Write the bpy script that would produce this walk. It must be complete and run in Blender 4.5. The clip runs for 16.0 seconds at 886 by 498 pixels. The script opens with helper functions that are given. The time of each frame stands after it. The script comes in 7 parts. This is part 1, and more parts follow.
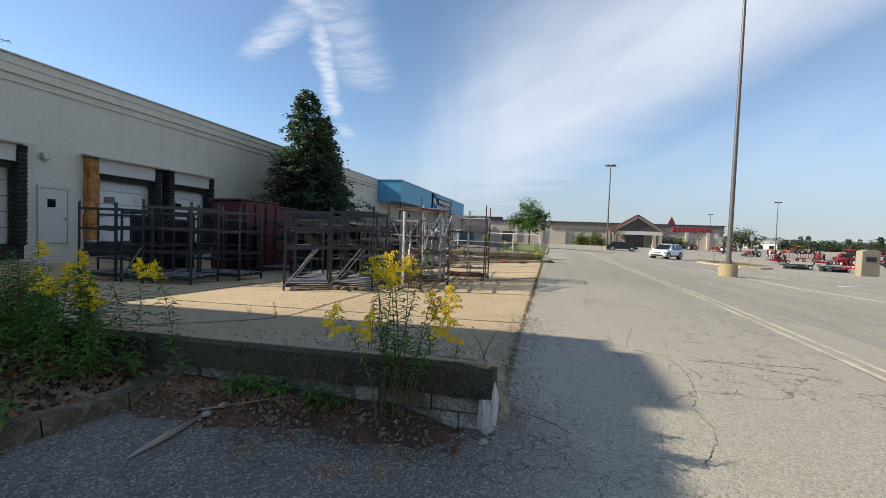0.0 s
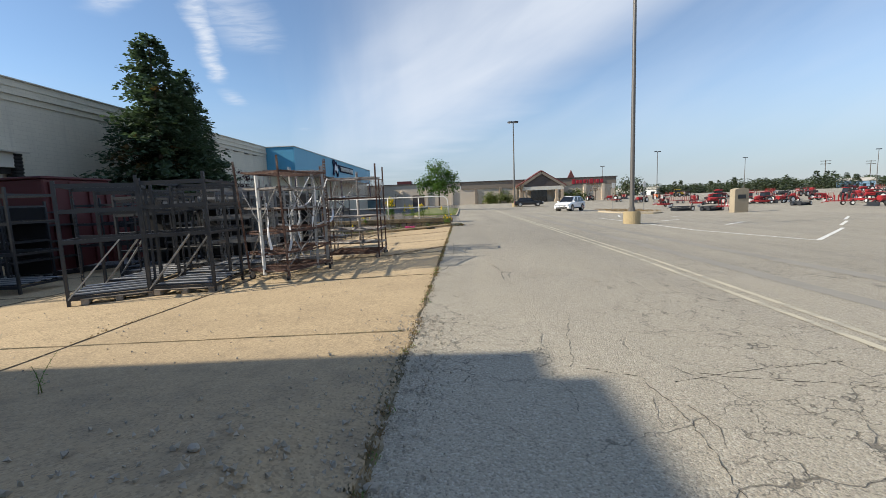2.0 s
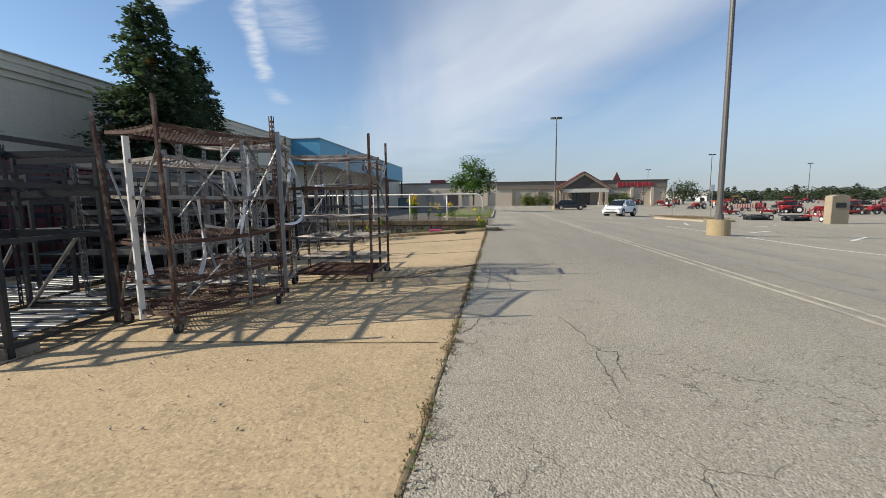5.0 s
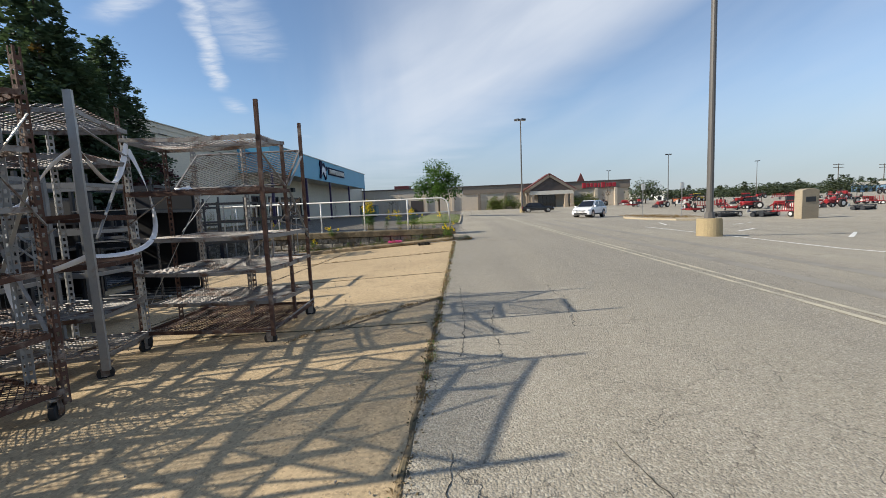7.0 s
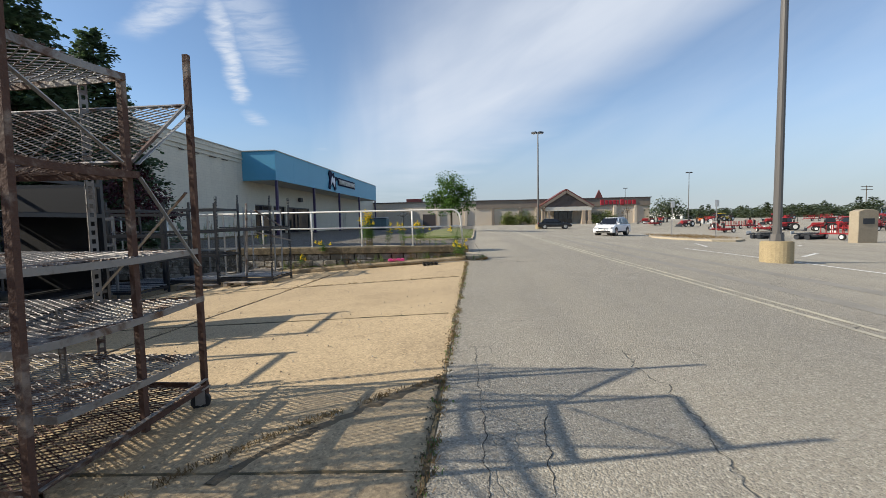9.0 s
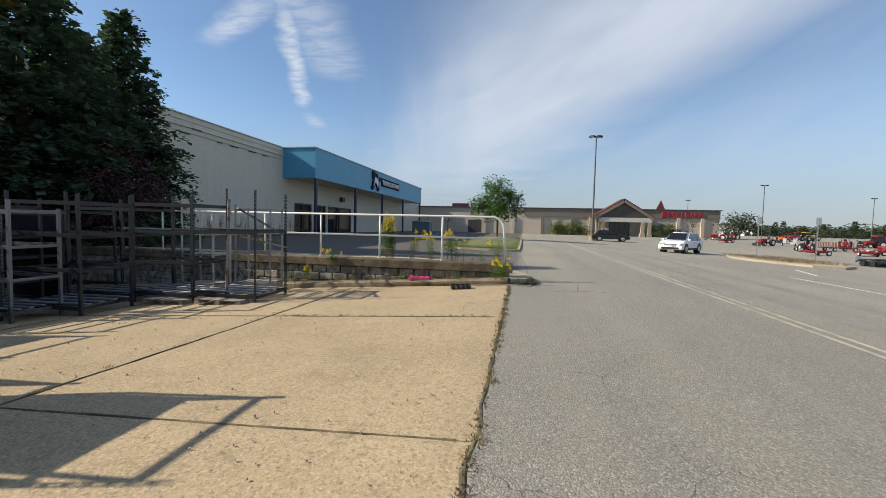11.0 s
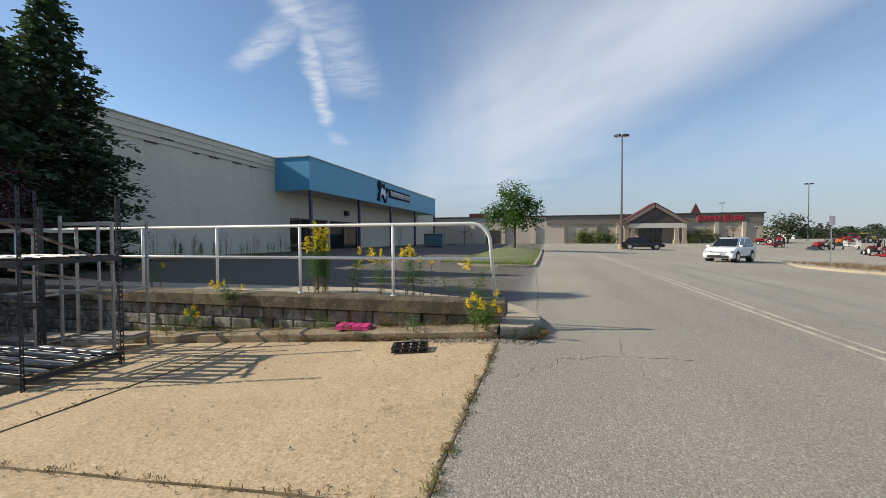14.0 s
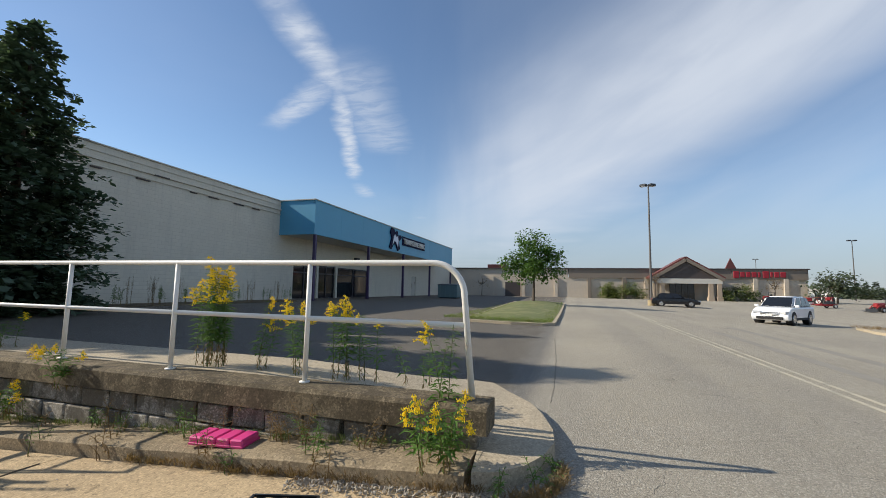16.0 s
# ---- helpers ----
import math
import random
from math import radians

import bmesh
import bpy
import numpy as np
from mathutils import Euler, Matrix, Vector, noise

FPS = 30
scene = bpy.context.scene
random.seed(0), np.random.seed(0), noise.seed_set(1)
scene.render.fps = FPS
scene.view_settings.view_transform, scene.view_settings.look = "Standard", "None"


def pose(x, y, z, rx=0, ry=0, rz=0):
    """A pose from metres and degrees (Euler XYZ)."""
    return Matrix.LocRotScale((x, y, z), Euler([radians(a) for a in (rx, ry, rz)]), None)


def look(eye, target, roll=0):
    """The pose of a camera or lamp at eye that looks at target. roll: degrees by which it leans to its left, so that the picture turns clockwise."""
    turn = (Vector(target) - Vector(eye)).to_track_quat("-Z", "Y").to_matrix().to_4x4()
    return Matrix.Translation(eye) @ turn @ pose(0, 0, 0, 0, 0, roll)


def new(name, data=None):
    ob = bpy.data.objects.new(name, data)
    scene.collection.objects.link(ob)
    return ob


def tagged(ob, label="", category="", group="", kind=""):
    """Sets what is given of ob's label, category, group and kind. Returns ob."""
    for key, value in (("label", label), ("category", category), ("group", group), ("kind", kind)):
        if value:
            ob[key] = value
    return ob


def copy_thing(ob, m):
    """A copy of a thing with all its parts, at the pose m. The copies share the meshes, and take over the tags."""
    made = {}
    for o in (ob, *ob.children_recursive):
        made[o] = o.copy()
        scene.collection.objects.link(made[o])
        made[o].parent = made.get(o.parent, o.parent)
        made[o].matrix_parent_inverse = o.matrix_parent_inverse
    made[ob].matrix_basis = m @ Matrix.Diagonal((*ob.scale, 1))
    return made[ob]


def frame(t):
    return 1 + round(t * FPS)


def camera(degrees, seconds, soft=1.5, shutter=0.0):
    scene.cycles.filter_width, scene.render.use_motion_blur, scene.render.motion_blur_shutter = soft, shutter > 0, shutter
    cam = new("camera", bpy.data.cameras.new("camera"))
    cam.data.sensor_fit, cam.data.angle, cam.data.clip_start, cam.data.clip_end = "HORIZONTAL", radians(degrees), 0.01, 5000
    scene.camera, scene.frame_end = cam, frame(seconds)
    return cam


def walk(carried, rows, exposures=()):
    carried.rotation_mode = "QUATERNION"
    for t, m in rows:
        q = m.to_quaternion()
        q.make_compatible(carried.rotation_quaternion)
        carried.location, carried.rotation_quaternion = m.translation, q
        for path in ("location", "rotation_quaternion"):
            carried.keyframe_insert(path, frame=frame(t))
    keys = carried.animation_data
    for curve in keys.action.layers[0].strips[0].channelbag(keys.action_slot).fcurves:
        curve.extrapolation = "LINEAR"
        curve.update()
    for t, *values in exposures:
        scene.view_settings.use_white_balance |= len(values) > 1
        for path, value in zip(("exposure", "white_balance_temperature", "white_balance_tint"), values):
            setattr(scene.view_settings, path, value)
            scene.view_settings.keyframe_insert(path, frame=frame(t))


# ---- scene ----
cam = camera(94.0, 16.0, soft=0.75)
PATH = [
    (0, (0.36, 0.371, 1.346), (-0.138, 2.307, 1.277), 2.2),
    (0.5, (0.389, 1.083, 1.32), (-0.098, 3.023, 1.305), 4.3),
    (1, (0.425, 1.64, 1.31), (0.031, 3.598, 1.209), 2.7),
    (1.5, (0.462, 2.18, 1.309), (0.219, 4.156, 1.119), -0.3),
    (2, (0.529, 2.852, 1.311), (0.434, 4.836, 1.08), -2.2),
    (2.5, (0.593, 3.501, 1.305), (0.561, 5.481, 1.025), -3.0),
    (3, (0.648, 4.152, 1.256), (0.528, 6.127, 0.969), -2.0),
    (3.2, (0.613, 4.432, 1.264), (0.437, 6.402, 0.966), -1.8),
    (5.3, (0.331, 7.191, 1.213), (0.077, 9.162, 0.992), -0.6),
    (5.5, (0.292, 7.443, 1.212), (0.117, 9.422, 0.983), -0.7),
    (6, (0.318, 8.056, 1.214), (0.284, 10.044, 0.994), -1.0),
    (6.5, (0.296, 8.682, 1.216), (0.284, 10.671, 1.009), -1.8),
    (7, (0.323, 9.307, 1.21), (0.224, 11.294, 1.009), -2.4),
    (7.5, (0.309, 9.89, 1.228), (0.131, 11.874, 1.049), -2.2),
    (8, (0.278, 10.502, 1.198), (0.084, 12.486, 1.035), -2.2),
    (8.5, (0.23, 11.109, 1.207), (0.063, 13.096, 1.057), -1.9),
    (9, (0.258, 11.73, 1.173), (0.103, 13.72, 1.042), -1.1),
    (9.2, (0.25, 11.98, 1.16), (0.087, 13.97, 1.045), -1.0),
    (11.3, (0.254, 15.006, 1.307), (-0.134, 16.965, 1.197), 1.4),
    (11.5, (0.235, 15.296, 1.297), (-0.15, 17.255, 1.187), 1.2),
    (12, (0.36, 15.983, 1.297), (-0.003, 17.947, 1.191), 1.4),
    (12.5, (0.481, 16.656, 1.311), (0.119, 18.622, 1.231), 1.3),
    (13, (0.543, 17.292, 1.337), (0.163, 19.254, 1.274), 0.8),
    (13.5, (0.61, 18.005, 1.317), (0.181, 19.958, 1.266), 0.3),
    (14, (0.613, 18.667, 1.339), (0.127, 20.606, 1.287), -0.3),
    (14.5, (0.548, 19.376, 1.35), (0.001, 21.299, 1.319), -0.9),
    (15, (0.572, 20.0, 1.343), (-0.014, 21.912, 1.373), -1.2),
    (15.5, (0.59, 20.693, 1.323), (0.006, 22.601, 1.468), -0.4),
    (16, (0.655, 21.328, 1.331), (0.072, 23.232, 1.523), 1.1),
]
walk(cam, [(t, look(eye, target, roll)) for t, eye, target, roll in PATH], ((0, 0.37), (0.6, 0.28), (1.5, 0.36), (3, 0.22), (6, 0.18), (8, 0.29), (9.2, 0.26), (11.3, 0.15), (16, 0.15)))

# ---------------------------------------------------------------- light
SUN_ELEV, SUN_TO = radians(31.5), Vector((-3.74, -0.71, 2.335)).normalized()
sun = new("sun", bpy.data.lights.new("sun", "SUN"))
sun.data.energy, sun.data.angle, sun.data.color = 5.0, radians(0.55), (1.0, 0.92, 0.78)
sun.matrix_world = look(SUN_TO * 60, (0, 0, 0))

world = bpy.data.worlds.new("sky")
scene.world = world
world.use_nodes = True


def node(nt, kind, **values):
    n = nt.nodes.new(kind)
    for key, value in values.items():
        if key in n.inputs:
            n.inputs[key].default_value = value
    return n


def math_node(nt, op, a, b=None, c=None, clamp=False):
    n = nt.nodes.new("ShaderNodeMath")
    n.operation, n.use_clamp = op, clamp
    for k, v in enumerate((a, b, c)):
        if v is None:
            continue
        if isinstance(v, (int, float)):
            n.inputs[k].default_value = v
        else:
            nt.links.new(v, n.inputs[k])
    return n.outputs[0]


def smooth_node(nt, value, lo, hi, a=0.0, b=1.0):
    n = nt.nodes.new("ShaderNodeMapRange")
    n.interpolation_type = "SMOOTHSTEP"
    nt.links.new(value, n.inputs["Value"])
    for key, v in (("From Min", lo), ("From Max", hi), ("To Min", a), ("To Max", b)):
        n.inputs[key].default_value = v
    return n.outputs["Result"]


def noise_node(nt, vector, scale, detail=4.0, rough=0.55, distort=0.0):
    n = nt.nodes.new("ShaderNodeTexNoise")
    n.inputs["Scale"].default_value, n.inputs["Detail"].default_value = scale, detail
    n.inputs["Roughness"].default_value, n.inputs["Distortion"].default_value = rough, distort
    if vector is not None:
        nt.links.new(vector, n.inputs["Vector"])
    return n.outputs["Fac"]


def combine(nt, x, y, z=0.0):
    n = nt.nodes.new("ShaderNodeCombineXYZ")
    for k, v in enumerate((x, y, z)):
        if isinstance(v, (int, float)):
            n.inputs[k].default_value = v
        else:
            nt.links.new(v, n.inputs[k])
    return n.outputs[0]


def mix_color(nt, fac, a, b, blend="MIX"):
    n = nt.nodes.new("ShaderNodeMix")
    n.data_type, n.blend_type = "RGBA", blend
    for key, v in ((0, fac), (6, a), (7, b)):
        if isinstance(v, (int, float)):
            n.inputs[key].default_value = v
        elif isinstance(v, tuple):
            n.inputs[key].default_value = (*v[:3], 1)
        else:
            nt.links.new(v, n.inputs[key])
    return n.outputs[2]


def build_sky():
    nt = world.node_tree
    nt.nodes.clear()
    sky = nt.nodes.new("ShaderNodeTexSky")
    sky.sky_type, sky.sun_disc = "NISHITA", False
    sky.sun_elevation, sky.sun_rotation = SUN_ELEV, math.atan2(SUN_TO.x, SUN_TO.y)
    sky.air_density, sky.dust_density, sky.ozone_density = 1.0, 0.1, 3.0
    coord = nt.nodes.new("ShaderNodeTexCoord")
    split = nt.nodes.new("ShaderNodeSeparateXYZ")
    nt.links.new(coord.outputs["Generated"], split.inputs[0])
    dx, dy, dz = split.outputs
    up = math_node(nt, "MAXIMUM", dz, 0.02)
    px, py = math_node(nt, "DIVIDE", dx, up), math_node(nt, "DIVIDE", dy, up)
    flat = combine(nt, px, py)
    n2 = noise_node(nt, flat, 0.55, 4, 0.5)
    # broad wedge of thin cloud: it rises to the east, fades upwards and ends in a soft edge to the west
    az, el = math_node(nt, "ARCTAN2", dx, dy), math_node(nt, "ARCSINE", dz)
    lift = math_node(nt, "SUBTRACT", el, math_node(nt, "MULTIPLY", az, 0.47))
    along = combine(nt, math_node(nt, "MULTIPLY", math_node(nt, "ADD", az, math_node(nt, "MULTIPLY", el, 0.47)), 1.3), math_node(nt, "MULTIPLY", lift, 5.0))
    n1 = noise_node(nt, along, 2.2, 5, 0.5, 0.4)
    n3 = noise_node(nt, combine(nt, math_node(nt, "MULTIPLY", az, 6.0), math_node(nt, "MULTIPLY", el, 1.4)), 1.4, 4, 0.5)
    vv = math_node(nt, "ADD", lift, math_node(nt, "MULTIPLY_ADD", n2, 0.16, -0.08))
    edge = smooth_node(nt, math_node(nt, "ADD", az, math_node(nt, "MULTIPLY_ADD", n3, 0.3, -0.15)), radians(-26), radians(-1))
    low, high = smooth_node(nt, vv, radians(3), radians(15)), smooth_node(nt, vv, radians(18), radians(38), 1.0, 0.12)
    band = math_node(nt, "MULTIPLY", math_node(nt, "MULTIPLY", low, high), math_node(nt, "MULTIPLY", edge, smooth_node(nt, n1, 0.2, 0.75, 0.72, 1.0)))
    veil = math_node(nt, "MULTIPLY", math_node(nt, "MULTIPLY", edge, smooth_node(nt, vv, radians(14), radians(2))), smooth_node(nt, n1, 0.2, 0.8, 0.1, 0.28))
    # thin curved wisps beside it
    wob = math_node(nt, "MULTIPLY_ADD", noise_node(nt, flat, 2.6, 6, 0.65), 0.15, -0.075)

    def wisp(ax, ay, bx, by, width, soft):
        length = math.hypot(bx - ax, by - ay)
        ex, ey = (bx - ax) / length, (by - ay) / length
        s = math_node(nt, "ADD", math_node(nt, "MULTIPLY", math_node(nt, "SUBTRACT", px, ax), ex), math_node(nt, "MULTIPLY", math_node(nt, "SUBTRACT", py, ay), ey))
        d = math_node(nt, "SUBTRACT", math_node(nt, "MULTIPLY", math_node(nt, "SUBTRACT", py, ay), ex), math_node(nt, "MULTIPLY", math_node(nt, "SUBTRACT", px, ax), ey))
        d = math_node(nt, "ABSOLUTE", math_node(nt, "ADD", d, wob))
        across = smooth_node(nt, d, 0.0, width, 1.0, 0.0)
        along = math_node(nt, "MULTIPLY", smooth_node(nt, s, -0.15, 0.25), smooth_node(nt, s, length - 0.25, length + 0.1, 1.0, 0.0))
        return math_node(nt, "MULTIPLY", math_node(nt, "MULTIPLY", across, along), soft)

    rib = noise_node(nt, combine(nt, math_node(nt, "MULTIPLY", px, 1.2), math_node(nt, "MULTIPLY", py, 3.0)), 4.0, 5, 0.6, 0.6)
    ribs = smooth_node(nt, rib, 0.3, 0.66, 0.4, 1.0)
    wisps = wisp(-0.95, 1.05, -1.12, 1.85, 0.13, 0.95)
    for w in ((-1.1, 1.75, -1.9, 3.35, 0.085, 1.0), (-1.1, 1.68, -1.78, 2.1, 0.12, 0.85), (-0.95, 1.5, -1.28, 2.75, 0.26, 0.55), (-1.95, 3.55, -2.15, 4.1, 0.13, 0.6), (-1.95, 5.3, -2.05, 5.7, 0.2, 0.35)):
        wisps = math_node(nt, "MAXIMUM", wisps, wisp(*w))
    wisps = math_node(nt, "MULTIPLY", wisps, ribs)
    haze = smooth_node(nt, n2, 0.4, 0.9, 0.0, 0.12)
    cover = math_node(nt, "MAXIMUM", math_node(nt, "MAXIMUM", band, veil), math_node(nt, "MAXIMUM", wisps, haze))
    cover = math_node(nt, "MULTIPLY", cover, smooth_node(nt, dz, 0.0, 0.14, 0.35, 0.86), clamp=True)
    low_haze = smooth_node(nt, dz, 0.0, 0.26, 0.8, 0.0)
    clear = mix_color(nt, low_haze, sky.outputs[0], (2.3, 2.8, 3.5))
    color = mix_color(nt, cover, clear, (5.15, 5.55, 6.2))
    back = node(nt, "ShaderNodeBackground", Strength=0.122)
    nt.links.new(color, back.inputs["Color"])
    nt.links.new(back.outputs[0], nt.nodes.new("ShaderNodeOutputWorld").inputs["Surface"])


build_sky()

# ---------------------------------------------------------------- materials


def material(name, color, rough=0.8, metal=0.0, spread=0.12, scale=6.0, fine=60.0, bump=0.15, second=None, patch=0.5, spec=0.5, trans=0.0):
    """A surface with variation at two scales, fine relief and, with second, stains of another colour."""
    mat = bpy.data.materials.new(name)
    mat.use_nodes = True
    nt = mat.node_tree
    bsdf = nt.nodes["Principled BSDF"]
    at = nt.nodes.new("ShaderNodeTexCoord").outputs["Object"]
    big, small = noise_node(nt, at, scale, 5, 0.6), noise_node(nt, at, fine, 3, 0.6)
    tone = math_node(nt, "ADD", math_node(nt, "MULTIPLY", big, 1.2 * spread), math_node(nt, "MULTIPLY", small, 0.8 * spread))
    tone = math_node(nt, "ADD", tone, 1.0 - spread)
    col = color if isinstance(color, tuple) else (color,) * 3
    base = (*col, 1)
    if second:
        stain = smooth_node(nt, noise_node(nt, at, scale * 0.6, 6, 0.65, 0.4), patch - 0.08, patch + 0.08)
        base = mix_color(nt, stain, col, second)
    shade = nt.nodes.new("ShaderNodeVectorMath")
    shade.operation = "SCALE"
    if isinstance(base, tuple):
        shade.inputs[0].default_value = col
    else:
        nt.links.new(base, shade.inputs[0])
    nt.links.new(tone, shade.inputs["Scale"])
    nt.links.new(shade.outputs[0], bsdf.inputs["Base Color"])
    bsdf.inputs["Roughness"].default_value, bsdf.inputs["Metallic"].default_value = rough, metal
    bsdf.inputs["Specular IOR Level"].default_value = spec
    if trans:
        bsdf.inputs["Transmission Weight"].default_value = trans
    if bump:
        b = node(nt, "ShaderNodeBump", Strength=bump, Distance=0.01)
        nt.links.new(math_node(nt, "ADD", small, math_node(nt, "MULTIPLY", big, 0.6)), b.inputs["Height"])
        nt.links.new(b.outputs[0], bsdf.inputs["Normal"])
    return mat


def leaf_material(name, color, second, rough=0.6):
    mat = material(name, color, rough, spread=0.35, scale=1.3, fine=9.0, bump=0.0, second=second, patch=0.52, spec=0.3)
    nt = mat.node_tree
    bsdf, out = nt.nodes["Principled BSDF"], nt.nodes["Material Output"]
    glow = nt.nodes.new("ShaderNodeBsdfTranslucent")
    glow.inputs["Color"].default_value = (color[0] * 1.6, color[1] * 1.6, color[2], 1)
    both = node(nt, "ShaderNodeMixShader", Fac=0.25)
    nt.links.new(bsdf.outputs[0], both.inputs[1])
    nt.links.new(glow.outputs[0], both.inputs[2])
    nt.links.new(both.outputs[0], out.inputs["Surface"])
    return mat


def asphalt_material():
    mat = bpy.data.materials.new("asphalt")
    mat.use_nodes = True
    nt = mat.node_tree
    bsdf = nt.nodes["Principled BSDF"]
    at = nt.nodes.new("ShaderNodeTexCoord").outputs["Object"]
    split = nt.nodes.new("ShaderNodeSeparateXYZ")
    nt.links.new(at, split.inputs[0])
    X, Y, Z = split.outputs
    flat = combine(nt, X, Y)
    wide, mid = noise_node(nt, flat, 0.12, 4, 0.55), noise_node(nt, flat, 1.3, 5, 0.6)
    lanes = noise_node(nt, combine(nt, X, math_node(nt, "MULTIPLY", Y, 0.05)), 0.9, 4, 0.55)
    stone = nt.nodes.new("ShaderNodeTexVoronoi")
    stone.inputs["Scale"].default_value = 85
    nt.links.new(flat, stone.inputs["Vector"])
    grain = noise_node(nt, flat, 55, 2, 0.7)
    base = mix_color(nt, smooth_node(nt, wide, 0.35, 0.65), (0.325, 0.289, 0.222), (0.39, 0.345, 0.264))
    base = mix_color(nt, smooth_node(nt, lanes, 0.4, 0.7, 0.0, 0.45), base, (0.215, 0.195, 0.165))
    base = mix_color(nt, smooth_node(nt, mid, 0.35, 0.75, 0.0, 0.35), base, (0.4, 0.36, 0.295))
    # the worn near stretch is bleached, the later one coarser and darker
    wander = math_node(nt, "MULTIPLY_ADD", wide, 6.0, -3.0)
    along = math_node(nt, "ADD", Y, wander)
    base = mix_color(nt, smooth_node(nt, along, 11.0, 5.0, 0.0, 0.5), base, (0.45, 0.395, 0.3))
    later = math_node(nt, "MULTIPLY", smooth_node(nt, along, 12.0, 16.0), smooth_node(nt, math_node(nt, "ADD", X, wander), 7.0, 3.5))
    later = math_node(nt, "MULTIPLY", later, smooth_node(nt, along, 34.0, 24.0))
    base = mix_color(nt, math_node(nt, "MULTIPLY", later, 0.3), base, (0.19, 0.175, 0.15))
    # darker asphalt in the lot beside the building and in the near corner
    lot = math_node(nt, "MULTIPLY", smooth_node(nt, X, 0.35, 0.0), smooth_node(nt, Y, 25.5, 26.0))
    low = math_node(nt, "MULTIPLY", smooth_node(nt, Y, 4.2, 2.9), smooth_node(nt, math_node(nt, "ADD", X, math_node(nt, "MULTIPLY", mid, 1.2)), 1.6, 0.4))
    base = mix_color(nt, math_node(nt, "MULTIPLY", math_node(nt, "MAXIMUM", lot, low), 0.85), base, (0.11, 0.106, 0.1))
    soil = math_node(nt, "MULTIPLY", smooth_node(nt, math_node(nt, "ADD", Y, math_node(nt, "MULTIPLY", mid, 0.4)), 2.72, 2.95), smooth_node(nt, math_node(nt, "ADD", X, mid), 0.5, 0.1))
    base = mix_color(nt, math_node(nt, "MULTIPLY", soil, 0.75), base, (0.07, 0.056, 0.04))
    # dried moss patches
    for mx, my, mr, tone in ((-1.38, 2.46, 0.2, (0.15, 0.115, 0.045)), (-0.78, 2.44, 0.17, (0.2, 0.11, 0.05)), (-0.5, 2.5, 0.13, (0.2, 0.11, 0.05)), (-0.2, 1.9, 0.2, (0.16, 0.11, 0.05))):
        away = math_node(nt, "ADD", math_node(nt, "ABSOLUTE", math_node(nt, "SUBTRACT", X, mx)), math_node(nt, "ABSOLUTE", math_node(nt, "SUBTRACT", Y, my)))
        away = math_node(nt, "ADD", away, math_node(nt, "MULTIPLY_ADD", noise_node(nt, flat, 9, 4, 0.6), 0.3, -0.15))
        base = mix_color(nt, smooth_node(nt, away, mr * 0.4, mr, 0.75, 0.0), base, tone)
    speck = nt.nodes.new("ShaderNodeSeparateColor")
    nt.links.new(stone.outputs["Color"], speck.inputs[0])
    base = mix_color(nt, smooth_node(nt, speck.outputs[0], 0.55, 1.0, 0.0, 0.45), base, (0.62, 0.57, 0.47))
    base = mix_color(nt, smooth_node(nt, speck.outputs[1], 0.62, 1.0, 0.0, 0.42), base, (0.12, 0.105, 0.085))
    base = mix_color(nt, smooth_node(nt, grain, 0.5, 0.25, 0.0, 0.6), base, (0.075, 0.068, 0.058))

    # cracks: a few long ones and a finer net, only in worn patches
    def cracks(scale, warp, width):
        off = nt.nodes.new("ShaderNodeTexNoise")
        off.inputs["Scale"].default_value, off.inputs["Detail"].default_value = scale * 3.5, 4
        nt.links.new(flat, off.inputs["Vector"])
        add = nt.nodes.new("ShaderNodeVectorMath")
        add.operation = "MULTIPLY_ADD"
        nt.links.new(off.outputs["Color"], add.inputs[0])
        add.inputs[1].default_value = (warp, warp, 0)
        nt.links.new(flat, add.inputs[2])
        cell = nt.nodes.new("ShaderNodeTexVoronoi")
        cell.feature = "DISTANCE_TO_EDGE"
        cell.inputs["Scale"].default_value = scale
        nt.links.new(add.outputs[0], cell.inputs["Vector"])
        return smooth_node(nt, cell.outputs["Distance"], width * 0.25, width, 1.0, 0.0)

    worn = smooth_node(nt, noise_node(nt, flat, 0.45, 3, 0.5), 0.44, 0.56)
    near = smooth_node(nt, Y, 14.5, 9.5)
    net = math_node(nt, "MULTIPLY", cracks(2.3, 0.4, 0.016), math_node(nt, "MULTIPLY", worn, near))
    far_net = math_node(nt, "MULTIPLY", cracks(0.5, 0.8, 0.0028), smooth_node(nt, mid, 0.3, 0.55))
    crack = math_node(nt, "MAXIMUM", net, math_node(nt, "MULTIPLY", far_net, smooth_node(nt, noise_node(nt, flat, 0.2, 2), 0.42, 0.55)))
    base = mix_color(nt, math_node(nt, "MULTIPLY", crack, 0.62), base, (0.06, 0.053, 0.044))
    nt.links.new(base, bsdf.inputs["Base Color"])
    bsdf.inputs["Roughness"].default_value, bsdf.inputs["Specular IOR Level"].default_value = 0.88, 0.3
    height = math_node(nt, "SUBTRACT", math_node(nt, "ADD", math_node(nt, "MULTIPLY", stone.outputs["Distance"], -0.6), math_node(nt, "MULTIPLY", grain, 0.5)), math_node(nt, "MULTIPLY", crack, 1.5))
    b = node(nt, "ShaderNodeBump", Strength=0.7, Distance=0.012)
    nt.links.new(height, b.inputs["Height"])
    nt.links.new(b.outputs[0], bsdf.inputs["Normal"])
    return mat


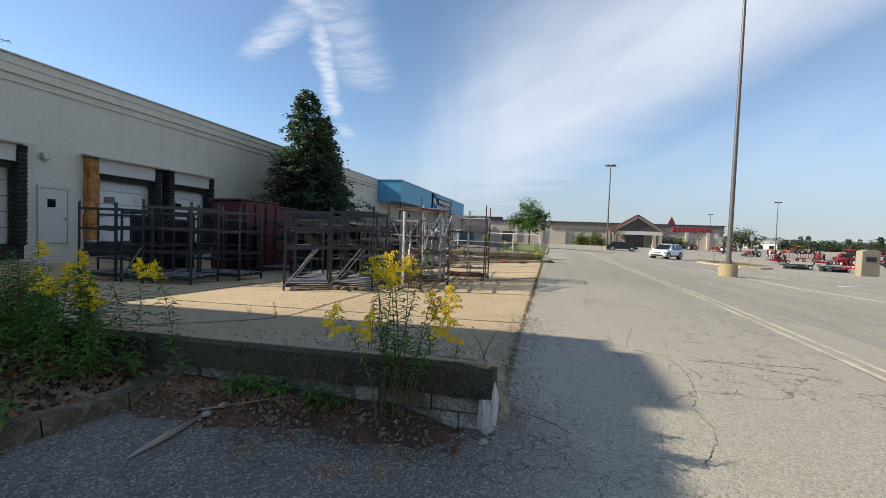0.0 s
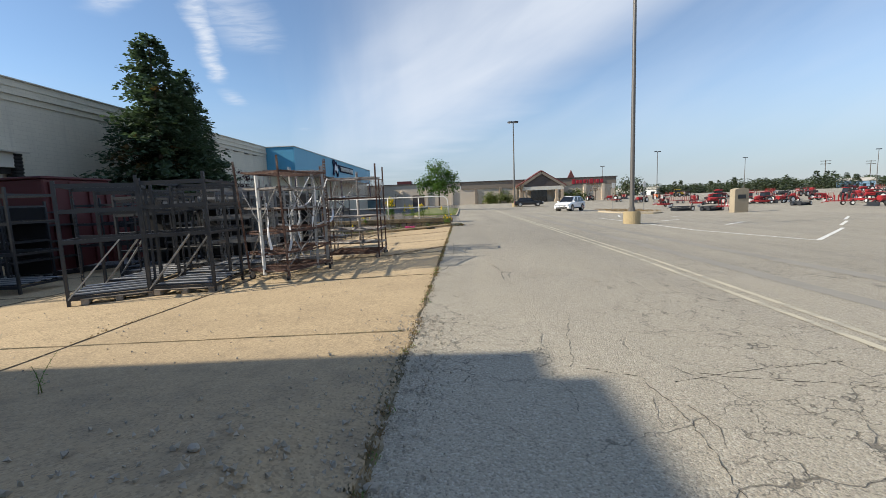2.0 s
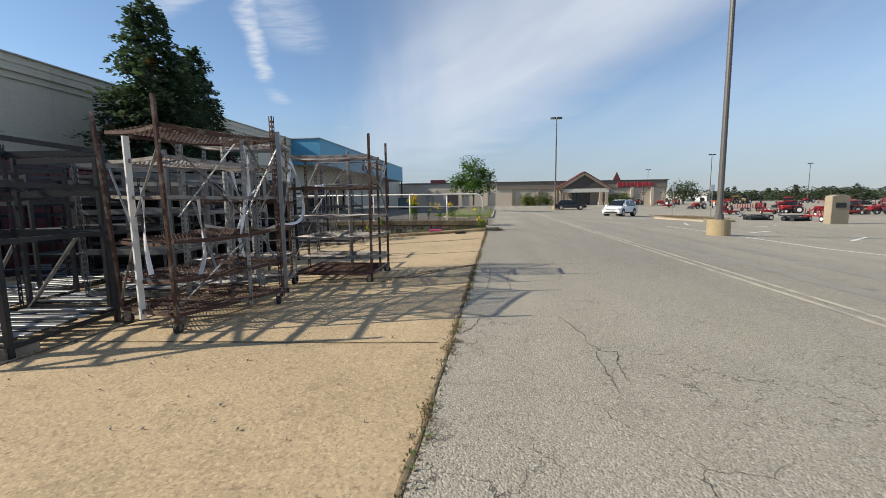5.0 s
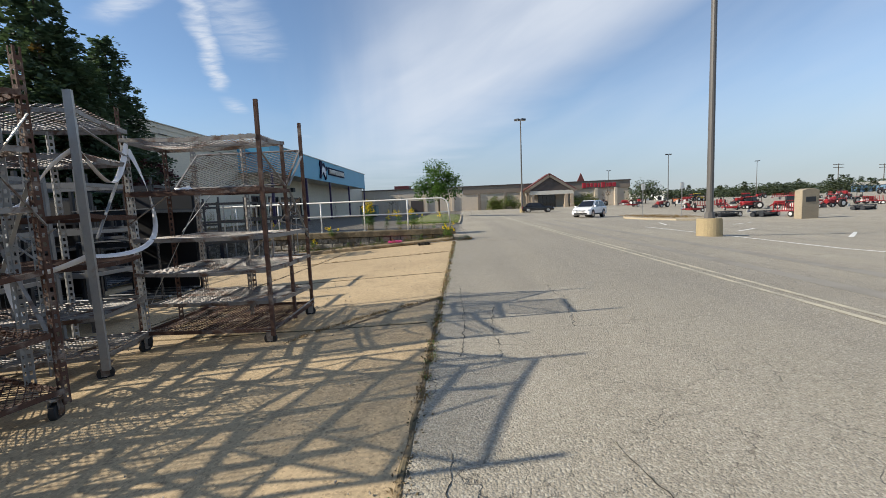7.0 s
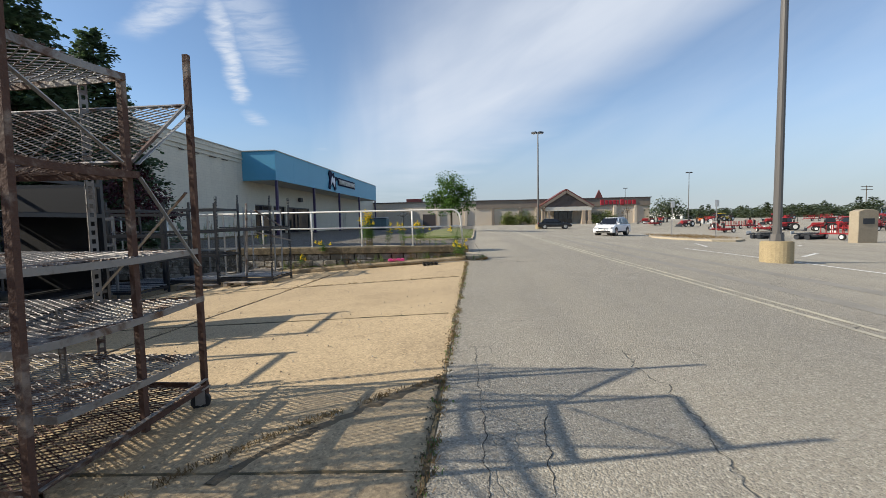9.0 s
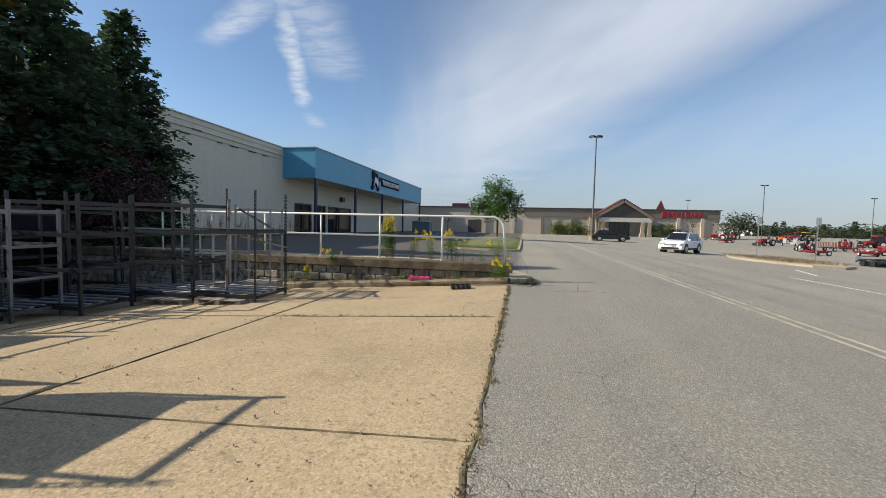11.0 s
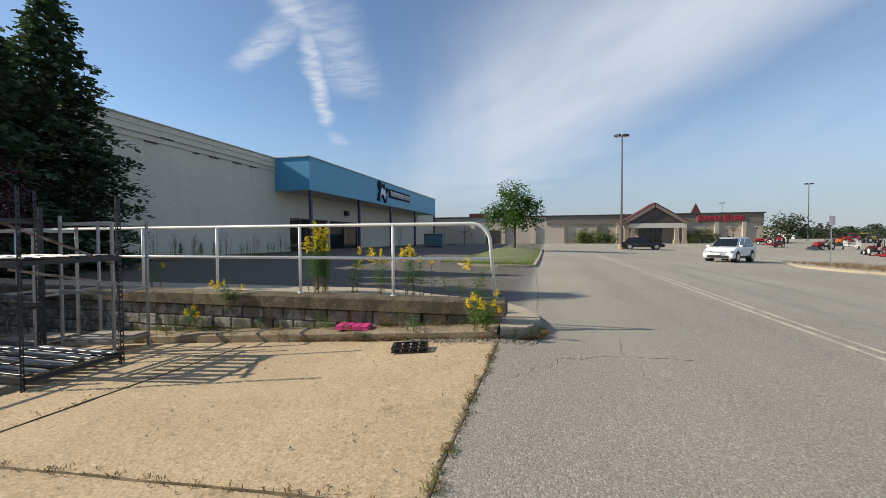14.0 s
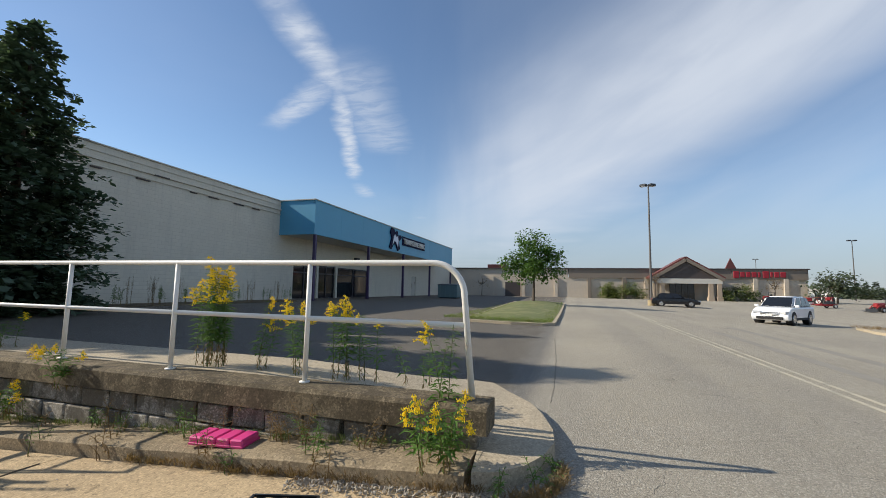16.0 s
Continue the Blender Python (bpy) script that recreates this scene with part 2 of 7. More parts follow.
def concrete_material(name, light, dark, stain_fac=0.5, tint=True, dust_shade=False, flake=0.0):
    mat = bpy.data.materials.new(name)
    mat.use_nodes = True
    nt = mat.node_tree
    bsdf = nt.nodes["Principled BSDF"]
    at = nt.nodes.new("ShaderNodeNewGeometry").outputs["Position"]
    wide, mid = noise_node(nt, at, 0.5, 5, 0.6), noise_node(nt, at, 3.2, 6, 0.65)
    grain, pits = noise_node(nt, at, 32, 5, 0.75), noise_node(nt, at, 9, 4, 0.6)
    info = nt.nodes.new("ShaderNodeObjectInfo").outputs["Random"]
    base = mix_color(nt, smooth_node(nt, wide, 0.3, 0.7), light, dark)
    base = mix_color(nt, smooth_node(nt, mid, 0.5, 0.8, 0.0, stain_fac), base, tuple(c * 0.6 for c in dark))
    base = mix_color(nt, smooth_node(nt, grain, 0.52, 0.68, 0.0, 0.6), base, tuple(min(1, c * 1.35) for c in light))
    base = mix_color(nt, smooth_node(nt, grain, 0.46, 0.28, 0.0, 0.85), base, tuple(c * 0.35 for c in dark))
    base = mix_color(nt, smooth_node(nt, pits, 0.62, 0.72, 0.0, 0.6), base, tuple(c * 0.4 for c in dark))
    stone = nt.nodes.new("ShaderNodeTexVoronoi")
    stone.inputs["Scale"].default_value = 70
    nt.links.new(at, stone.inputs["Vector"])
    chip = nt.nodes.new("ShaderNodeSeparateColor")
    nt.links.new(stone.outputs["Color"], chip.inputs[0])
    base = mix_color(nt, smooth_node(nt, chip.outputs[0], 0.6, 1.0, 0.0, 0.4), base, tuple(min(0.9, c * 1.5) for c in light))
    base = mix_color(nt, smooth_node(nt, chip.outputs[1], 0.7, 1.0, 0.0, 0.5), base, tuple(c * 0.45 for c in dark))
    if flake:
        # whitewash that has flaked away in patches, and grime run down from the cap
        peel = smooth_node(nt, noise_node(nt, at, 4.5, 6, 0.7, 0.6), 0.44, 0.56)
        base = mix_color(nt, math_node(nt, "MULTIPLY", peel, flake), base, tuple(c * 0.55 for c in dark))
    if dust_shade:
        # brown dust on the near slabs, their look in shade mixed into its colour
        place = nt.nodes.new("ShaderNodeSeparateXYZ")
        nt.links.new(at, place.inputs[0])
        reach = math_node(nt, "ADD", place.outputs[1], math_node(nt, "MULTIPLY", wide, 2.0))
        near_dust_shade = smooth_node(nt, reach, 8.2, 6.4)
        base = mix_color(nt, math_node(nt, "MULTIPLY", near_dust_shade, 0.72), base, (0.38, 0.288, 0.18))
        base = mix_color(nt, math_node(nt, "MULTIPLY", near_dust_shade, smooth_node(nt, mid, 0.42, 0.66, 0.0, 0.4)), base, (0.2, 0.165, 0.12))
        base = mix_color(nt, math_node(nt, "MULTIPLY", near_dust_shade, smooth_node(nt, grain, 0.55, 0.7, 0.0, 0.5)), base, (0.5, 0.43, 0.33))
        base = mix_color(nt, math_node(nt, "MULTIPLY", near_dust_shade, smooth_node(nt, chip.outputs[2], 0.5, 1.0, 0.0, 0.45)), base, (0.13, 0.105, 0.075))
    if tint:
        base = mix_color(nt, math_node(nt, "MULTIPLY", info, 0.22), base, tuple(c * 0.7 for c in dark))
    nt.links.new(base, bsdf.inputs["Base Color"])
    bsdf.inputs["Roughness"].default_value, bsdf.inputs["Specular IOR Level"].default_value = 0.9, 0.25
    b = node(nt, "ShaderNodeBump", Strength=0.5, Distance=0.012)
    nt.links.new(math_node(nt, "ADD", grain, math_node(nt, "MULTIPLY", pits, 0.5)), b.inputs["Height"])
    nt.links.new(b.outputs[0], bsdf.inputs["Normal"])
    return mat


def masonry_material(name, color, width, height, joint, axis="YZ", stain=(0.4, 0.38, 0.34), amount=0.35):
    """Painted blockwork seen from afar: faint courses, drips and stains."""
    mat = bpy.data.materials.new(name)
    mat.use_nodes = True
    nt = mat.node_tree
    bsdf = nt.nodes["Principled BSDF"]
    at = nt.nodes.new("ShaderNodeTexCoord").outputs["Object"]
    split = nt.nodes.new("ShaderNodeSeparateXYZ")
    nt.links.new(at, split.inputs[0])
    along = split.outputs[1] if axis == "YZ" else split.outputs[0]
    uv = combine(nt, along, split.outputs[2])
    brick = nt.nodes.new("ShaderNodeTexBrick")
    nt.links.new(uv, brick.inputs["Vector"])
    for key, v in (("Scale", 1.0), ("Mortar Size", joint), ("Brick Width", width), ("Row Height", height), ("Mortar Smooth", 0.4)):
        brick.inputs[key].default_value = v
    brick.inputs["Color1"].default_value = (*color, 1)
    brick.inputs["Color2"].default_value = (*(c * 0.95 for c in color), 1)
    brick.inputs["Mortar"].default_value = (*(c * 0.82 for c in color), 1)
    drip = noise_node(nt, combine(nt, math_node(nt, "MULTIPLY", along, 2.2), math_node(nt, "MULTIPLY", split.outputs[2], 0.22)), 1.0, 5, 0.6)
    blot = noise_node(nt, uv, 0.35, 5, 0.6)
    base = mix_color(nt, smooth_node(nt, drip, 0.5, 0.75, 0.0, amount), brick.outputs["Color"], stain)
    base = mix_color(nt, smooth_node(nt, blot, 0.35, 0.7, 0.0, amount * 0.7), base, tuple(c * 0.8 for c in color))
    nt.links.new(base, bsdf.inputs["Base Color"])
    bsdf.inputs["Roughness"].default_value, bsdf.inputs["Specular IOR Level"].default_value = 0.75, 0.3
    b = node(nt, "ShaderNodeBump", Strength=0.35, Distance=0.02)
    nt.links.new(math_node(nt, "SUBTRACT", math_node(nt, "MULTIPLY", noise_node(nt, uv, 6, 4), 0.4), brick.outputs["Fac"]), b.inputs["Height"])
    nt.links.new(b.outputs[0], bsdf.inputs["Normal"])
    return mat


M = {
    "asphalt": asphalt_material(),
    "pad": concrete_material("pad_concrete", (0.53, 0.4, 0.24), (0.42, 0.315, 0.19), 0.6, dust_shade=True),
    "walk": concrete_material("walk_concrete", (0.5, 0.42, 0.3), (0.42, 0.35, 0.25)),
    # stained concrete, its tone also lowered for the racks' shade on the far wall
    "old_concrete": concrete_material("old_concrete", (0.24, 0.19, 0.12), (0.105, 0.083, 0.053), 0.95, flake=0.6),
    "step": concrete_material("step_concrete", (0.42, 0.33, 0.21), (0.25, 0.195, 0.125), 0.9, flake=0.3),
    "block": concrete_material("washed_block", (0.56, 0.52, 0.45), (0.22, 0.19, 0.145), 0.95, flake=0.8),
    # moss tone, with the deep shade on the lip's face put into it
    "lip": concrete_material("mossy_shaded_lip_concrete", (0.1, 0.088, 0.058), (0.04, 0.038, 0.024), 0.9),
    "edge_soil": material("dry_edge_soil", (0.2, 0.15, 0.085), 0.95, spread=0.5, scale=5, fine=45, bump=0.8, second=(0.1, 0.085, 0.05)),
    "bank": material("gritty_bank_soil", (0.3, 0.245, 0.16), 0.95, spread=0.5, scale=7, fine=60, bump=0.9, second=(0.15, 0.125, 0.07)),
    "flaked": material("flaked_white_concrete", (0.62, 0.58, 0.5), 0.9, spread=0.3, scale=9, fine=50, bump=0.9, second=(0.3, 0.25, 0.19), patch=0.6),
    "tar_gap": material("crack_dirt", (0.05, 0.043, 0.034), 0.95, spread=0.4, scale=8, fine=50, bump=0.5),
    "dirt": material("dirt", (0.1, 0.075, 0.045), 0.95, spread=0.5, scale=5, fine=45, bump=0.8, second=(0.17, 0.13, 0.08)),
    "soil": material("soil", (0.06, 0.042, 0.028), 0.95, spread=0.5, scale=4, fine=35, bump=0.9, second=(0.1, 0.06, 0.04)),
    "wall": masonry_material("painted_block_wall", (0.66, 0.62, 0.52), 0.4, 0.2, 0.008),
    "far_wall": masonry_material("tan_block_wall", (0.62, 0.53, 0.42), 0.4, 0.2, 0.01, "XZ"),
    "far_band": material("brown_metal_band", (0.22, 0.18, 0.14), 0.6, spread=0.15, scale=0.4, fine=3),
    "coping": material("coping", (0.5, 0.47, 0.4), 0.6, spread=0.2, scale=1.2, fine=14, second=(0.2, 0.17, 0.13), patch=0.62),
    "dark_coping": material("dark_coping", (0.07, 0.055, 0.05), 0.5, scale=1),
    "blue": material("blue_fascia", (0.085, 0.33, 0.5), 0.45, spread=0.08, scale=0.5, fine=4, bump=0.03),
    "soffit": material("soffit", (0.6, 0.57, 0.5), 0.7, spread=0.1, scale=0.8, fine=6),
    "purple": material("dark_purple_post", (0.05, 0.03, 0.09), 0.45),
    "glass": material("dark_glass", (0.012, 0.014, 0.018), 0.06, spread=0.2, scale=0.8, fine=2, bump=0.0, spec=0.6),
    "alu": material("dark_frame", (0.06, 0.06, 0.065), 0.4, metal=0.6),
    "white": material("white_paint", (0.72, 0.71, 0.67), 0.5, spread=0.1, scale=3, fine=40, bump=0.1, second=(0.42, 0.36, 0.28), patch=0.68),
    "rail": material("white_rail_paint", (0.78, 0.76, 0.7), 0.4, spread=0.1, scale=5, fine=40, bump=0.1, second=(0.35, 0.2, 0.1), patch=0.72),
    "rubber": material("black_rubber", (0.018, 0.017, 0.017), 0.75, spread=0.3, scale=4, fine=30, bump=0.3),
    "foam": material("torn_foam", (0.5, 0.24, 0.07), 0.95, spread=0.4, scale=4, fine=20, bump=0.8, second=(0.33, 0.12, 0.03)),
    "dark_steel": material("dark_grey_steel", (0.024, 0.027, 0.033), 0.42, metal=0.1, spread=0.3, scale=5, fine=40, bump=0.2, second=(0.045, 0.042, 0.04), patch=0.66),
    # near-black sheet that stands in for the deep shade inside the racks
    "shade_sheet": material("black_shade_sheet", (0.012, 0.012, 0.014), 0.6, spread=0.3, scale=3, fine=20, bump=0.1),
    "grey_steel": material("galvanised_steel", (0.36, 0.36, 0.355), 0.5, metal=0.5, spread=0.25, scale=6, fine=45, bump=0.15, second=(0.25, 0.2, 0.15), patch=0.65),
    "rust": material("rusty_steel", (0.085, 0.043, 0.03), 0.85, metal=0.15, spread=0.4, scale=7, fine=55, bump=0.6, second=(0.25, 0.2, 0.165), patch=0.6),
    "worn": material("worn_grey_steel", (0.25, 0.235, 0.22), 0.55, metal=0.35, spread=0.35, scale=7, fine=45, bump=0.4, second=(0.1, 0.055, 0.035), patch=0.55),
    "wood": material("grey_wood", (0.34, 0.29, 0.23), 0.85, spread=0.3, scale=3, fine=30, bump=0.4, second=(0.2, 0.16, 0.12)),
    "film": material("torn_plastic_film", (0.82, 0.82, 0.84), 0.22, spread=0.15, scale=8, fine=30, bump=0.3),
    "maroon": material("faded_maroon_paint", (0.08, 0.012, 0.014), 0.6, spread=0.25, scale=1.2, fine=15, second=(0.1, 0.03, 0.025), patch=0.6),
    "worn_grey": material("weathered_grey_rack_paint", (0.19, 0.195, 0.2), 0.5, metal=0.2, spread=0.25, scale=4, fine=40, bump=0.2, second=(0.08, 0.07, 0.065), patch=0.58),
    "pole": material("brown_grey_pole", (0.13, 0.12, 0.11), 0.5, metal=0.3, spread=0.15, scale=2, fine=30),
    "lamp_base": concrete_material("lamp_base_concrete", (0.46, 0.37, 0.22), (0.36, 0.28, 0.16), 0.7),
    "tan_box": concrete_material("tan_concrete", (0.4, 0.335, 0.24), (0.32, 0.265, 0.19), 0.6),
    "white_line": material("white_road_paint", (0.74, 0.72, 0.66), 0.8, spread=0.2, scale=3, fine=50, bump=0.4, second=(0.4, 0.37, 0.32), patch=0.64),
    "yellow_line": material("faded_yellow_road_paint", (0.53, 0.475, 0.35), 0.85, spread=0.3, scale=3, fine=45, bump=0.4, second=(0.37, 0.335, 0.265), patch=0.53),
    "tar": material("tyre_mark", (0.26, 0.235, 0.192), 0.85, spread=0.3, scale=1.5, fine=60, bump=0.3, second=(0.29, 0.265, 0.22), patch=0.45),
    "car_white": material("white_car_paint", (0.82, 0.83, 0.84), 0.2, spread=0.03, scale=1, fine=5, bump=0.0),
    "car_black": material("black_car_paint", (0.012, 0.013, 0.016), 0.15, spread=0.1, scale=1, fine=5, bump=0.0),
    "chrome": material("chrome", (0.6, 0.6, 0.6), 0.15, metal=1.0, spread=0.05, bump=0.0),
    "lens": material("lamp_lens", (0.6, 0.6, 0.6), 0.15, spread=0.05, bump=0.0),
    "red_lens": material("tail_lens", (0.35, 0.01, 0.01), 0.2, bump=0.0),
    "red": material("red_machine_paint", (0.3, 0.018, 0.02), 0.4, spread=0.2, scale=1.5, fine=12, bump=0.05),
    "orange": material("orange_machine_paint", (0.6, 0.13, 0.02), 0.4, spread=0.15, scale=1.5, fine=12),
    "yellow": material("yellow_machine_paint", (0.6, 0.42, 0.03), 0.4, spread=0.15, scale=1.5, fine=12),
    "brown_red": material("red_brown_roof", (0.15, 0.045, 0.038), 0.6, spread=0.2, scale=1, fine=8),
    "stone_column": material("tan_column", (0.42, 0.33, 0.24), 0.85, spread=0.25, scale=3, fine=20, bump=0.4),
    "red_sign": material("red_sign", (0.32, 0.012, 0.025), 0.5, spread=0.05),
    "pink": material("pink_plastic", (0.72, 0.06, 0.25), 0.4, spread=0.08, scale=6, fine=40, bump=0.05),
    "black_plastic": material("black_plastic", (0.015, 0.015, 0.015), 0.35, spread=0.2, bump=0.05),
    "ink": material("dark_blue_sign", (0.008, 0.01, 0.04), 0.7, spread=0.1, bump=0.0, spec=0.15),
    "silver": material("silver_sign", (0.5, 0.52, 0.6), 0.3, metal=0.5, spread=0.05, bump=0.0),
    "bark": material("bark", (0.1, 0.075, 0.055), 0.95, spread=0.4, scale=6, fine=40, bump=0.9),
    "needle": leaf_material("conifer_needles", (0.07, 0.112, 0.072), (0.088, 0.118, 0.064)),
    "needle_brown": leaf_material("dry_conifer_needles", (0.11, 0.07, 0.025), (0.07, 0.055, 0.025)),
    "maple": leaf_material("broad_leaves", (0.085, 0.16, 0.035), (0.06, 0.12, 0.028)),
    "purple_leaf": leaf_material("purple_leaves", (0.045, 0.012, 0.02), (0.08, 0.03, 0.03)),
    "bush": leaf_material("bush_leaves", (0.13, 0.16, 0.045), (0.09, 0.12, 0.035)),
    # leaf green with some distance haze put into the colour
    "wood_far": leaf_material("hazed_far_foliage", (0.07, 0.095, 0.055), (0.095, 0.105, 0.06)),
    "weed": leaf_material("weed_leaves", (0.1, 0.19, 0.035), (0.07, 0.14, 0.03)),
    "flower": leaf_material("yellow_flowers", (0.85, 0.68, 0.03), (0.74, 0.54, 0.02)),
    "dry": leaf_material("dry_stalks", (0.22, 0.15, 0.07), (0.13, 0.08, 0.04)),
    "lawn": leaf_material("lawn_blades", (0.16, 0.22, 0.05), (0.2, 0.21, 0.07)),
    "lawn_soil": material("lawn_soil", (0.135, 0.155, 0.05), 0.95, spread=0.4, scale=1.5, fine=25, bump=0.6, second=(0.21, 0.2, 0.08), patch=0.54),
    "dry_leaf": material("pale_dry_leaves", (0.36, 0.27, 0.17), 0.9, spread=0.4, scale=6, fine=25, second=(0.2, 0.13, 0.07)),
    "litter": material("fallen_leaves", (0.16, 0.075, 0.035), 0.9, spread=0.5, scale=5, fine=20, second=(0.22, 0.14, 0.08)),
    "stone": material("loose_stone", (0.35, 0.31, 0.25), 0.9, spread=0.3, scale=9, fine=50, bump=0.5),
    "far_blue": material("far_blue_wall", (0.2, 0.34, 0.5), 0.7, spread=0.1, scale=0.2, fine=2),
    "teal": material("faded_teal_paint", (0.13, 0.2, 0.21), 0.6, spread=0.2, scale=1, fine=10),
    "sign_back": material("sign_plate", (0.5, 0.5, 0.48), 0.45, metal=0.4, spread=0.1, scale=3, fine=20),
}

# ---------------------------------------------------------------- mesh helpers


def box(bm, c, s, rot=None, bevel=0.0):
    """A box of size s about c, turned by rot (a Matrix) about its middle."""
    made = bmesh.ops.create_cube(bm, size=1.0)["verts"]
    m = Matrix.Translation(c) @ (rot.to_4x4() if rot else Matrix()) @ Matrix.Diagonal((*s, 1))
    bmesh.ops.transform(bm, matrix=m, verts=made)
    if bevel:
        edges = list({e for v in made for e in v.link_edges})
        bmesh.ops.bevel(bm, geom=edges, offset=bevel, segments=1, affect="EDGES", profile=0.5)
    return bm


def bar(bm, a, b, w, d=None):
    """A square bar from a to b."""
    a, b = Vector(a), Vector(b)
    q = (b - a).to_track_quat("Z", "Y").to_matrix()
    return box(bm, (a + b) / 2, (w, d or w, (b - a).length), q)


def rod(bm, a, b, r, r2=None, n=8):
    """A round, tapering rod from a to b."""
    a, b = Vector(a), Vector(b)
    made = bmesh.ops.create_cone(bm, cap_ends=True, segments=n, radius1=r, radius2=r if r2 is None else r2, depth=(b - a).length)["verts"]
    m = Matrix.Translation((a + b) / 2) @ (b - a).to_track_quat("Z", "Y").to_matrix().to_4x4()
    bmesh.ops.transform(bm, matrix=m, verts=made)
    return bm


def prism(bm, outline, z0, z1, m=None):
    """An upright prism over a plan outline; m: a Matrix to lay it elsewhere."""
    n = len(outline)
    lo = [bm.verts.new((x, y, z0)) for x, y in outline]
    hi = [bm.verts.new((x, y, z1)) for x, y in outline]
    bm.faces.new(lo[::-1]), bm.faces.new(hi)
    for k in range(n):
        bm.faces.new((lo[k], lo[(k + 1) % n], hi[(k + 1) % n], hi[k]))
    if m:
        bmesh.ops.transform(bm, matrix=m, verts=lo + hi)
    return bm


def mesh_of(name, bm, mat, smooth=False):
    me = bpy.data.meshes.new(name)
    bmesh.ops.recalc_face_normals(bm, faces=bm.faces)
    bm.to_mesh(me)
    bm.free()
    me.materials.append(mat)
    if smooth:
        me.shade_smooth()
    return me


def raw_mesh(name, verts, faces, mat):
    me = bpy.data.meshes.new(name)
    me.from_pydata(verts, [], faces)
    me.materials.append(mat)
    return me


def part(name, bm, mat, parent, label="", smooth=False, at=None):
    ob = new(name, bm if isinstance(bm, bpy.types.Mesh) else mesh_of(name, bm, mat, smooth))
    ob.parent = parent
    if at is not None:
        ob.matrix_basis = at
    return tagged(ob, label)


def thing(name, m, label, category, group="", kind=""):
    ob = new(name)
    ob.empty_display_size = 0.2
    ob.matrix_basis = m
    return tagged(ob, label, category, group, kind)


def solid(name, bm, mat, label, category, kind="", m=None, smooth=False, group=""):
    ob = new(name, bm if isinstance(bm, bpy.types.Mesh) else mesh_of(name, bm, mat, smooth))
    if m is not None:
        ob.matrix_basis = m
    return tagged(ob, label, category, group, kind)


def B():
    return bmesh.new()


def ease(t):
    t = min(1.0, max(0.0, t))
    return t * t * (3 - 2 * t)


# ---------------------------------------------------------------- the lie of the land


def pad_z(x, y):
    """The loading yard falls towards the docks, more so at its far end."""
    fall = 0.022 + 0.043 * ease((y - 5) / 19)
    # the near end climbs to the wall over the bed, and is broken down beside the drive
    rise = 0.47 * max(0.0, (6.4 - y) / 3.2) ** 1.3
    rise *= 1 - 0.8 * ease((x + 0.7) / 0.7) * ease((y - 3.25) / 0.9)
    return rise - fall * min(13.0, max(0.0, -x))


WALL_X = -20.26


def land_z(x, y):
    z = -0.036 * min(16.0, max(0.0, x - 2))
    k = ease((y - 60) / 32)
    z = z * (1 - k) + 0.3 * k
    if x < 0:
        z += 0.015 * min(20.0, -x) * ease((y - 24) / 4) * (1 - k)
    return z


def bed_edge(y):
    """Where the kerb of the planting bed runs."""
    return float(np.interp(y, [-2.0, 0.2, 1.4, 2.2, 2.7, 3.3], [-4.7, -3.5, -2.9, -2.68, -2.62, -2.62]))


def bed_z(x, y):
    return 0.08 + 0.14 * ease((bed_edge(y) - x) / 2.4) + 0.035 * noise.noise((x * 1.9, y * 1.9, 0))


# ---------------------------------------------------------------- ground


def make_ground():
    xs = sorted({-2500, -1200, -600, -300, -150, -80, -50, -35, -24, *np.arange(-20.2, -0.1, 1.0).round(2), -0.16, -0.12, -0.03, 0.04, *np.arange(0.5, 6.1, 0.5), *np.arange(7, 31, 1.5), *range(34, 80, 6), 100, 140, 220, 400, 900, 2500})
    ys = sorted({-2500, -900, -300, -100, -40, -15, -6, *np.arange(-3, 4.1, 0.4).round(2), 3.3, 3.34, *np.arange(4.5, 24.0, 0.75).round(2), *np.arange(24.5, 30, 0.5), *np.arange(31, 100, 3.0), 110, 140, 200, 350, 700, 1400, 2500})
    verts, faces = [], []
    for y in ys:
        for x in xs:
            z = land_z(x, y)
            if -0.13 < x < 0 and 3.38 < y < 24.1:
                z -= 0.034 if x < -0.1 else 0.014
            if x < -0.14 and 3.32 < y < 25.2 and x > -20.3:
                z = min(0.0, pad_z(x, y)) - 0.3
            verts.append((x, y, z))
    n = len(xs)
    for j in range(len(ys) - 1):
        for i in range(n - 1):
            a = j * n + i
            faces.append((a, a + 1, a + n + 1, a + n))
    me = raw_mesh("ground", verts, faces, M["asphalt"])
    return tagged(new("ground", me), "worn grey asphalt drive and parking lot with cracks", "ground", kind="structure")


make_ground()


def strip_mesh(points, width, mat, lift=0.006, step=0.6):
    """A painted line that lies on the ground along plan points."""
    verts, faces = [], []
    pts = [Vector(p) for p in points]
    path = []
    for a, b in zip(pts, pts[1:]):
        n = max(1, int((b - a).length / step))
        path += [a.lerp(b, k / n) for k in range(n)]
    path.append(pts[-1])
    for k, p in enumerate(path):
        d = (path[min(k + 1, len(path) - 1)] - path[max(k - 1, 0)]).normalized()
        side = Vector((-d.y, d.x)) * width / 2 * (0.9 + 0.2 * noise.noise((p.x * 3, p.y * 3, 1)))
        for q in (p + side, p - side):
            verts.append((q.x, q.y, land_z(q.x, q.y) + lift))
    for k in range(len(path) - 1):
        faces.append((2 * k, 2 * k + 1, 2 * k + 3, 2 * k + 2))
    return raw_mesh("line", verts, faces, mat)


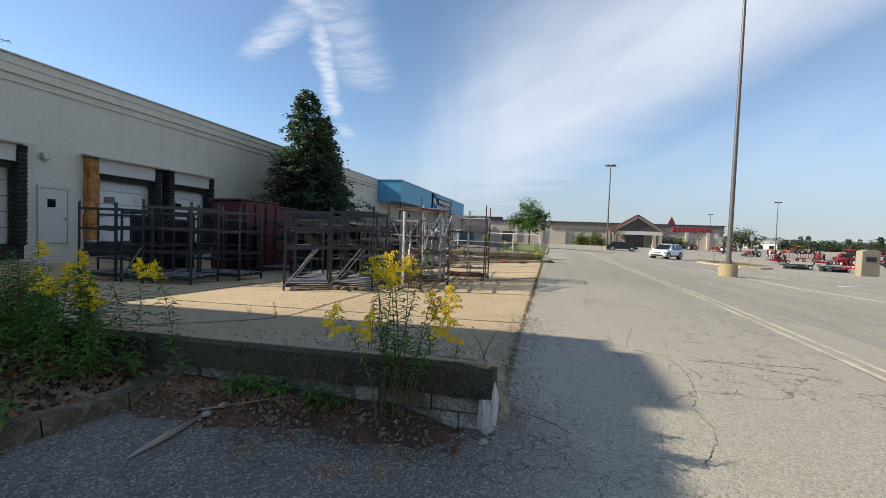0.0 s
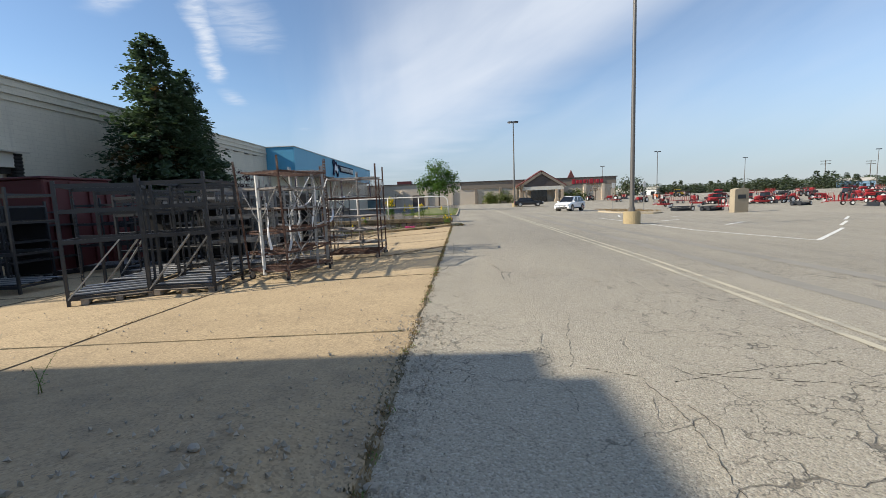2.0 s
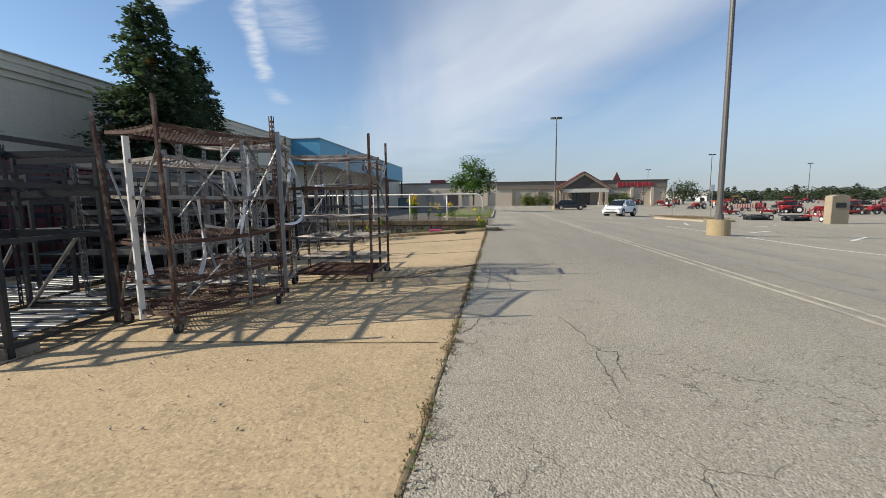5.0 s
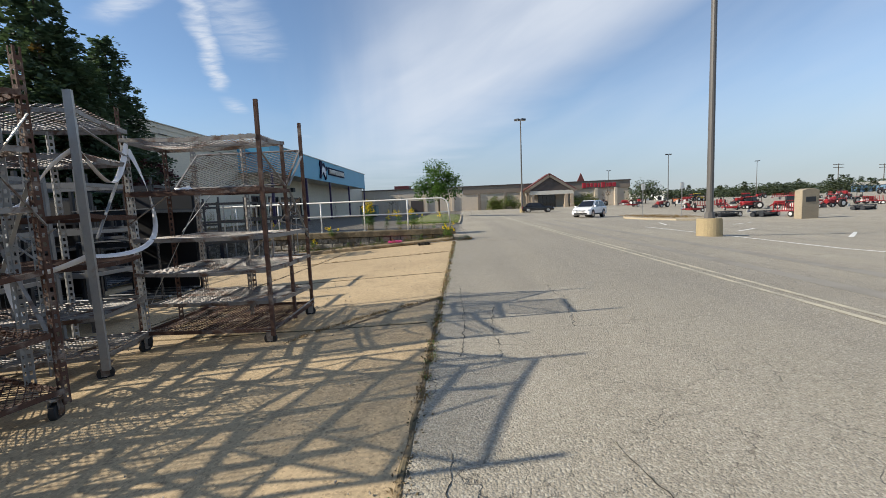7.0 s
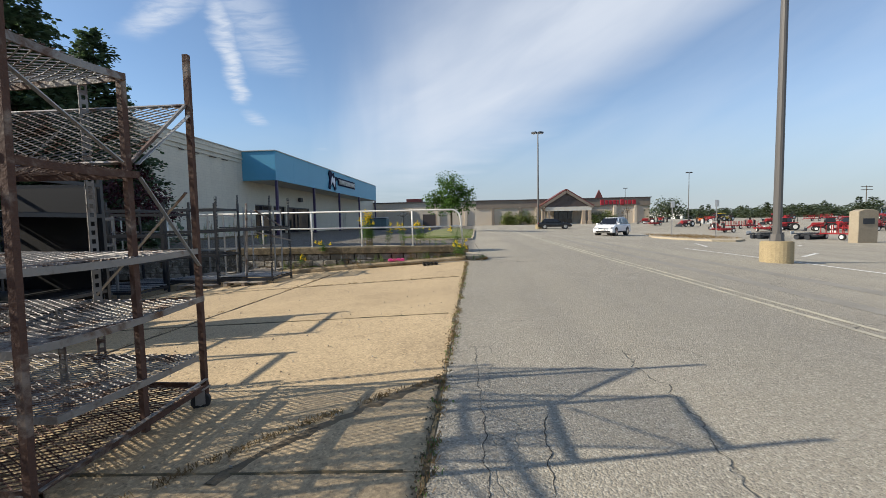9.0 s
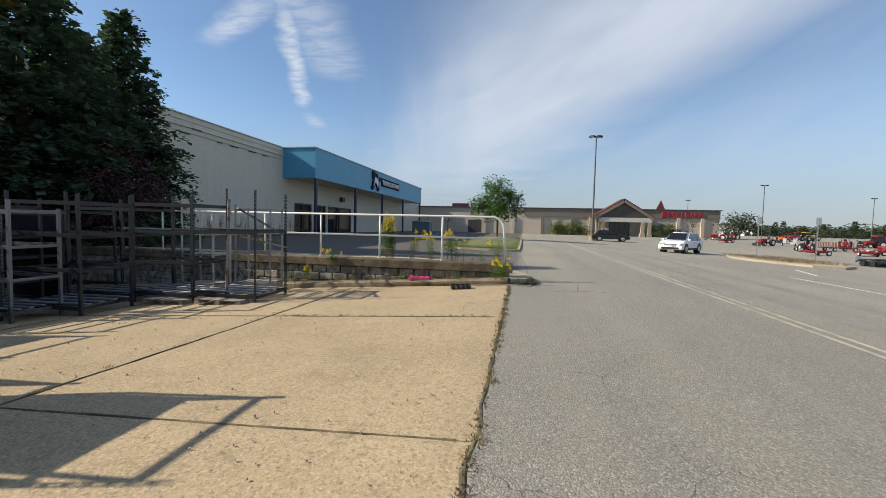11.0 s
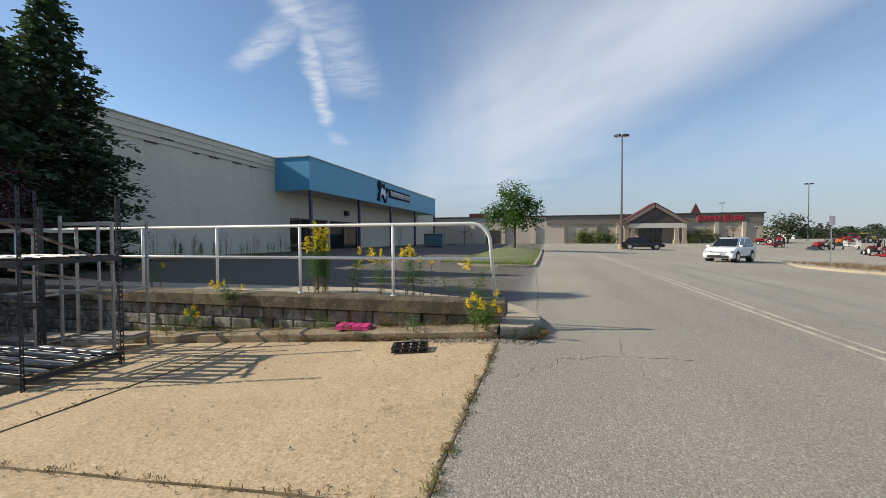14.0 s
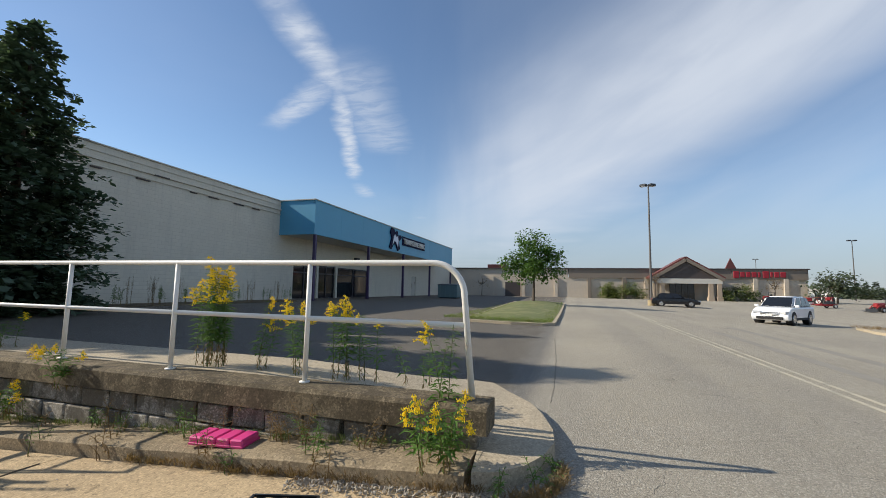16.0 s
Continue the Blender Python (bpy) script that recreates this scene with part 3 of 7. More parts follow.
CENTRE = [(3.85, -2), (4.05, 4), (4.25, 8), (4.45, 12), (4.5, 20), (4.5, 28), (4.62, 43), (4.8, 60)]
for dx in (-0.12, 0.12):
    tagged(new("road_line", strip_mesh([(x + dx, y) for x, y in CENTRE], 0.1, M["yellow_line"])), "faded yellow centre line on the asphalt drive", "road marking", "centre lines", "structure")
for pts in ([(10.1, 32), (10.25, 26), (10.2, 20.5), (11.55, 16.1)], [(11.55, 16.1), (17.5, 22)], [(13.9, 24.4), (16.6, 27.2)], [(12.4, 28.0), (14.6, 30.2)], [(18.8, 23.6), (21.2, 26.0)], [(17.0, 16.6), (20.5, 20.2)], [(16.2, 34.5), (19.0, 37.0)], [(22, 27), (24.5, 29.6)], [(12.2, 34.0), (13.4, 37.5)]):
    tagged(new("parking_line", strip_mesh(pts, 0.15, M["white_line"])), "worn white parking line on the asphalt", "road marking", "parking lines", "structure")
for pts, w in (([(5.6, 2), (5.5, 8), (5.6, 16), (5.7, 26), (6.1, 40)], 0.4), ([(7.2, 6), (7.1, 16), (7.3, 30), (7.8, 44)], 0.45)):
    tagged(new("tyre_mark", strip_mesh(pts, w, M["tar"], 0.004)), "dark tyre track worn into the asphalt", "road marking", "tyre marks", "structure")

# ---------------------------------------------------------------- loading yard of concrete slabs
yard = thing("pavement", Matrix(), "sandy concrete loading yard cast in large slabs", "pavement", kind="structure")


def make_slab(x0, x1, y0, y1, ragged):
    """One cast slab, its top following the fall of the yard."""
    g = 0.005
    nx, ny = max(2, int((x1 - x0) / 0.8)) if not ragged else 14, 6 if not ragged else 48
    bm = B()
    top, bot = {}, {}
    for j in range(ny + 1):
        for i in range(nx + 1):
            x = x0 + g + (x1 - x0 - 2 * g) * i / nx
            y = y0 + g + (y1 - y0 - 2 * g) * j / ny
            if ragged and i == nx:
                x += 0.04 * noise.noise((y * 2.3, 5.0, 0)) + 0.035 * noise.noise((y * 9, 1.0, 0))
            z = pad_z(x, y) + 0.004 * noise.noise((x * 1.5, y * 1.5, 2))
            edge = i in (0, nx) or j in (0, ny)
            top[i, j] = bm.verts.new((x, y, z - (0.006 if edge else 0)))
            if edge:
                bot[i, j] = bm.verts.new((x, y, z - 0.22))
    for j in range(ny):
        for i in range(nx):
            bm.faces.new((top[i, j], top[i + 1, j], top[i + 1, j + 1], top[i, j + 1]))
    ring = [(i, 0) for i in range(nx)] + [(nx, j) for j in range(ny)] + [(i, ny) for i in range(nx, 0, -1)] + [(0, j) for j in range(ny, 0, -1)]
    for a, b in zip(ring, ring[1:] + ring[:1]):
        bm.faces.new((top[a], bot[a], bot[b], top[b]))
    return bm


SLAB_X, SLAB_Y = (-20.2, -15.4, -11.4, -7.5, -3.75, 0.0), (3.17, 6.97, 10.28, 13.6, 17.0, 20.6, 24.1)
for ix, (xa, xb) in enumerate(zip(SLAB_X, SLAB_X[1:])):
    for ya, yb in zip(SLAB_Y, SLAB_Y[1:]):
        part("slab", make_slab(xa, xb, ya, yb, ix == 4), M["pad"], yard, smooth=False)

# dirt packed into the ragged joint between yard and drive, and into the slab joints
rng = random.Random(4)


def dirt_ribbon(points, w0, w1, zf, lift):
    verts, faces = [], []
    for k, (x, y) in enumerate(points):
        nxt = points[min(k + 1, len(points) - 1)]
        prv = points[max(k - 1, 0)]
        d = Vector((nxt[0] - prv[0], nxt[1] - prv[1])).normalized()
        w = w0 + (w1 - w0) * (0.5 + 0.5 * noise.noise((x * 3.1, y * 3.1, 7)))
        for s in (-1, -0.3, 0.3, 1):
            px, py = x - d.y * w * s, y + d.x * w * s
            verts.append((px, py, zf(px, py) + lift * (1 - s * s) + (0.003 if abs(s) < 1 else -0.006) + 0.006 * noise.noise((px * 25, py * 25, 3)) * (abs(s) < 1)))
    for k in range(len(points) - 1):
        for s in range(3):
            a = 4 * k + s
            faces.append((a, a + 1, a + 5, a + 4))
    return verts, faces


v, f = dirt_ribbon([(0.01 + 0.035 * noise.noise((y * 2.3, 5.0, 0)), y) for y in np.arange(6.1, 24.1, 0.06)], 0.004, 0.042, lambda x, y: -0.003, 0.003)
tagged(new("edge_dirt", raw_mesh("edge_dirt", v, f, M["edge_soil"])), "brown dirt and moss packed along the yard's broken edge", "dirt", kind="stuff")
for y0 in SLAB_Y[1:-1]:
    v, f = dirt_ribbon([(x, y0 + 0.012 * noise.noise((x * 2, y0, 0))) for x in np.arange(-11, -0.02, 0.1)], 0.0, 0.02, pad_z, 0.002)
    tagged(new("joint_dirt", raw_mesh("joint_dirt", v, f, M["edge_soil"])), "dirt filling a joint between concrete slabs", "dirt", "joint dirt", "stuff")
for x0 in SLAB_X[3:-1]:
    v, f = dirt_ribbon([(x0 + 0.015 * noise.noise((y * 2, x0, 0)), y) for y in np.arange(3.4, 24, 0.1)], 0.004, 0.022, pad_z, 0.002)
    tagged(new("joint_dirt", raw_mesh("joint_dirt", v, f, M["dirt"])), "dirt filling a joint between concrete slabs", "dirt", "joint dirt", "stuff")
# crumbled bank where the climbing end of the yard stands over the drive
verts, faces = [], []
for k in range(61):
    y = 3.2 + 3.1 * k / 60
    tall = max(0.0, pad_z(-0.03, y)) * ease((y - 3.15) / 0.4)
    out = 0.05 + 0.5 * tall * (1 - 0.75 * ease((3.7 - y) / 0.5)) + 0.03 * noise.noise((y * 5, 0, 0))
    for q in range(6):
        u = q / 5
        x = -0.06 + (out + 0.06) * u
        verts.append((x, y, (tall + 0.004) * (1 - u) ** 1.25 - 0.004 + 0.014 * noise.noise((x * 16, y * 16, 5)) * (0 < q < 5)))
for k in range(60):
    for q in range(5):
        a = 6 * k + q
        faces.append((a, a + 1, a + 7, a + 6))
tagged(new("edge_bank", raw_mesh("edge_bank", verts, faces, M["bank"])), "crumbled dirt bank beside the broken yard corner", "dirt", kind="stuff")
# the broken corner of a slab where carts are rolled over it
v, f = dirt_ribbon([(-1.0 + 0.06 * noise.noise((k * 0.4, 0, 1)) + 1.0 * k / 30, 13.5 + 1.27 * (k / 30) ** 0.75 + 0.05 * noise.noise((k * 0.7, 2, 1))) for k in range(31)], 0.02, 0.085, pad_z, 0.006)
tagged(new("crack_dirt", raw_mesh("crack_dirt", v, f, M["dirt"])), "mossy dirt in a broken slab corner", "dirt", kind="stuff")

# open cracks in the asphalt, filled with dark dirt
ASPHALT_CRACKS = (
    ((1.05, 11.3), (1.11, 11.0), (1.19, 10.62), (1.19, 10.4), (1.24, 10.21), (1.18, 10.1), (1.19, 9.95), (1.17, 9.75), (1.19, 9.4)),
    ((1.24, 10.21), (1.38, 10.18), (1.33, 10.02), (1.31, 9.95), (1.29, 9.6)),
    ((0.08, 10.5), (0.22, 10.87), (0.23, 11.25)),
    ((1.71, 7.5), (1.49, 6.64), (1.39, 6.16), (1.33, 5.93)),
    ((1.28, 6.92), (1.2, 6.46), (1.24, 6.26), (1.15, 6.02), (1.08, 5.95)),
    ((1.2, 5.71), (1.23, 5.42), (1.2, 5.25)),
    ((1.88, 5.33), (1.93, 5.1), (1.85, 4.9)),
    ((1.71, 5.43), (1.62, 5.12)),
    ((2.23, 5.81), (2.55, 5.72), (2.98, 5.7), (3.4, 5.6)),
    ((0.24, 15.55), (0.3, 13.9), (0.3, 13.16), (0.28, 12.5)),
    ((0.66, 14.2), (0.58, 13.35), (0.6, 12.5)),
    ((1.54, 24.43), (1.51, 24.12), (1.46, 23.81), (1.46, 23.62)),
    ((0.98, 23.38), (1.13, 23.54), (1.46, 23.62), (1.77, 23.63), (2.21, 23.64)),
    ((1.43, 5.93), (1.77, 5.77), (1.81, 5.15), (1.68, 4.45), (1.57, 4.16), (1.59, 3.81), (1.53, 3.53), (1.39, 3.29), (1.33, 3.14)),
    ((1.95, 5.65), (2.45, 5.84), (2.96, 5.97), (3.49, 6.09)),
    ((-0.01, 3.63), (0.38, 3.52), (0.58, 3.32)),
    ((0.26, 33.47), (0.42, 29.02), (0.44, 27.28), (0.43, 26.54)))
for row in ASPHALT_CRACKS:
    line = []
    for (xa, ya), (xb, yb) in zip(row, row[1:]):
        steps = max(2, int(math.hypot(xb - xa, yb - ya) / 0.025))
        for k in range(steps):
            x, y = xa + (xb - xa) * k / steps, ya + (yb - ya) * k / steps
            line.append((x + 0.03 * noise.noise((x * 9, y * 9, 4)) + 0.012 * noise.noise((x * 31, y * 31, 1)), y + 0.03 * noise.noise((x * 9, y * 9, 8))))
    v, f = dirt_ribbon(line, -0.003, 0.0042 if row[0][1] < 8 else 0.0085, land_z, 0.0005)
    tagged(new("crack_dirt", raw_mesh("crack_dirt", v, f, M["tar_gap"])), "dark dirt in a wandering asphalt crack", "dirt", "asphalt cracks", "stuff")

# ---------------------------------------------------------------- near edge of the yard: a cast lip over block courses
near_wall = thing("retaining_wall", Matrix(), "stained concrete lip over low block courses at the yard's near edge", "retaining wall", kind="structure")
bm = B()
n = 110
rows = []
for k in range(n + 1):
    x = -9.0 + 9.03 * k / n
    worn = 0.012 * noise.noise((x * 2.5, 0, 0)) + 0.008 * noise.noise((x * 11, 3, 0))
    chip = 0.03 * ease((x + 0.2) / 0.2)
    z = pad_z(x, 3.26)
    rows.append([bm.verts.new(p) for p in ((x, 3.4, z - 0.07), (x, 3.165 + worn * 0.4, pad_z(x, 3.17) - 0.01 - chip), (x, 3.115 + chip + worn, pad_z(x, 3.17) - 0.035 - chip), (x, 3.105 + worn + chip * 0.3, z - 0.21 + worn), (x, 3.2, z - 0.22), (x, 3.4, z - 0.22))])
for a, b in zip(rows, rows[1:]):
    for k in range(6):
        bm.faces.new((a[k], a[(k + 1) % 6], b[(k + 1) % 6], b[k]))
bm.faces.new(rows[0]), bm.faces.new(rows[-1][::-1])
part("lip", bm, M["lip"], near_wall, "mossy chipped concrete lip, darkened for the shade on its face")
bm = B()
box(bm, (0, 0, 0), (0.39, 0.19, 0.11), bevel=0.008)
brick_me = mesh_of("block", bm, M["block"])
for row in range(2):
    for k in range(22):
        x = -0.2 - 0.4 * k - 0.2 * (row % 2)
        part("block", brick_me, None, near_wall, at=pose(x, 3.25 + rng.uniform(-0.008, 0.01), pad_z(x, 3.26) - 0.28 - 0.118 * row, 0, 0, rng.uniform(-0.8, 0.8)))

part("block", brick_me, None, near_wall, at=pose(-0.1, 3.25, pad_z(-0.1, 3.26) - 0.398) @ Matrix.Diagonal((0.5, 1, 1, 1)))

# planting bed beside it, with its kerb
bm = B()
pts = [(bed_edge(y), y) for y in (3.1, 2.7, 2.2, 1.8, 1.4, 0.8, 0.2, -0.9, -2.0)]
for (xa, ya), (xb, yb) in zip(pts, pts[1:]):
    bar(bm, (xa, ya, 0.03), (xb, yb, 0.03), 0.15, 0.17)
bmesh.ops.subdivide_edges(bm, edges=bm.edges[:], cuts=3)
for q in bm.verts:
    q.co += Vector((noise.noise(q.co * 4), noise.noise(q.co * 4 + Vector((9, 0, 0))), noise.noise(q.co * 5))) * 0.022
solid("kerb", bm, M["old_concrete"], "mossy old concrete kerb round a weedy bed", "kerb", "structure")
verts, faces = [], []
for j in range(40):
    y = -3 + 6.22 * j / 39
    for i in range(26):
        x = bed_edge(y) - 0.05 - 9 * (i / 25) ** 1.5
        verts.append((x, y, bed_z(x, y)))
for j in range(39):
    for i in range(25):
        a = j * 26 + i
        faces.append((a, a + 1, a + 27, a + 26))
me = raw_mesh("bed", verts, faces, M["soil"])
me.shade_smooth()
tagged(new("planting_bed", me), "dark soil of a neglected bed under weeds", "soil", kind="structure")


def scatter_bits(name, count, region, zf, size, mat, label, category, flat=0.3, seed=1):
    """Countless small loose pieces: leaf litter, grit."""
    r = random.Random(seed)
    verts, faces = [], []
    for _ in range(count):
        x, y = region(r)
        s = size * r.uniform(0.4, 1.3)
        c = Vector((x, y, zf(x, y) + s * flat * 0.5))
        t = Euler((r.uniform(-flat, flat), r.uniform(-flat, flat), r.uniform(0, 6.3))).to_matrix()
        b = len(verts)
        for p in ((s, 0, 0), (0, s * 0.6, 0), (-s, 0, 0), (0, -s * 0.6, 0), (0, 0, s * flat * 1.6)):
            verts.append(tuple(c + t @ Vector(p)))
        faces += [(b, b + 1, b + 4), (b + 1, b + 2, b + 4), (b + 2, b + 3, b + 4), (b + 3, b, b + 4)]
    return tagged(new(name, raw_mesh(name, verts, faces, mat)), label, category, kind="stuff")


def near_ground(x, y):
    return bed_z(x, y) + 0.01 if x < bed_edge(y) - 0.05 else soil_z(x, y)


def soil_z(x, y):
    """Soil washed up against the foot of the near wall."""
    return 0.11 * ease((y - 2.7 - 0.2 * noise.noise((x * 2, 0, 4)) + 0.1 * max(0.0, -0.9 - x)) / 0.5) * ease((-0.12 - x) / 0.5) + 0.012 * noise.noise((x * 9, y * 9, 1)) - 0.008


verts, faces = [], []
for j in range(30):
    for i in range(70):
        x, y = -2.66 + 2.66 * i / 69, 2.3 + 0.9 * j / 29
        verts.append((x, y, soil_z(x, y)))
for j in range(29):
    for i in range(69):
        a = j * 70 + i
        faces.append((a, a + 1, a + 71, a + 70))
me = raw_mesh("washed_soil", verts, faces, M["soil"])
me.shade_smooth()
tagged(new("washed_soil", me), "dark soil washed against the foot of the wall", "soil", kind="structure")
scatter_bits("leaf_litter", 2600, lambda r: (r.uniform(-6, -2.6), min(3.08, r.gauss(2.5, 0.6))), near_ground, 0.03, M["litter"], "brown fallen leaves on the bed", "leaf litter", 0.5, 2)
scatter_bits("wall_foot_litter", 1500, lambda r: (min(-0.15, -2.6 + abs(r.gauss(0, 1.2))), 3.08 - abs(r.gauss(0, 0.2))), near_ground, 0.022, M["litter"], "brown leaf litter and soil along the wall foot", "leaf litter", 0.5, 3)
scatter_bits("pale_litter", 260, lambda r: (r.uniform(-4.2, -0.4), 3.05 - abs(r.gauss(0, 0.3))), near_ground, 0.02, M["dry_leaf"], "pale dry leaves and scraps among the litter", "leaf litter", 0.5, 13)
scatter_bits("grit", 1300, lambda r: (r.gauss(0.06, 0.2), r.uniform(3.0, 7.5)), lambda x, y: (max(0.0, pad_z(x, y)) if x < -0.02 and y > 3.2 else max(0.0, pad_z(-0.03, y) * (1 - (x + 0.06) * 4)) if 3.2 < y < 6 and x < 0.2 else 0.0) + 0.003, 0.012, M["stone"], "pale grit and broken concrete on the ground", "grit", 0.9, 5)
scatter_bits("edge_crumbs", 2200, lambda r: (r.gauss(0.01, 0.028), r.uniform(4.5, 24.05)), lambda x, y: (pad_z(x, y) if x < 0 else 0.0) - 0.002, 0.009, M["edge_soil"], "crumbs of soil and concrete along the yard's edge", "grit", 0.9, 8)
scatter_bits("pebbles", 1100, lambda r: (r.uniform(-7, -0.1), 3.4 + 20.4 * r.random() ** 1.35), lambda x, y: pad_z(x, y) + 0.004, 0.011, M["stone"], "small stones and grit strewn over the concrete yard", "grit", 0.9, 6)
scatter_bits("near_rubble", 420, lambda r: (-abs(r.gauss(0, 0.9)) - 0.03, 3.25 + abs(r.gauss(0, 0.9))), lambda x, y: pad_z(x, y) + 0.002, 0.02, M["stone"], "broken concrete crumbs over the near slab", "grit", 0.8, 16)
scatter_bits("kerb_grit", 700, lambda r: (r.uniform(-1.3, 0.5), 24.08 - abs(r.gauss(0, 0.09))), lambda x, y: (pad_z(x, y) if x < 0 else 0) + 0.004, 0.014, M["stone"], "pale grit gathered along the kerb", "grit", 0.9, 7)


def make_stone(seed, size):
    r = random.Random(seed)
    bm = B()
    bmesh.ops.create_icosphere(bm, subdivisions=2, radius=1)
    for v_ in bm.verts:
        v_.co *= 1 + 0.35 * noise.noise(v_.co * 1.3 + Vector((seed, 0, 0)))
        v_.co = Vector((v_.co.x * size, v_.co.y * size * 0.75, v_.co.z * size * 0.5))
    return bm


for k, (x, y, s) in enumerate(((-0.62, 3.55, 0.075), (0.09, 3.75, 0.05), (-0.42, 3.42, 0.05), (0.13, 4.2, 0.03), (-0.2, 4.0, 0.03), (-1.9, 2.72, 0.042), (-1.86, 2.82, 0.036), (0.22, 3.5, 0.025), (0.0, 3.0, 0.035), (-0.3, 3.75, 0.028), (-0.75, 4.6, 0.035), (0.07, 4.6, 0.04))):
    z = pad_z(x, y) if x < -0.02 and y > 3.15 else near_ground(x, y) if x < -0.1 else 0.0
    solid("loose_stone", make_stone(k, s), M["stone"], "pale chunk of broken concrete on the ground", "stone", m=pose(x, y, z + s * 0.35, 0, 0, k * 50), group="loose stones")
# broken white footing at the corner of the lip
ob = thing("broken_footing", pose(0.0, 3.19, 0.0) @ Matrix.Diagonal((0.55, 0.8, 0.82, 1)), "broken flaking white concrete stub at the yard's corner", "footing")
bm = B()
bmesh.ops.create_icosphere(bm, subdivisions=4, radius=1)
for q in bm.verts:
    c = q.co.copy()
    s = 1 + 0.2 * noise.noise(c * 2.1) + 0.13 * noise.noise(c * 6)
    top = 0.03 * noise.noise((c.x * 4, c.y * 4, 2)) * max(0.0, c.z)
    q.co = Vector((math.copysign(abs(c.x) ** 0.7, c.x) * 0.115 * s, math.copysign(abs(c.y) ** 0.7, c.y) * 0.09 * s, 0.19 + 0.2 * math.copysign(abs(c.z) ** 0.6, c.z) * s + top))
part("stub", bm, M["flaked"], ob)
bm = B()
rod(bm, (0.02, 0.0, 0.34), (0.0, 0.03, 0.47), 0.035, 0.022, 7)
part("rusted_core", bm, M["rust"], ob, "rusted steel core")
bm = B()
rod(bm, (-1.93, 2.7, 0.02), (-1.9, 2.42, 0.026), 0.014, 0.024, 7)
rod(bm, (-1.9, 2.42, 0.026), (-1.9, 2.16, 0.014), 0.024, 0.008, 7)
solid("timber_stick", bm, M["wood"], "weathered grey stick lying on the asphalt", "stick")
bm = B()
rod(bm, (-1.95, 2.72, 0.06), (-1.5, 2.98, 0.11), 0.006, 0.004, 5)
solid("thin_twig", bm, M["dry_leaf"], "thin pale twig on the soil", "stick")

# ---------------------------------------------------------------- far edge of the yard: step, block wall, rail and walk
far_wall = thing("retaining_wall", Matrix(), "low block retaining wall with a thick stained concrete cap", "retaining wall", kind="structure")
bm = B()
rows = []
for k in range(61):
    x = -13 + 13.05 * k / 60
    wob = 0.012 * noise.noise((x * 2, 9, 0))
    rows.append([bm.verts.new(p) for p in ((x, 24.86, 0.44), (x, 24.54 + wob, 0.44 + wob * 0.4), (x, 24.5 + wob, 0.41), (x, 24.49 + wob, 0.235), (x, 24.54, 0.22), (x, 24.86, 0.22))])
for a, b in zip(rows, rows[1:]):
    for k in range(6):
        bm.faces.new((a[k], a[(k + 1) % 6], b[(k + 1) % 6], b[k]))
bm.faces.new(rows[0]), bm.faces.new(rows[-1][::-1])
part("cap", bm, M["old_concrete"], far_wall, "mossy streaked concrete cap, darkened for the racks' shade")
bm = B()
box(bm, (0, 0, 0), (0.39, 0.2, 0.192), bevel=0.014)
wall_block = mesh_of("wall_block", bm, M["block"])
for row in range(4):
    for k in range(33):
        x = -0.21 - 0.395 * k - 0.2 * (row % 2)
        z = 0.12 - 0.195 * row
        if z + 0.1 > pad_z(x, 24.2):
            part("wall_block", wall_block, None, far_wall, at=pose(x, 24.65 + rng.uniform(-0.014, 0.014), z, rng.uniform(-1.5, 1.5), rng.uniform(-1, 1), rng.uniform(-3, 3)) @ Matrix.Diagonal((rng.uniform(0.9, 1.0), 1, rng.uniform(0.92, 1.0), 1)))
bm = B()
box(bm, (-6.5, 24.72, -0.25), (12.9, 0.12, 0.9))
part("backing", bm, M["old_concrete"], far_wall)
# step in front of the wall
bm = B()
rows = []
for k in range(61):
    x = -13 + 12.97 * k / 60
    z = pad_z(x, 24.3) + 0.125 + 0.012 * noise.noise((x * 3, 2, 0))
    wob = 0.015 * noise.noise((x * 2.5, 4, 0))
    rows.append([bm.verts.new(p) for p in ((x, 24.62, z), (x, 24.17 + wob, z), (x, 24.125 + wob, z - 0.03), (x, 24.115 + wob, z - 0.35), (x, 24.62, z - 0.35))])
for a, b in zip(rows, rows[1:]):
    for k in range(5):
        bm.faces.new((a[k], a[(k + 1) % 5], b[(k + 1) % 5], b[k]))
bm.faces.new(rows[0]), bm.faces.new(rows[-1][::-1])
solid("kerb_step", bm, M["step"], "worn concrete kerb step at the foot of the wall", "kerb", "structure")


def walk_z(x):
    return 0.12 + 0.29 * ease((0.1 - x) / 2.6)


# walk behind the wall, curving down to a rounded nose beside the drive
bm = B()
front = [(-13 + 0.65 * k, 24.87) for k in range(21)] + [(0.02, 24.87), (0.02, 24.14), (0.18, 24.2), (0.34, 24.36), (0.46, 24.6), (0.53, 24.9)]
back = [(-13 + 0.65 * k, 26.05) for k in range(18)] + [(-1.4, 26.2), (-1.0, 26.45), (-0.62, 26.75), (-0.3, 26.85), (-0.05, 26.5), (0.1, 26.3), (0.24, 26.1), (0.38, 25.75), (0.5, 25.3), (0.54, 25.1)]
back = back[: len(front)] if len(back) >= len(front) else back + [back[-1]] * (len(front) - len(back))
top_a = [bm.verts.new((x, y, walk_z(x))) for x, y in front]
top_b = [bm.verts.new((x, y, walk_z(x) - 0.02)) for x, y in back]
low_a = [bm.verts.new((x, y, walk_z(x) - 0.5)) for x, y in front]
low_b = [bm.verts.new((x, y, walk_z(x) - 0.5)) for x, y in back]
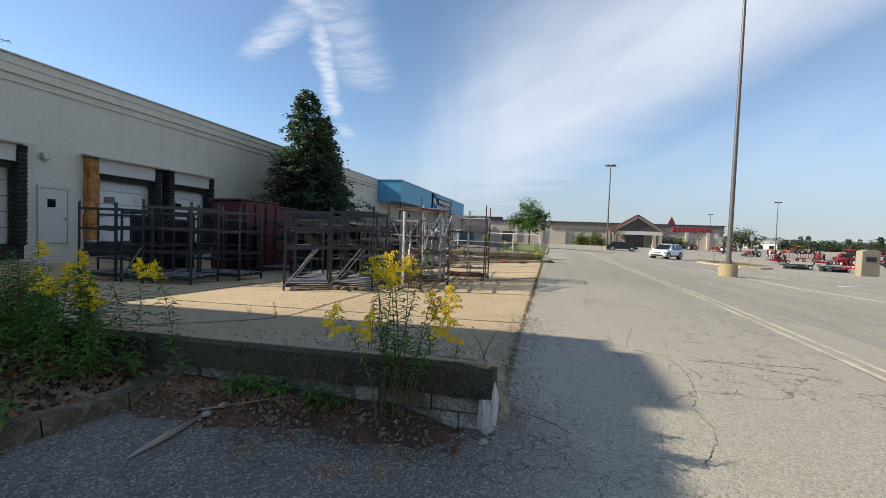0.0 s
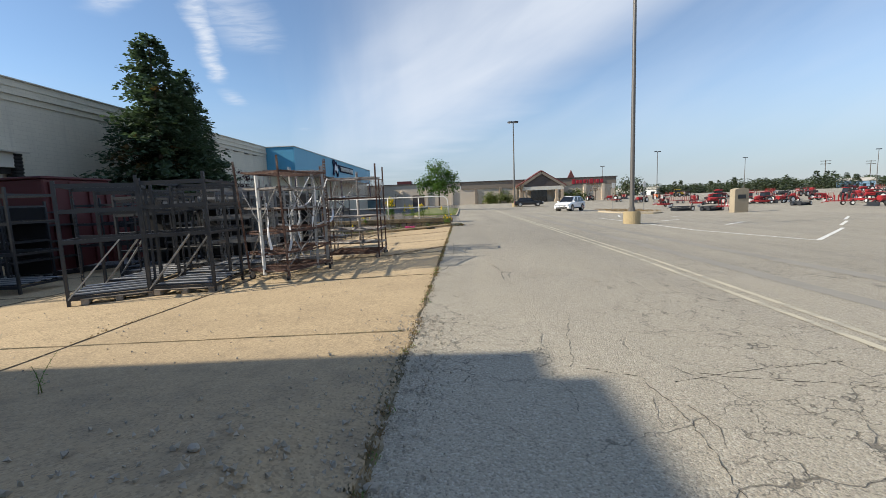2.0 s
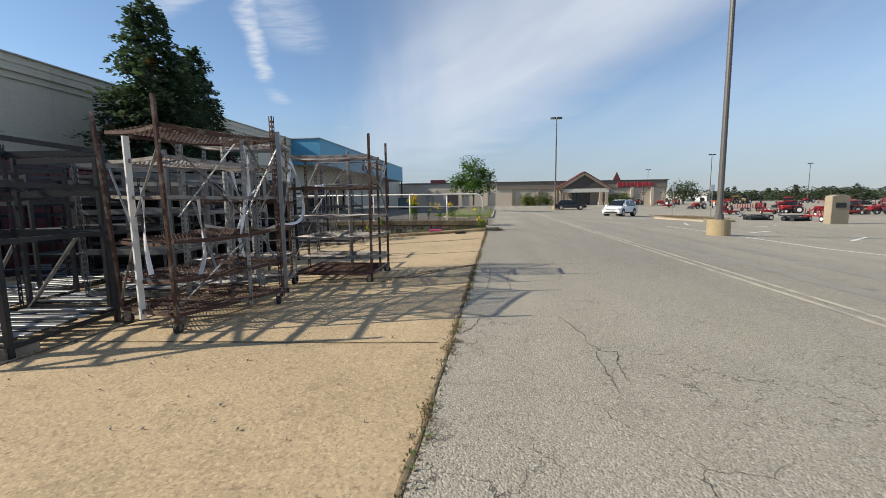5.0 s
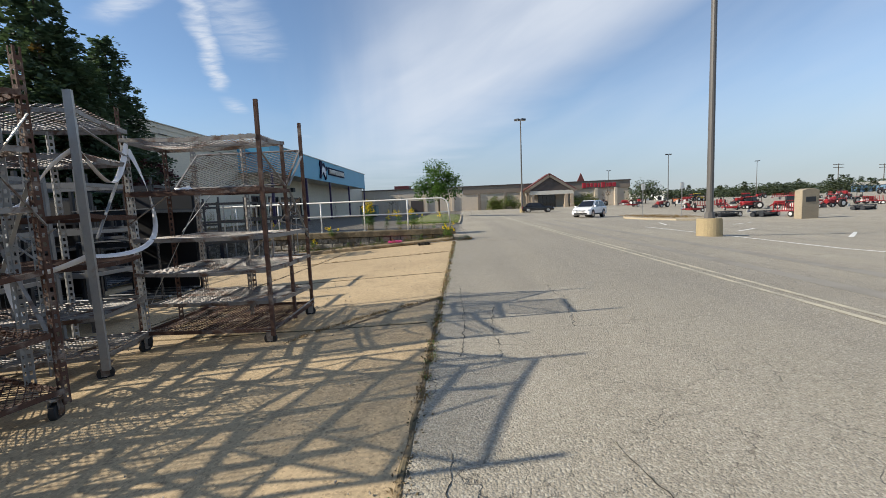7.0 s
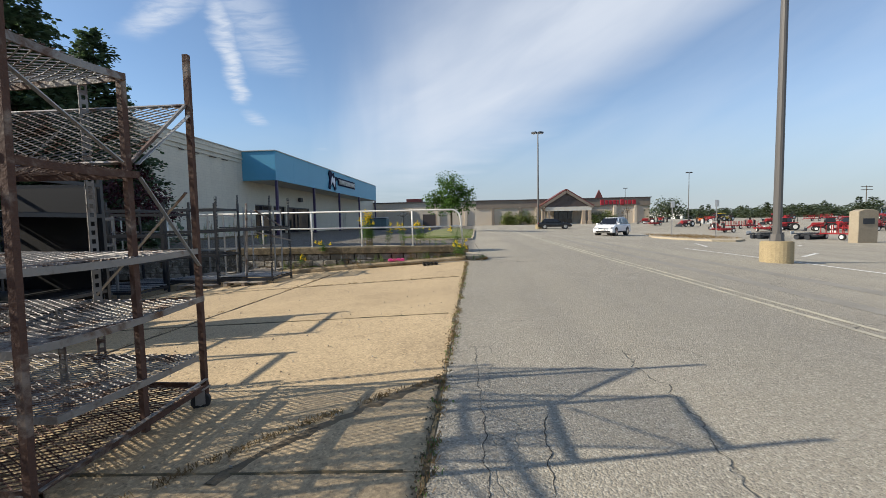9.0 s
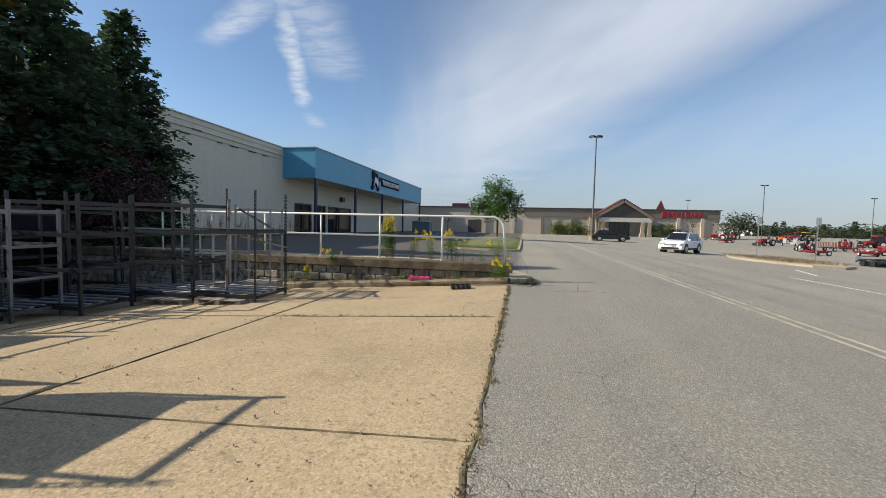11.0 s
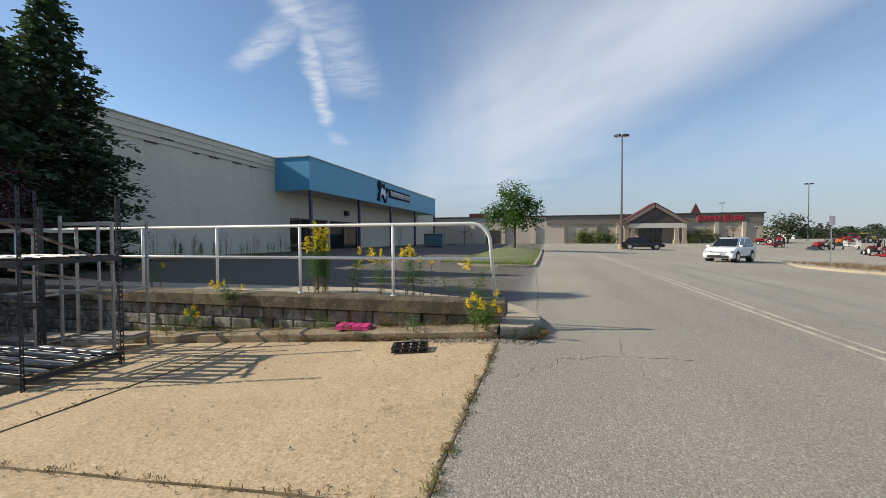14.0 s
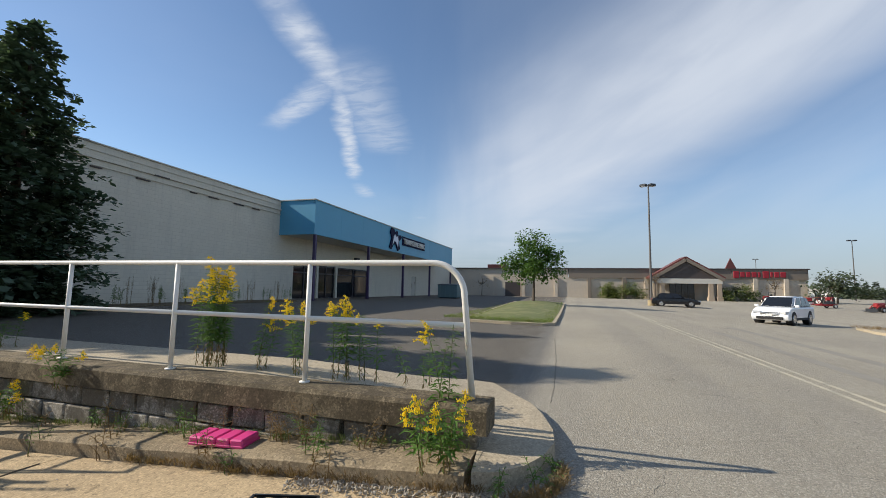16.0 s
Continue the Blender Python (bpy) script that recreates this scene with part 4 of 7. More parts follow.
for k in range(len(front) - 1):
    bm.faces.new((top_a[k], top_a[k + 1], top_b[k + 1], top_b[k]))
    bm.faces.new((top_a[k], low_a[k], low_a[k + 1], top_a[k + 1]))
    bm.faces.new((top_b[k], top_b[k + 1], low_b[k + 1], low_b[k]))
bm.faces.new((top_a[-1], low_a[-1], low_b[-1], top_b[-1]))
bmesh.ops.remove_doubles(bm, verts=bm.verts[:], dist=0.001)
solid("pavement_walk", bm, M["walk"], "pale concrete walk with a rounded kerb nose", "pavement", "structure")

# white pipe rail on the cap
rail = thing("guard_rail", Matrix(), "white painted pipe guard rail on the retaining wall", "railing")
RY, RZ = 24.74, 1.555
bm = B()
curve = [(-12.2, RZ)] + [(-0.48 + 0.29 * math.sin(a), RZ - 0.29 + 0.29 * math.cos(a)) for a in np.linspace(0, 1.4, 12)] + [(-0.115, 0.435)]
rings = []
for k, (xa, za) in enumerate(curve):
    before, after = curve[max(k - 1, 0)], curve[min(k + 1, len(curve) - 1)]
    run = Vector((after[0] - before[0], 0, after[1] - before[1])).normalized()
    side, over = Vector((0, 1, 0)), run.cross(Vector((0, 1, 0)))
    rings.append([bm.verts.new(Vector((xa, RY, za)) + (side * math.cos(a * 0.6283) + over * math.sin(a * 0.6283)) * 0.027) for a in range(10)])
for r0, r1 in zip(rings, rings[1:]):
    for a in range(10):
        bm.faces.new((r0[a], r0[(a + 1) % 10], r1[(a + 1) % 10], r1[a]))
bm.faces.new(rings[0]), bm.faces.new(rings[-1][::-1])
part("top_pipe", bm, M["rail"], rail, smooth=True)
bm = B()
rod(bm, (-12.2, RY, 1.03), (-0.17, RY, 1.03), 0.024, n=10)
part("mid_pipe", bm, M["rail"], rail, smooth=True)
for x in (-1.715, -3.357, -5.0, -6.64, -8.28, -9.92, -11.56):
    bm = B()
    rod(bm, (x, RY, 0.435), (x, RY, RZ - 0.01), 0.024, n=10)
    rod(bm, (x, RY, 0.44), (x, RY, 0.452), 0.05, n=10)
    part("post", bm, M["rail"], rail, smooth=True)

# pink block and black nursery tray left at the wall
ob = thing("pink_tray", pose(-2.17, 24.0 + 0.3, pad_z(-2.17, 24.3) + 0.137, 0, 0, 8), "bright pink plastic block tray on the kerb step", "tray")
for k in range(4):
    bm = B()
    box(bm, (-0.19 + 0.125 * k, 0, 0.035), (0.115, 0.24, 0.07), bevel=0.012)
    part("segment", bm, M["pink"], ob)
bm = B()
box(bm, (0, 0, 0.012), (0.5, 0.25, 0.02), bevel=0.004)
part("base", bm, M["pink"], ob)
ob = thing("nursery_tray", pose(-1.04, 23.55, pad_z(-1, 23.5) + 0.004, 2, -2, 12) @ Matrix.Diagonal((0.85, 0.8, 0.7, 1)), "black plastic nursery pot tray lying on the concrete", "tray")
for k in range(2):
    bm = B()
    for s in (-1, 1):
        bar(bm, (s * 0.25, -0.17, 0.03 + 0.06 * k), (s * 0.25, 0.17, 0.03 + 0.06 * k), 0.02)
        bar(bm, (-0.25, s * 0.17, 0.03 + 0.06 * k), (0.25, s * 0.17, 0.03 + 0.06 * k), 0.02)
    part("rim", bm, M["black_plastic"], ob)
for i in range(4):
    for j in range(3):
        bm = B()
        c = (-0.187 + 0.125 * i, -0.113 + 0.113 * j)
        hoops = [[bm.verts.new((c[0] + rad * math.cos(a * math.pi / 5), c[1] + rad * math.sin(a * math.pi / 5), z)) for a in range(10)] for rad, z in ((0.056, 0.082), (0.047, 0.082), (0.034, 0.01), (0.042, 0.004))]
        for lo, hi in zip(hoops, hoops[1:] + hoops[:1]):
            for a in range(10):
                bm.faces.new((lo[a], lo[(a + 1) % 10], hi[(a + 1) % 10], hi[a]))
        part("pot_ring", bm, M["black_plastic"], ob)

# ---------------------------------------------------------------- main building
WX = WALL_X


def wall_panel(bm, y0, y1, z0, z1, t=0.3, x=WX):
    box(bm, (x - t / 2, (y0 + y1) / 2, (z0 + z1) / 2), (t, y1 - y0, z1 - z0))


DOCKS = ((8.75, 12.2), (14.55, 18.05), (18.45, 21.6))
DZ0, DZ1 = 0.35, 4.05
bm = B()
ys = [3.9]
for a, b in DOCKS:
    wall_panel(bm, ys[-1], a, -1.3, 7.0)
    wall_panel(bm, a, b, DZ1, 7.0)
    wall_panel(bm, a, b, -1.3, DZ0)
    ys.append(b)
wall_panel(bm, ys[-1], 49.2, -1.3, 7.0)
wall_panel(bm, 49.2, 62.0, 3.15, 7.0)
wall_panel(bm, 62.0, 75.0, -1.3, 7.0)
wall_panel(bm, 75.0, 76.6, 2.95, 7.0)
wall_panel(bm, 76.6, 95.2, -1.3, 7.0)
solid("wall_west", bm, M["wall"], "long off-white painted block wall of a retail building", "wall", "structure")
bm = B()
box(bm, (WX - 0.16, 49.5, 7.36), (0.36, 91.2, 0.72))
box(bm, (WX - 0.13, 49.5, 7.05), (0.46, 91.2, 0.09))
box(bm, (WX - 0.14, 49.5, 6.72), (0.42, 91.2, 0.06))
box(bm, (WX - 0.15, 49.5, 7.4), (0.42, 91.2, 0.05))
solid("wall_parapet", bm, M["wall"], "off-white parapet with projecting ledges", "parapet", "structure")
bm = B()
box(bm, (WX - 0.16, 49.5, 7.75), (0.5, 91.3, 0.07), bevel=0.01)
solid("trim_coping", bm, M["coping"], "stained metal coping on the parapet", "coping", "structure")
bm = B()
box(bm, (WX - 12.2, 49.5, 6.9), (24, 91.2, 0.2))
solid("roof_main", bm, M["dark_coping"], "flat roof behind the parapet", "roof", "structure")
# added near-black backing that closes the openings; no rooms are built
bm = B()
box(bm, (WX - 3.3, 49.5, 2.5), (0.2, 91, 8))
solid("wall_backing", bm, M["dark_coping"], "plain near-black backing added behind the openings", "wall", "structure")
# the wing that stands beside the start of the walk
bm = B()
box(bm, (-15.6, -20.0, 3.185), (8.8, 47.9, 9.07))
box(bm, (-11.45, 2.5, 7.83), (0.46, 1.7, 0.26))
solid("wall_wing", bm, M["wall"], "off-white block wing of the retail building", "wall", "structure")
# drips and fallen bits at the ledges
rr = random.Random(9)
for k in range(9):
    y = 31 + k * 1.75 + rr.uniform(-0.5, 0.5)
    bm = B()
    box(bm, (WX + 0.06, y, rr.choice((6.62, 7.02))), (0.1, rr.uniform(0.3, 0.9), 0.06), bevel=0.01)
    solid("trim_gap", bm, M["dark_coping"], "dark gap in the weathered ledge", "ledge damage", "structure", group="ledge damage")

def ribbed(bm, rings):
    """One padded body through rings of (z, x, y, depth, width)."""
    loops = [[bm.verts.new((x + d / 2 * a, y + w / 2 * b, z)) for a, b in ((-1, -1), (0.8, -1), (1, -0.75), (1, 0.75), (0.8, 1), (-1, 1))] for z, x, y, d, w in rings]
    for lo, hi in zip(loops, loops[1:]):
        for q in range(6):
            bm.faces.new((lo[q], lo[(q + 1) % 6], hi[(q + 1) % 6], hi[q]))
    bm.faces.new(loops[0][::-1]), bm.faces.new(loops[-1])


# dock doors with black shelters
for k, (a, b) in enumerate(DOCKS):
    ob = thing("dock_shelter", pose(WX, a, 0), ("black rubber dock shelter round a raised white door", "torn dock shelter with bare orange foam beside a white door", "black rubber dock shelter round a white door")[k], "dock shelter", "docks")
    w = b - a
    bm = B()
    box(bm, (0.32, w / 2, 4.32), (0.75, w + 0.3, 0.07), Matrix.Rotation(radians(9), 3, "Y"))
    part("hood", bm, M["coping"], ob, "weathered grey hood")
    bm = B()
    box(bm, (0.22, w / 2, 3.95), (0.4, w - 0.7, 0.75))
    part("header", bm, M["soffit"], ob, "pale canvas header")
    bm = B()
    box(bm, (0.12, w / 2, 3.45), (0.2, w - 0.75, 0.3))
    part("head_pad", bm, M["rubber"], ob)
    for s, y in ((0, 0.19), (1, w - 0.19)):
        bm = B()
        if k == 1 and s == 0:
            ribbed(bm, [(z, 0.2, y + 0.05 * noise.noise((z * 2, 1, 1)), 0.4 + 0.05 * noise.noise((z * 5, 2, 2)), 0.48 + 0.14 * noise.noise((z * 3, 3, 0)) - 0.05 * (q % 2)) for q, z in enumerate(np.arange(0.5, 4.25, 0.07))])
            part("foam_pad", bm, M["foam"], ob, "torn orange foam pad")
            continue
        ribbed(bm, [(z, 0.24, y + 0.03 * noise.noise((z * 5, k, s)), (0.46, 0.55, 0.55)[q % 3], (0.31, 0.37, 0.37)[q % 3]) for q, z in enumerate(np.arange(0.3, 4.25, 0.055))])
        part("side_pad", bm, M["rubber"], ob)
    door = B()
    for q in range(5):
        box(door, (-0.18, w / 2, 0.66 + 0.62 * q), (0.06, w - 0.1, 0.6), bevel=0.012)
    dd = part("door", door, M["white"], ob, "white sectional door")
    bm = B()
    box(bm, (-0.14, w * 0.35, 2.4), (0.02, 0.5, 0.3))
    part("pane", bm, M["glass"], dd)
    bm = B()
    box(bm, (0.1, w / 2, DZ0 - 0.32), (0.3, w, 0.6))
    part("bumper", bm, M["rubber"], ob)
    bm = B()
    box(bm, (-0.5, w / 2, DZ0 - 0.04), (0.9, w, 0.08))
    part("sill", bm, M["dark_steel"], ob)
ob = thing("door_1", pose(WX + 0.02, 13.35, 0.35), "off-white steel service door with a small window", "door", kind="structure")
bm = B()
box(bm, (0, 0, 1.15), (0.07, 1.0, 2.3), bevel=0.01)
part("door_leaf", bm, M["soffit"], ob)
bm = B()
for y, z, sy, sz in ((-0.55, 1.2, 0.08, 2.45), (0.55, 1.2, 0.08, 2.45), (0, 2.38, 1.02, 0.09)):
    box(bm, (0.01, y, z), (0.1, sy, sz))
part("door_frame", bm, M["soffit"], ob)
bm = B()
box(bm, (0.035, -0.1, 1.7), (0.02, 0.3, 0.35))
part("pane", bm, M["glass"], ob)
bm = B()
rod(bm, (0.03, 0.38, 1.05), (0.11, 0.38, 1.05), 0.035)
part("knob", bm, M["chrome"], ob)
bm = B()
box(bm, (0.12, 0, 0), (0.24, 0.3, 0.24), bevel=0.03)
ob = solid("wall_light", bm, M["sign_back"], "small grey flood light box on the wall", "wall lamp", m=pose(WX, 13.0, 4.0))
bm = B()
box(bm, (0.16, 0, -0.135), (0.16, 0.22, 0.03))
part("lens", bm, M["lens"], ob)

# blue canopy over the shop front
ob = thing("canopy", pose(0, 0, 0), "sky-blue metal fascia canopy along the shop front", "canopy")
bm = B()
box(bm, (-17.24, 65.93, 6.43), (0.1, 37.26, 2.56))
for k in range(1, 10):
    box(bm, (-17.188, 47.3 + 3.73 * k, 6.43), (0.006, 0.02, 2.5))
part("front_fascia", bm, M["blue"], ob)
for y in (47.35, 84.51):
    bm = B()
    box(bm, (-18.775, y, 6.43), (2.96, 0.1, 2.56))
    part("end_fascia", bm, M["blue"], ob)
bm = B()
box(bm, (-17.22, 65.93, 7.74), (0.2, 37.5, 0.07))
box(bm, (-18.7, 47.3, 7.742), (3.1, 0.2, 0.07))
part("edge_trim", bm, M["coping"], ob, "pale metal edge trim")
bm = B()
box(bm, (-18.775, 65.93, 5.23), (2.9, 37.0, 0.1))
part("soffit", bm, M["soffit"], ob)
bm = B()
box(bm, (-18.775, 65.93, 7.6), (2.95, 37.0, 0.1))
part("deck", bm, M["dark_coping"], ob)
for y in (47.6, 56.2, 64.7, 74.0, 84.2):
    bm = B()
    box(bm, (-17.3, y, 2.72), (0.22, 0.22, 4.92), bevel=0.015)
    box(bm, (-17.3, y, 0.36), (0.34, 0.34, 0.1))
    part("post", bm, M["purple"], ob)
# shop front glazing
for k, (a, b) in enumerate(((49.2, 52.3), (52.6, 55.3), (55.7, 62.0))):
    ob = thing("window_%d" % (k + 1), pose(WX - 0.12, (a + b) / 2, 0.25), "dark shop-front glazing in black frames", "window", kind="structure")
    w = b - a
    bm = B()
    for y in (-w / 2 + 0.05, 0, w / 2 - 0.05):
        box(bm, (0, y, 1.45), (0.12, 0.1, 2.9))
    for z in (0.06, 2.2, 2.84):
        box(bm, (0.002, 0, z), (0.11, w - 0.02, 0.1))
    part("window_frame", bm, M["alu"], ob)
    for s in (-1, 1):
        bm = B()
        box(bm, (-0.02, s * w / 4, 1.45), (0.02, w / 2 - 0.1, 2.75))
        part("pane", bm, M["glass"], ob)
for y in (52.45, 55.5):
    bm = B()
    box(bm, (WX - 0.1, y, 1.7), (0.36, 0.3, 2.95))
    solid("wall_pier", bm, M["wall"], "narrow off-white pier between shop windows", "pier", "structure")
bm = B()
box(bm, (WX - 0.1, 75.8, 1.55), (0.1, 1.5, 2.7), bevel=0.01)
solid("door_2", bm, M["coping"], "grey service door under the canopy", "door", "structure")
bm = B()
box(bm, (WX + 0.2, 59.0, 4.05), (0.35, 0.7, 0.5), bevel=0.04)
solid("wall_light", bm, M["dark_steel"], "dark wall-pack light above the shop doors", "wall lamp")
# lettering and emblem on the fascia
sign = thing("sign", pose(-17.17, 63.9, 6.28, 90, 0, 90), "dark blue shop lettering and figure emblem on blue fascia", "sign")
text = bpy.data.curves.new("lettering", "FONT")
text.body, text.size, text.extrude = "TRAMPOLINE PARK", 0.98, 0.05
text.offset = 0.012
text_ob = bpy.data.objects.new("tmp", text)
scene.collection.objects.link(text_ob)
me = bpy.data.meshes.new_from_object(text_ob.evaluated_get(bpy.context.evaluated_depsgraph_get()))
bpy.data.objects.remove(text_ob)
me.materials.clear()
me.materials.append(M["white"])
width = max(v_.co.x for v_ in me.vertices)
part("lettering", me, None, sign, at=Matrix.Translation((0.2, 0.02, 0.1)) @ Matrix.Diagonal((7.0 / width, 0.85, 1, 1)))
bm = B()
box(bm, (3.7, 0.32, 0.03), (7.5, 1.0, 0.06), bevel=0.02)
part("letter_backing", bm, M["ink"], sign, "dark blue letter backing")
bm = B()
prism(bm, [(-3.5, -0.75), (-3.0, -0.9), (-2.5, -0.35), (-1.9, -0.3), (-1.3, -0.95), (-0.8, -0.7), (-1.1, 0.1), (-0.35, 0.55), (-0.55, 0.85), (-1.35, 0.75), (-1.6, 1.2), (-2.1, 0.95), (-2.5, 1.3), (-3.1, 1.35), (-3.4, 0.9), (-3.0, 0.3)], 0.0, 0.1)
part("emblem", bm, M["ink"], sign)
bm = B()
prism(bm, [(-2.9, -0.5), (-2.45, 0.0), (-2.0, -0.05), (-1.45, -0.55), (-1.35, 0.1), (-1.5, 0.65), (-1.85, 0.45), (-2.3, 0.75), (-2.6, 0.4)], 0.1, 0.14)
part("emblem_highlight", bm, M["silver"], sign, "silver figure highlight")

# aerial on the roof
ob = thing("roof_aerial", pose(-21.0, 11.75, 7.0), "thin metal aerial on the building's roof", "aerial")
bm = B()
rod(bm, (0, 0, 0), (0, 0, 1.55), 0.02, n=6)
part("mast", bm, M["dark_steel"], ob)
for k in range(4):
    bm = B()
    rod(bm, (-0.25, -0.5 + 0.3 * k, 1.4), (0.25, -0.5 + 0.3 * k, 1.4), 0.01, n=5)
    part("rod", bm, M["dark_steel"], ob)
bm = B()
rod(bm, (0, -0.6, 1.4), (0, 0.6, 1.4), 0.012, n=5)
part("boom", bm, M["dark_steel"], ob)

# ---------------------------------------------------------------- carts and racks


def perforated(bm, a, b, w=0.045, ang=0.0, pitch=0.06):
    """A slotted angle post from a to b: two flanges, each of edge strips and the bridges between its holes."""
    a, b = Vector(a), Vector(b)
    length = (b - a).length
    q = (b - a).to_track_quat("Z", "Y").to_matrix() @ Matrix.Rotation(ang, 3, "Z")
    for side in (0, 1):
        def put(u, z, su, sz):
            c = (u, 0.0015, z) if side == 0 else (0.0015, u, z)
            s = (su, 0.003, sz) if side == 0 else (0.003, su, sz)
            box(bm, a + q @ Vector(c), s, q)
        put(w * 0.14, length / 2, w * 0.28, length)
        put(w * 0.86, length / 2, w * 0.28, length)
        for k in range(int(length / pitch)):
            put(w / 2, (k + 0.5) * pitch, w * 0.44, pitch * 0.5)
    return bm


def mesh_deck(sx, sy, sag, cell=0.044, wire=0.0036, seed=0):
    """Expanded metal: two families of slanting strands, sagging between the frame bars."""
    verts, faces = [], []

    def z_at(x, y):
        return -sag * math.cos(math.pi * x / sx) * math.cos(math.pi * y / sy) * (1 + 0.6 * noise.noise((x * 2 + seed, y * 2, seed)))

    def strand(p, q):
        n = max(2, int((q - p).length / 0.25))
        d = (q - p).normalized()
        s = Vector((-d.y, d.x)) * wire
        for k in range(n + 1):
            c = p.lerp(q, k / n)
            z = z_at(c.x, c.y)
            b = len(verts)
            verts.extend([(c.x + s.x, c.y + s.y, z), (c.x - s.x, c.y - s.y, z), (c.x, c.y, z + wire * 1.6)])
            if k:
                faces.extend([(b - 3, b - 2, b + 1, b), (b - 2, b - 1, b + 2, b + 1), (b - 1, b - 3, b, b + 2)])

    slope = 0.5
    for sgn in (-1, 1):
        c = -sy / 2 - slope * sx / 2
        while c < sy / 2 + slope * sx / 2:
            pts = []
            for x in (-sx / 2, sx / 2):
                y = c + sgn * slope * x
                if abs(y) <= sy / 2:
                    pts.append(Vector((x, y)))
            for y in (-sy / 2, sy / 2):
                x = (y - c) / (sgn * slope)
                if abs(x) < sx / 2:
                    pts.append(Vector((x, y)))
            if len(pts) >= 2 and (pts[0] - pts[1]).length > 0.02:
                strand(pts[0], pts[1])
            c += cell
    return verts, faces


def caster(parent, x, y, z, ang):
    bm = B()
    box(bm, (x, y, z + 0.155), (0.09, 0.09, 0.012))
    for s in (-1, 1):
        box(bm, (x + s * 0.028 * math.cos(ang), y + s * 0.028 * math.sin(ang), z + 0.1), (0.006, 0.06, 0.11), Matrix.Rotation(ang, 3, "Z"))
    c = part("caster", bm, M["worn"], parent)
    bm = B()
    d = Vector((math.cos(ang), math.sin(ang), 0)) * 0.021
    p = Vector((x, y, z + 0.062))
    rod(bm, p - d, p + d, 0.062, n=18)
    bmesh.ops.bevel(bm, geom=[e for e in bm.edges], offset=0.006, segments=1, affect="EDGES")
    w = part("wheel", bm, M["rubber"], c)
    bm = B()
    rod(bm, p - d * 1.15, p + d * 1.15, 0.026, n=10)
    part("hub", bm, M["grey_steel"], c)


def wire_cart(m, sx, sy, posts, levels, label, mats, seed, panel=None, braces=()):
    """A tall nursery cart: slotted posts, expanded-metal shelves in angle frames, castors.
    posts: (x, y, top, style, lean x, lean y); levels: (height, front, back, sag, drop of the front edge, rusty)."""
    r = random.Random(seed)
    ob = thing("nursery_cart", m, label, "cart", "nursery carts")
    for x, y, top, style, lx, ly in posts:
        bm = B()
        ax = math.atan2(-y, -x) - math.pi / 4
        head = Vector((x + lx, y + ly, top))
        if style in ("slot", "rust_slot"):
            perforated(bm, (x, y, 0.1), head, 0.046, ax)
        elif style in ("flat", "white"):
            bar(bm, (x, y, 0.1), head, 0.058, 0.03)
        else:
            bar(bm, (x, y, 0.1), head, 0.036, 0.03)
        part("post", bm, {"bar": mats[0], "slot": mats[1], "rust_slot": M["rust"], "flat": M["grey_steel"], "white": M["white"]}[style], ob)
    for k, (z, y0, y1, sag, drop, rusty) in enumerate(levels):
        mat = M["rust"] if rusty else M["worn"]
        depth, mid = y1 - y0, (y0 + y1) / 2
        bm = B()
        dz = [r.uniform(-0.018, 0.018) for _ in range(4)]
        rows = [(-sx / 2, y0, z + dz[0] - drop), (sx / 2, y0, z + dz[1] - drop * 0.4), (sx / 2, y1, z + dz[2]), (-sx / 2, y1, z + dz[3])]
        loop = []
        for a, b in zip(rows, rows[1:] + rows[:1]):
            for q in range(6):
                p = Vector(a).lerp(Vector(b), q / 6)
                p.z -= sag * 0.4 * math.sin(math.pi * q / 6)
                inward = Vector((p.x, p.y - mid, 0)) * (0.014 / max(0.2, math.hypot(p.x, p.y - mid)))
                loop.append([bm.verts.new(p + d) for d in (Vector((0, 0, 0.018)), Vector((0, 0, -0.018)), -inward + Vector((0, 0, -0.018)), -inward + Vector((0, 0, 0.018)))])
        for a, b in zip(loop, loop[1:] + loop[:1]):
            for q in range(4):
                bm.faces.new((a[q], a[(q + 1) % 4], b[(q + 1) % 4], b[q]))
        sh = part("shelf", bm, mat, ob)
        v, f = mesh_deck(sx, depth, sag, seed=seed + k)
        tilt = math.atan2(drop * 0.7, depth)
        tagged(part("wire_deck", raw_mesh("wire_deck", v, f, mat), None, sh, at=Matrix.Translation((0, mid, z + 0.006 - drop * 0.35)) @ Matrix.Rotation(tilt, 4, "X")), kind="stuff")
    if panel:
        py, pz, high, tip = panel
        v, f = mesh_deck(sx * 0.95, high, 0.0, seed=seed)
        sheet = part("tipped_panel", raw_mesh("tipped_panel", v, f, M["worn"]), None, ob, at=pose(0, py, pz, tip, 0, 0))
        bm = B()
        for a, b in (((-sx * 0.475, -high / 2, 0), (sx * 0.475, -high / 2, 0)), ((-sx * 0.475, high / 2, 0), (sx * 0.475, high / 2, 0)), ((-sx * 0.475, -high / 2, 0), (-sx * 0.475, high / 2, 0)), ((sx * 0.475, -high / 2, 0), (sx * 0.475, high / 2, 0))):
            bar(bm, a, b, 0.016)
        part("panel_frame", bm, M["worn"], sheet)
    for a, b in braces:
        bm = B()
        bar(bm, a, b, 0.024, 0.006)
        part("brace", bm, M["grey_steel"] if r.random() < 0.8 else M["worn"], ob)
    for x in (-sx / 2 + 0.04, sx / 2 - 0.04):
        for y in (-sy / 2 + 0.04, sy / 2 - 0.04):
            caster(ob, x, y, 0.0, r.uniform(0, 3))
    return ob


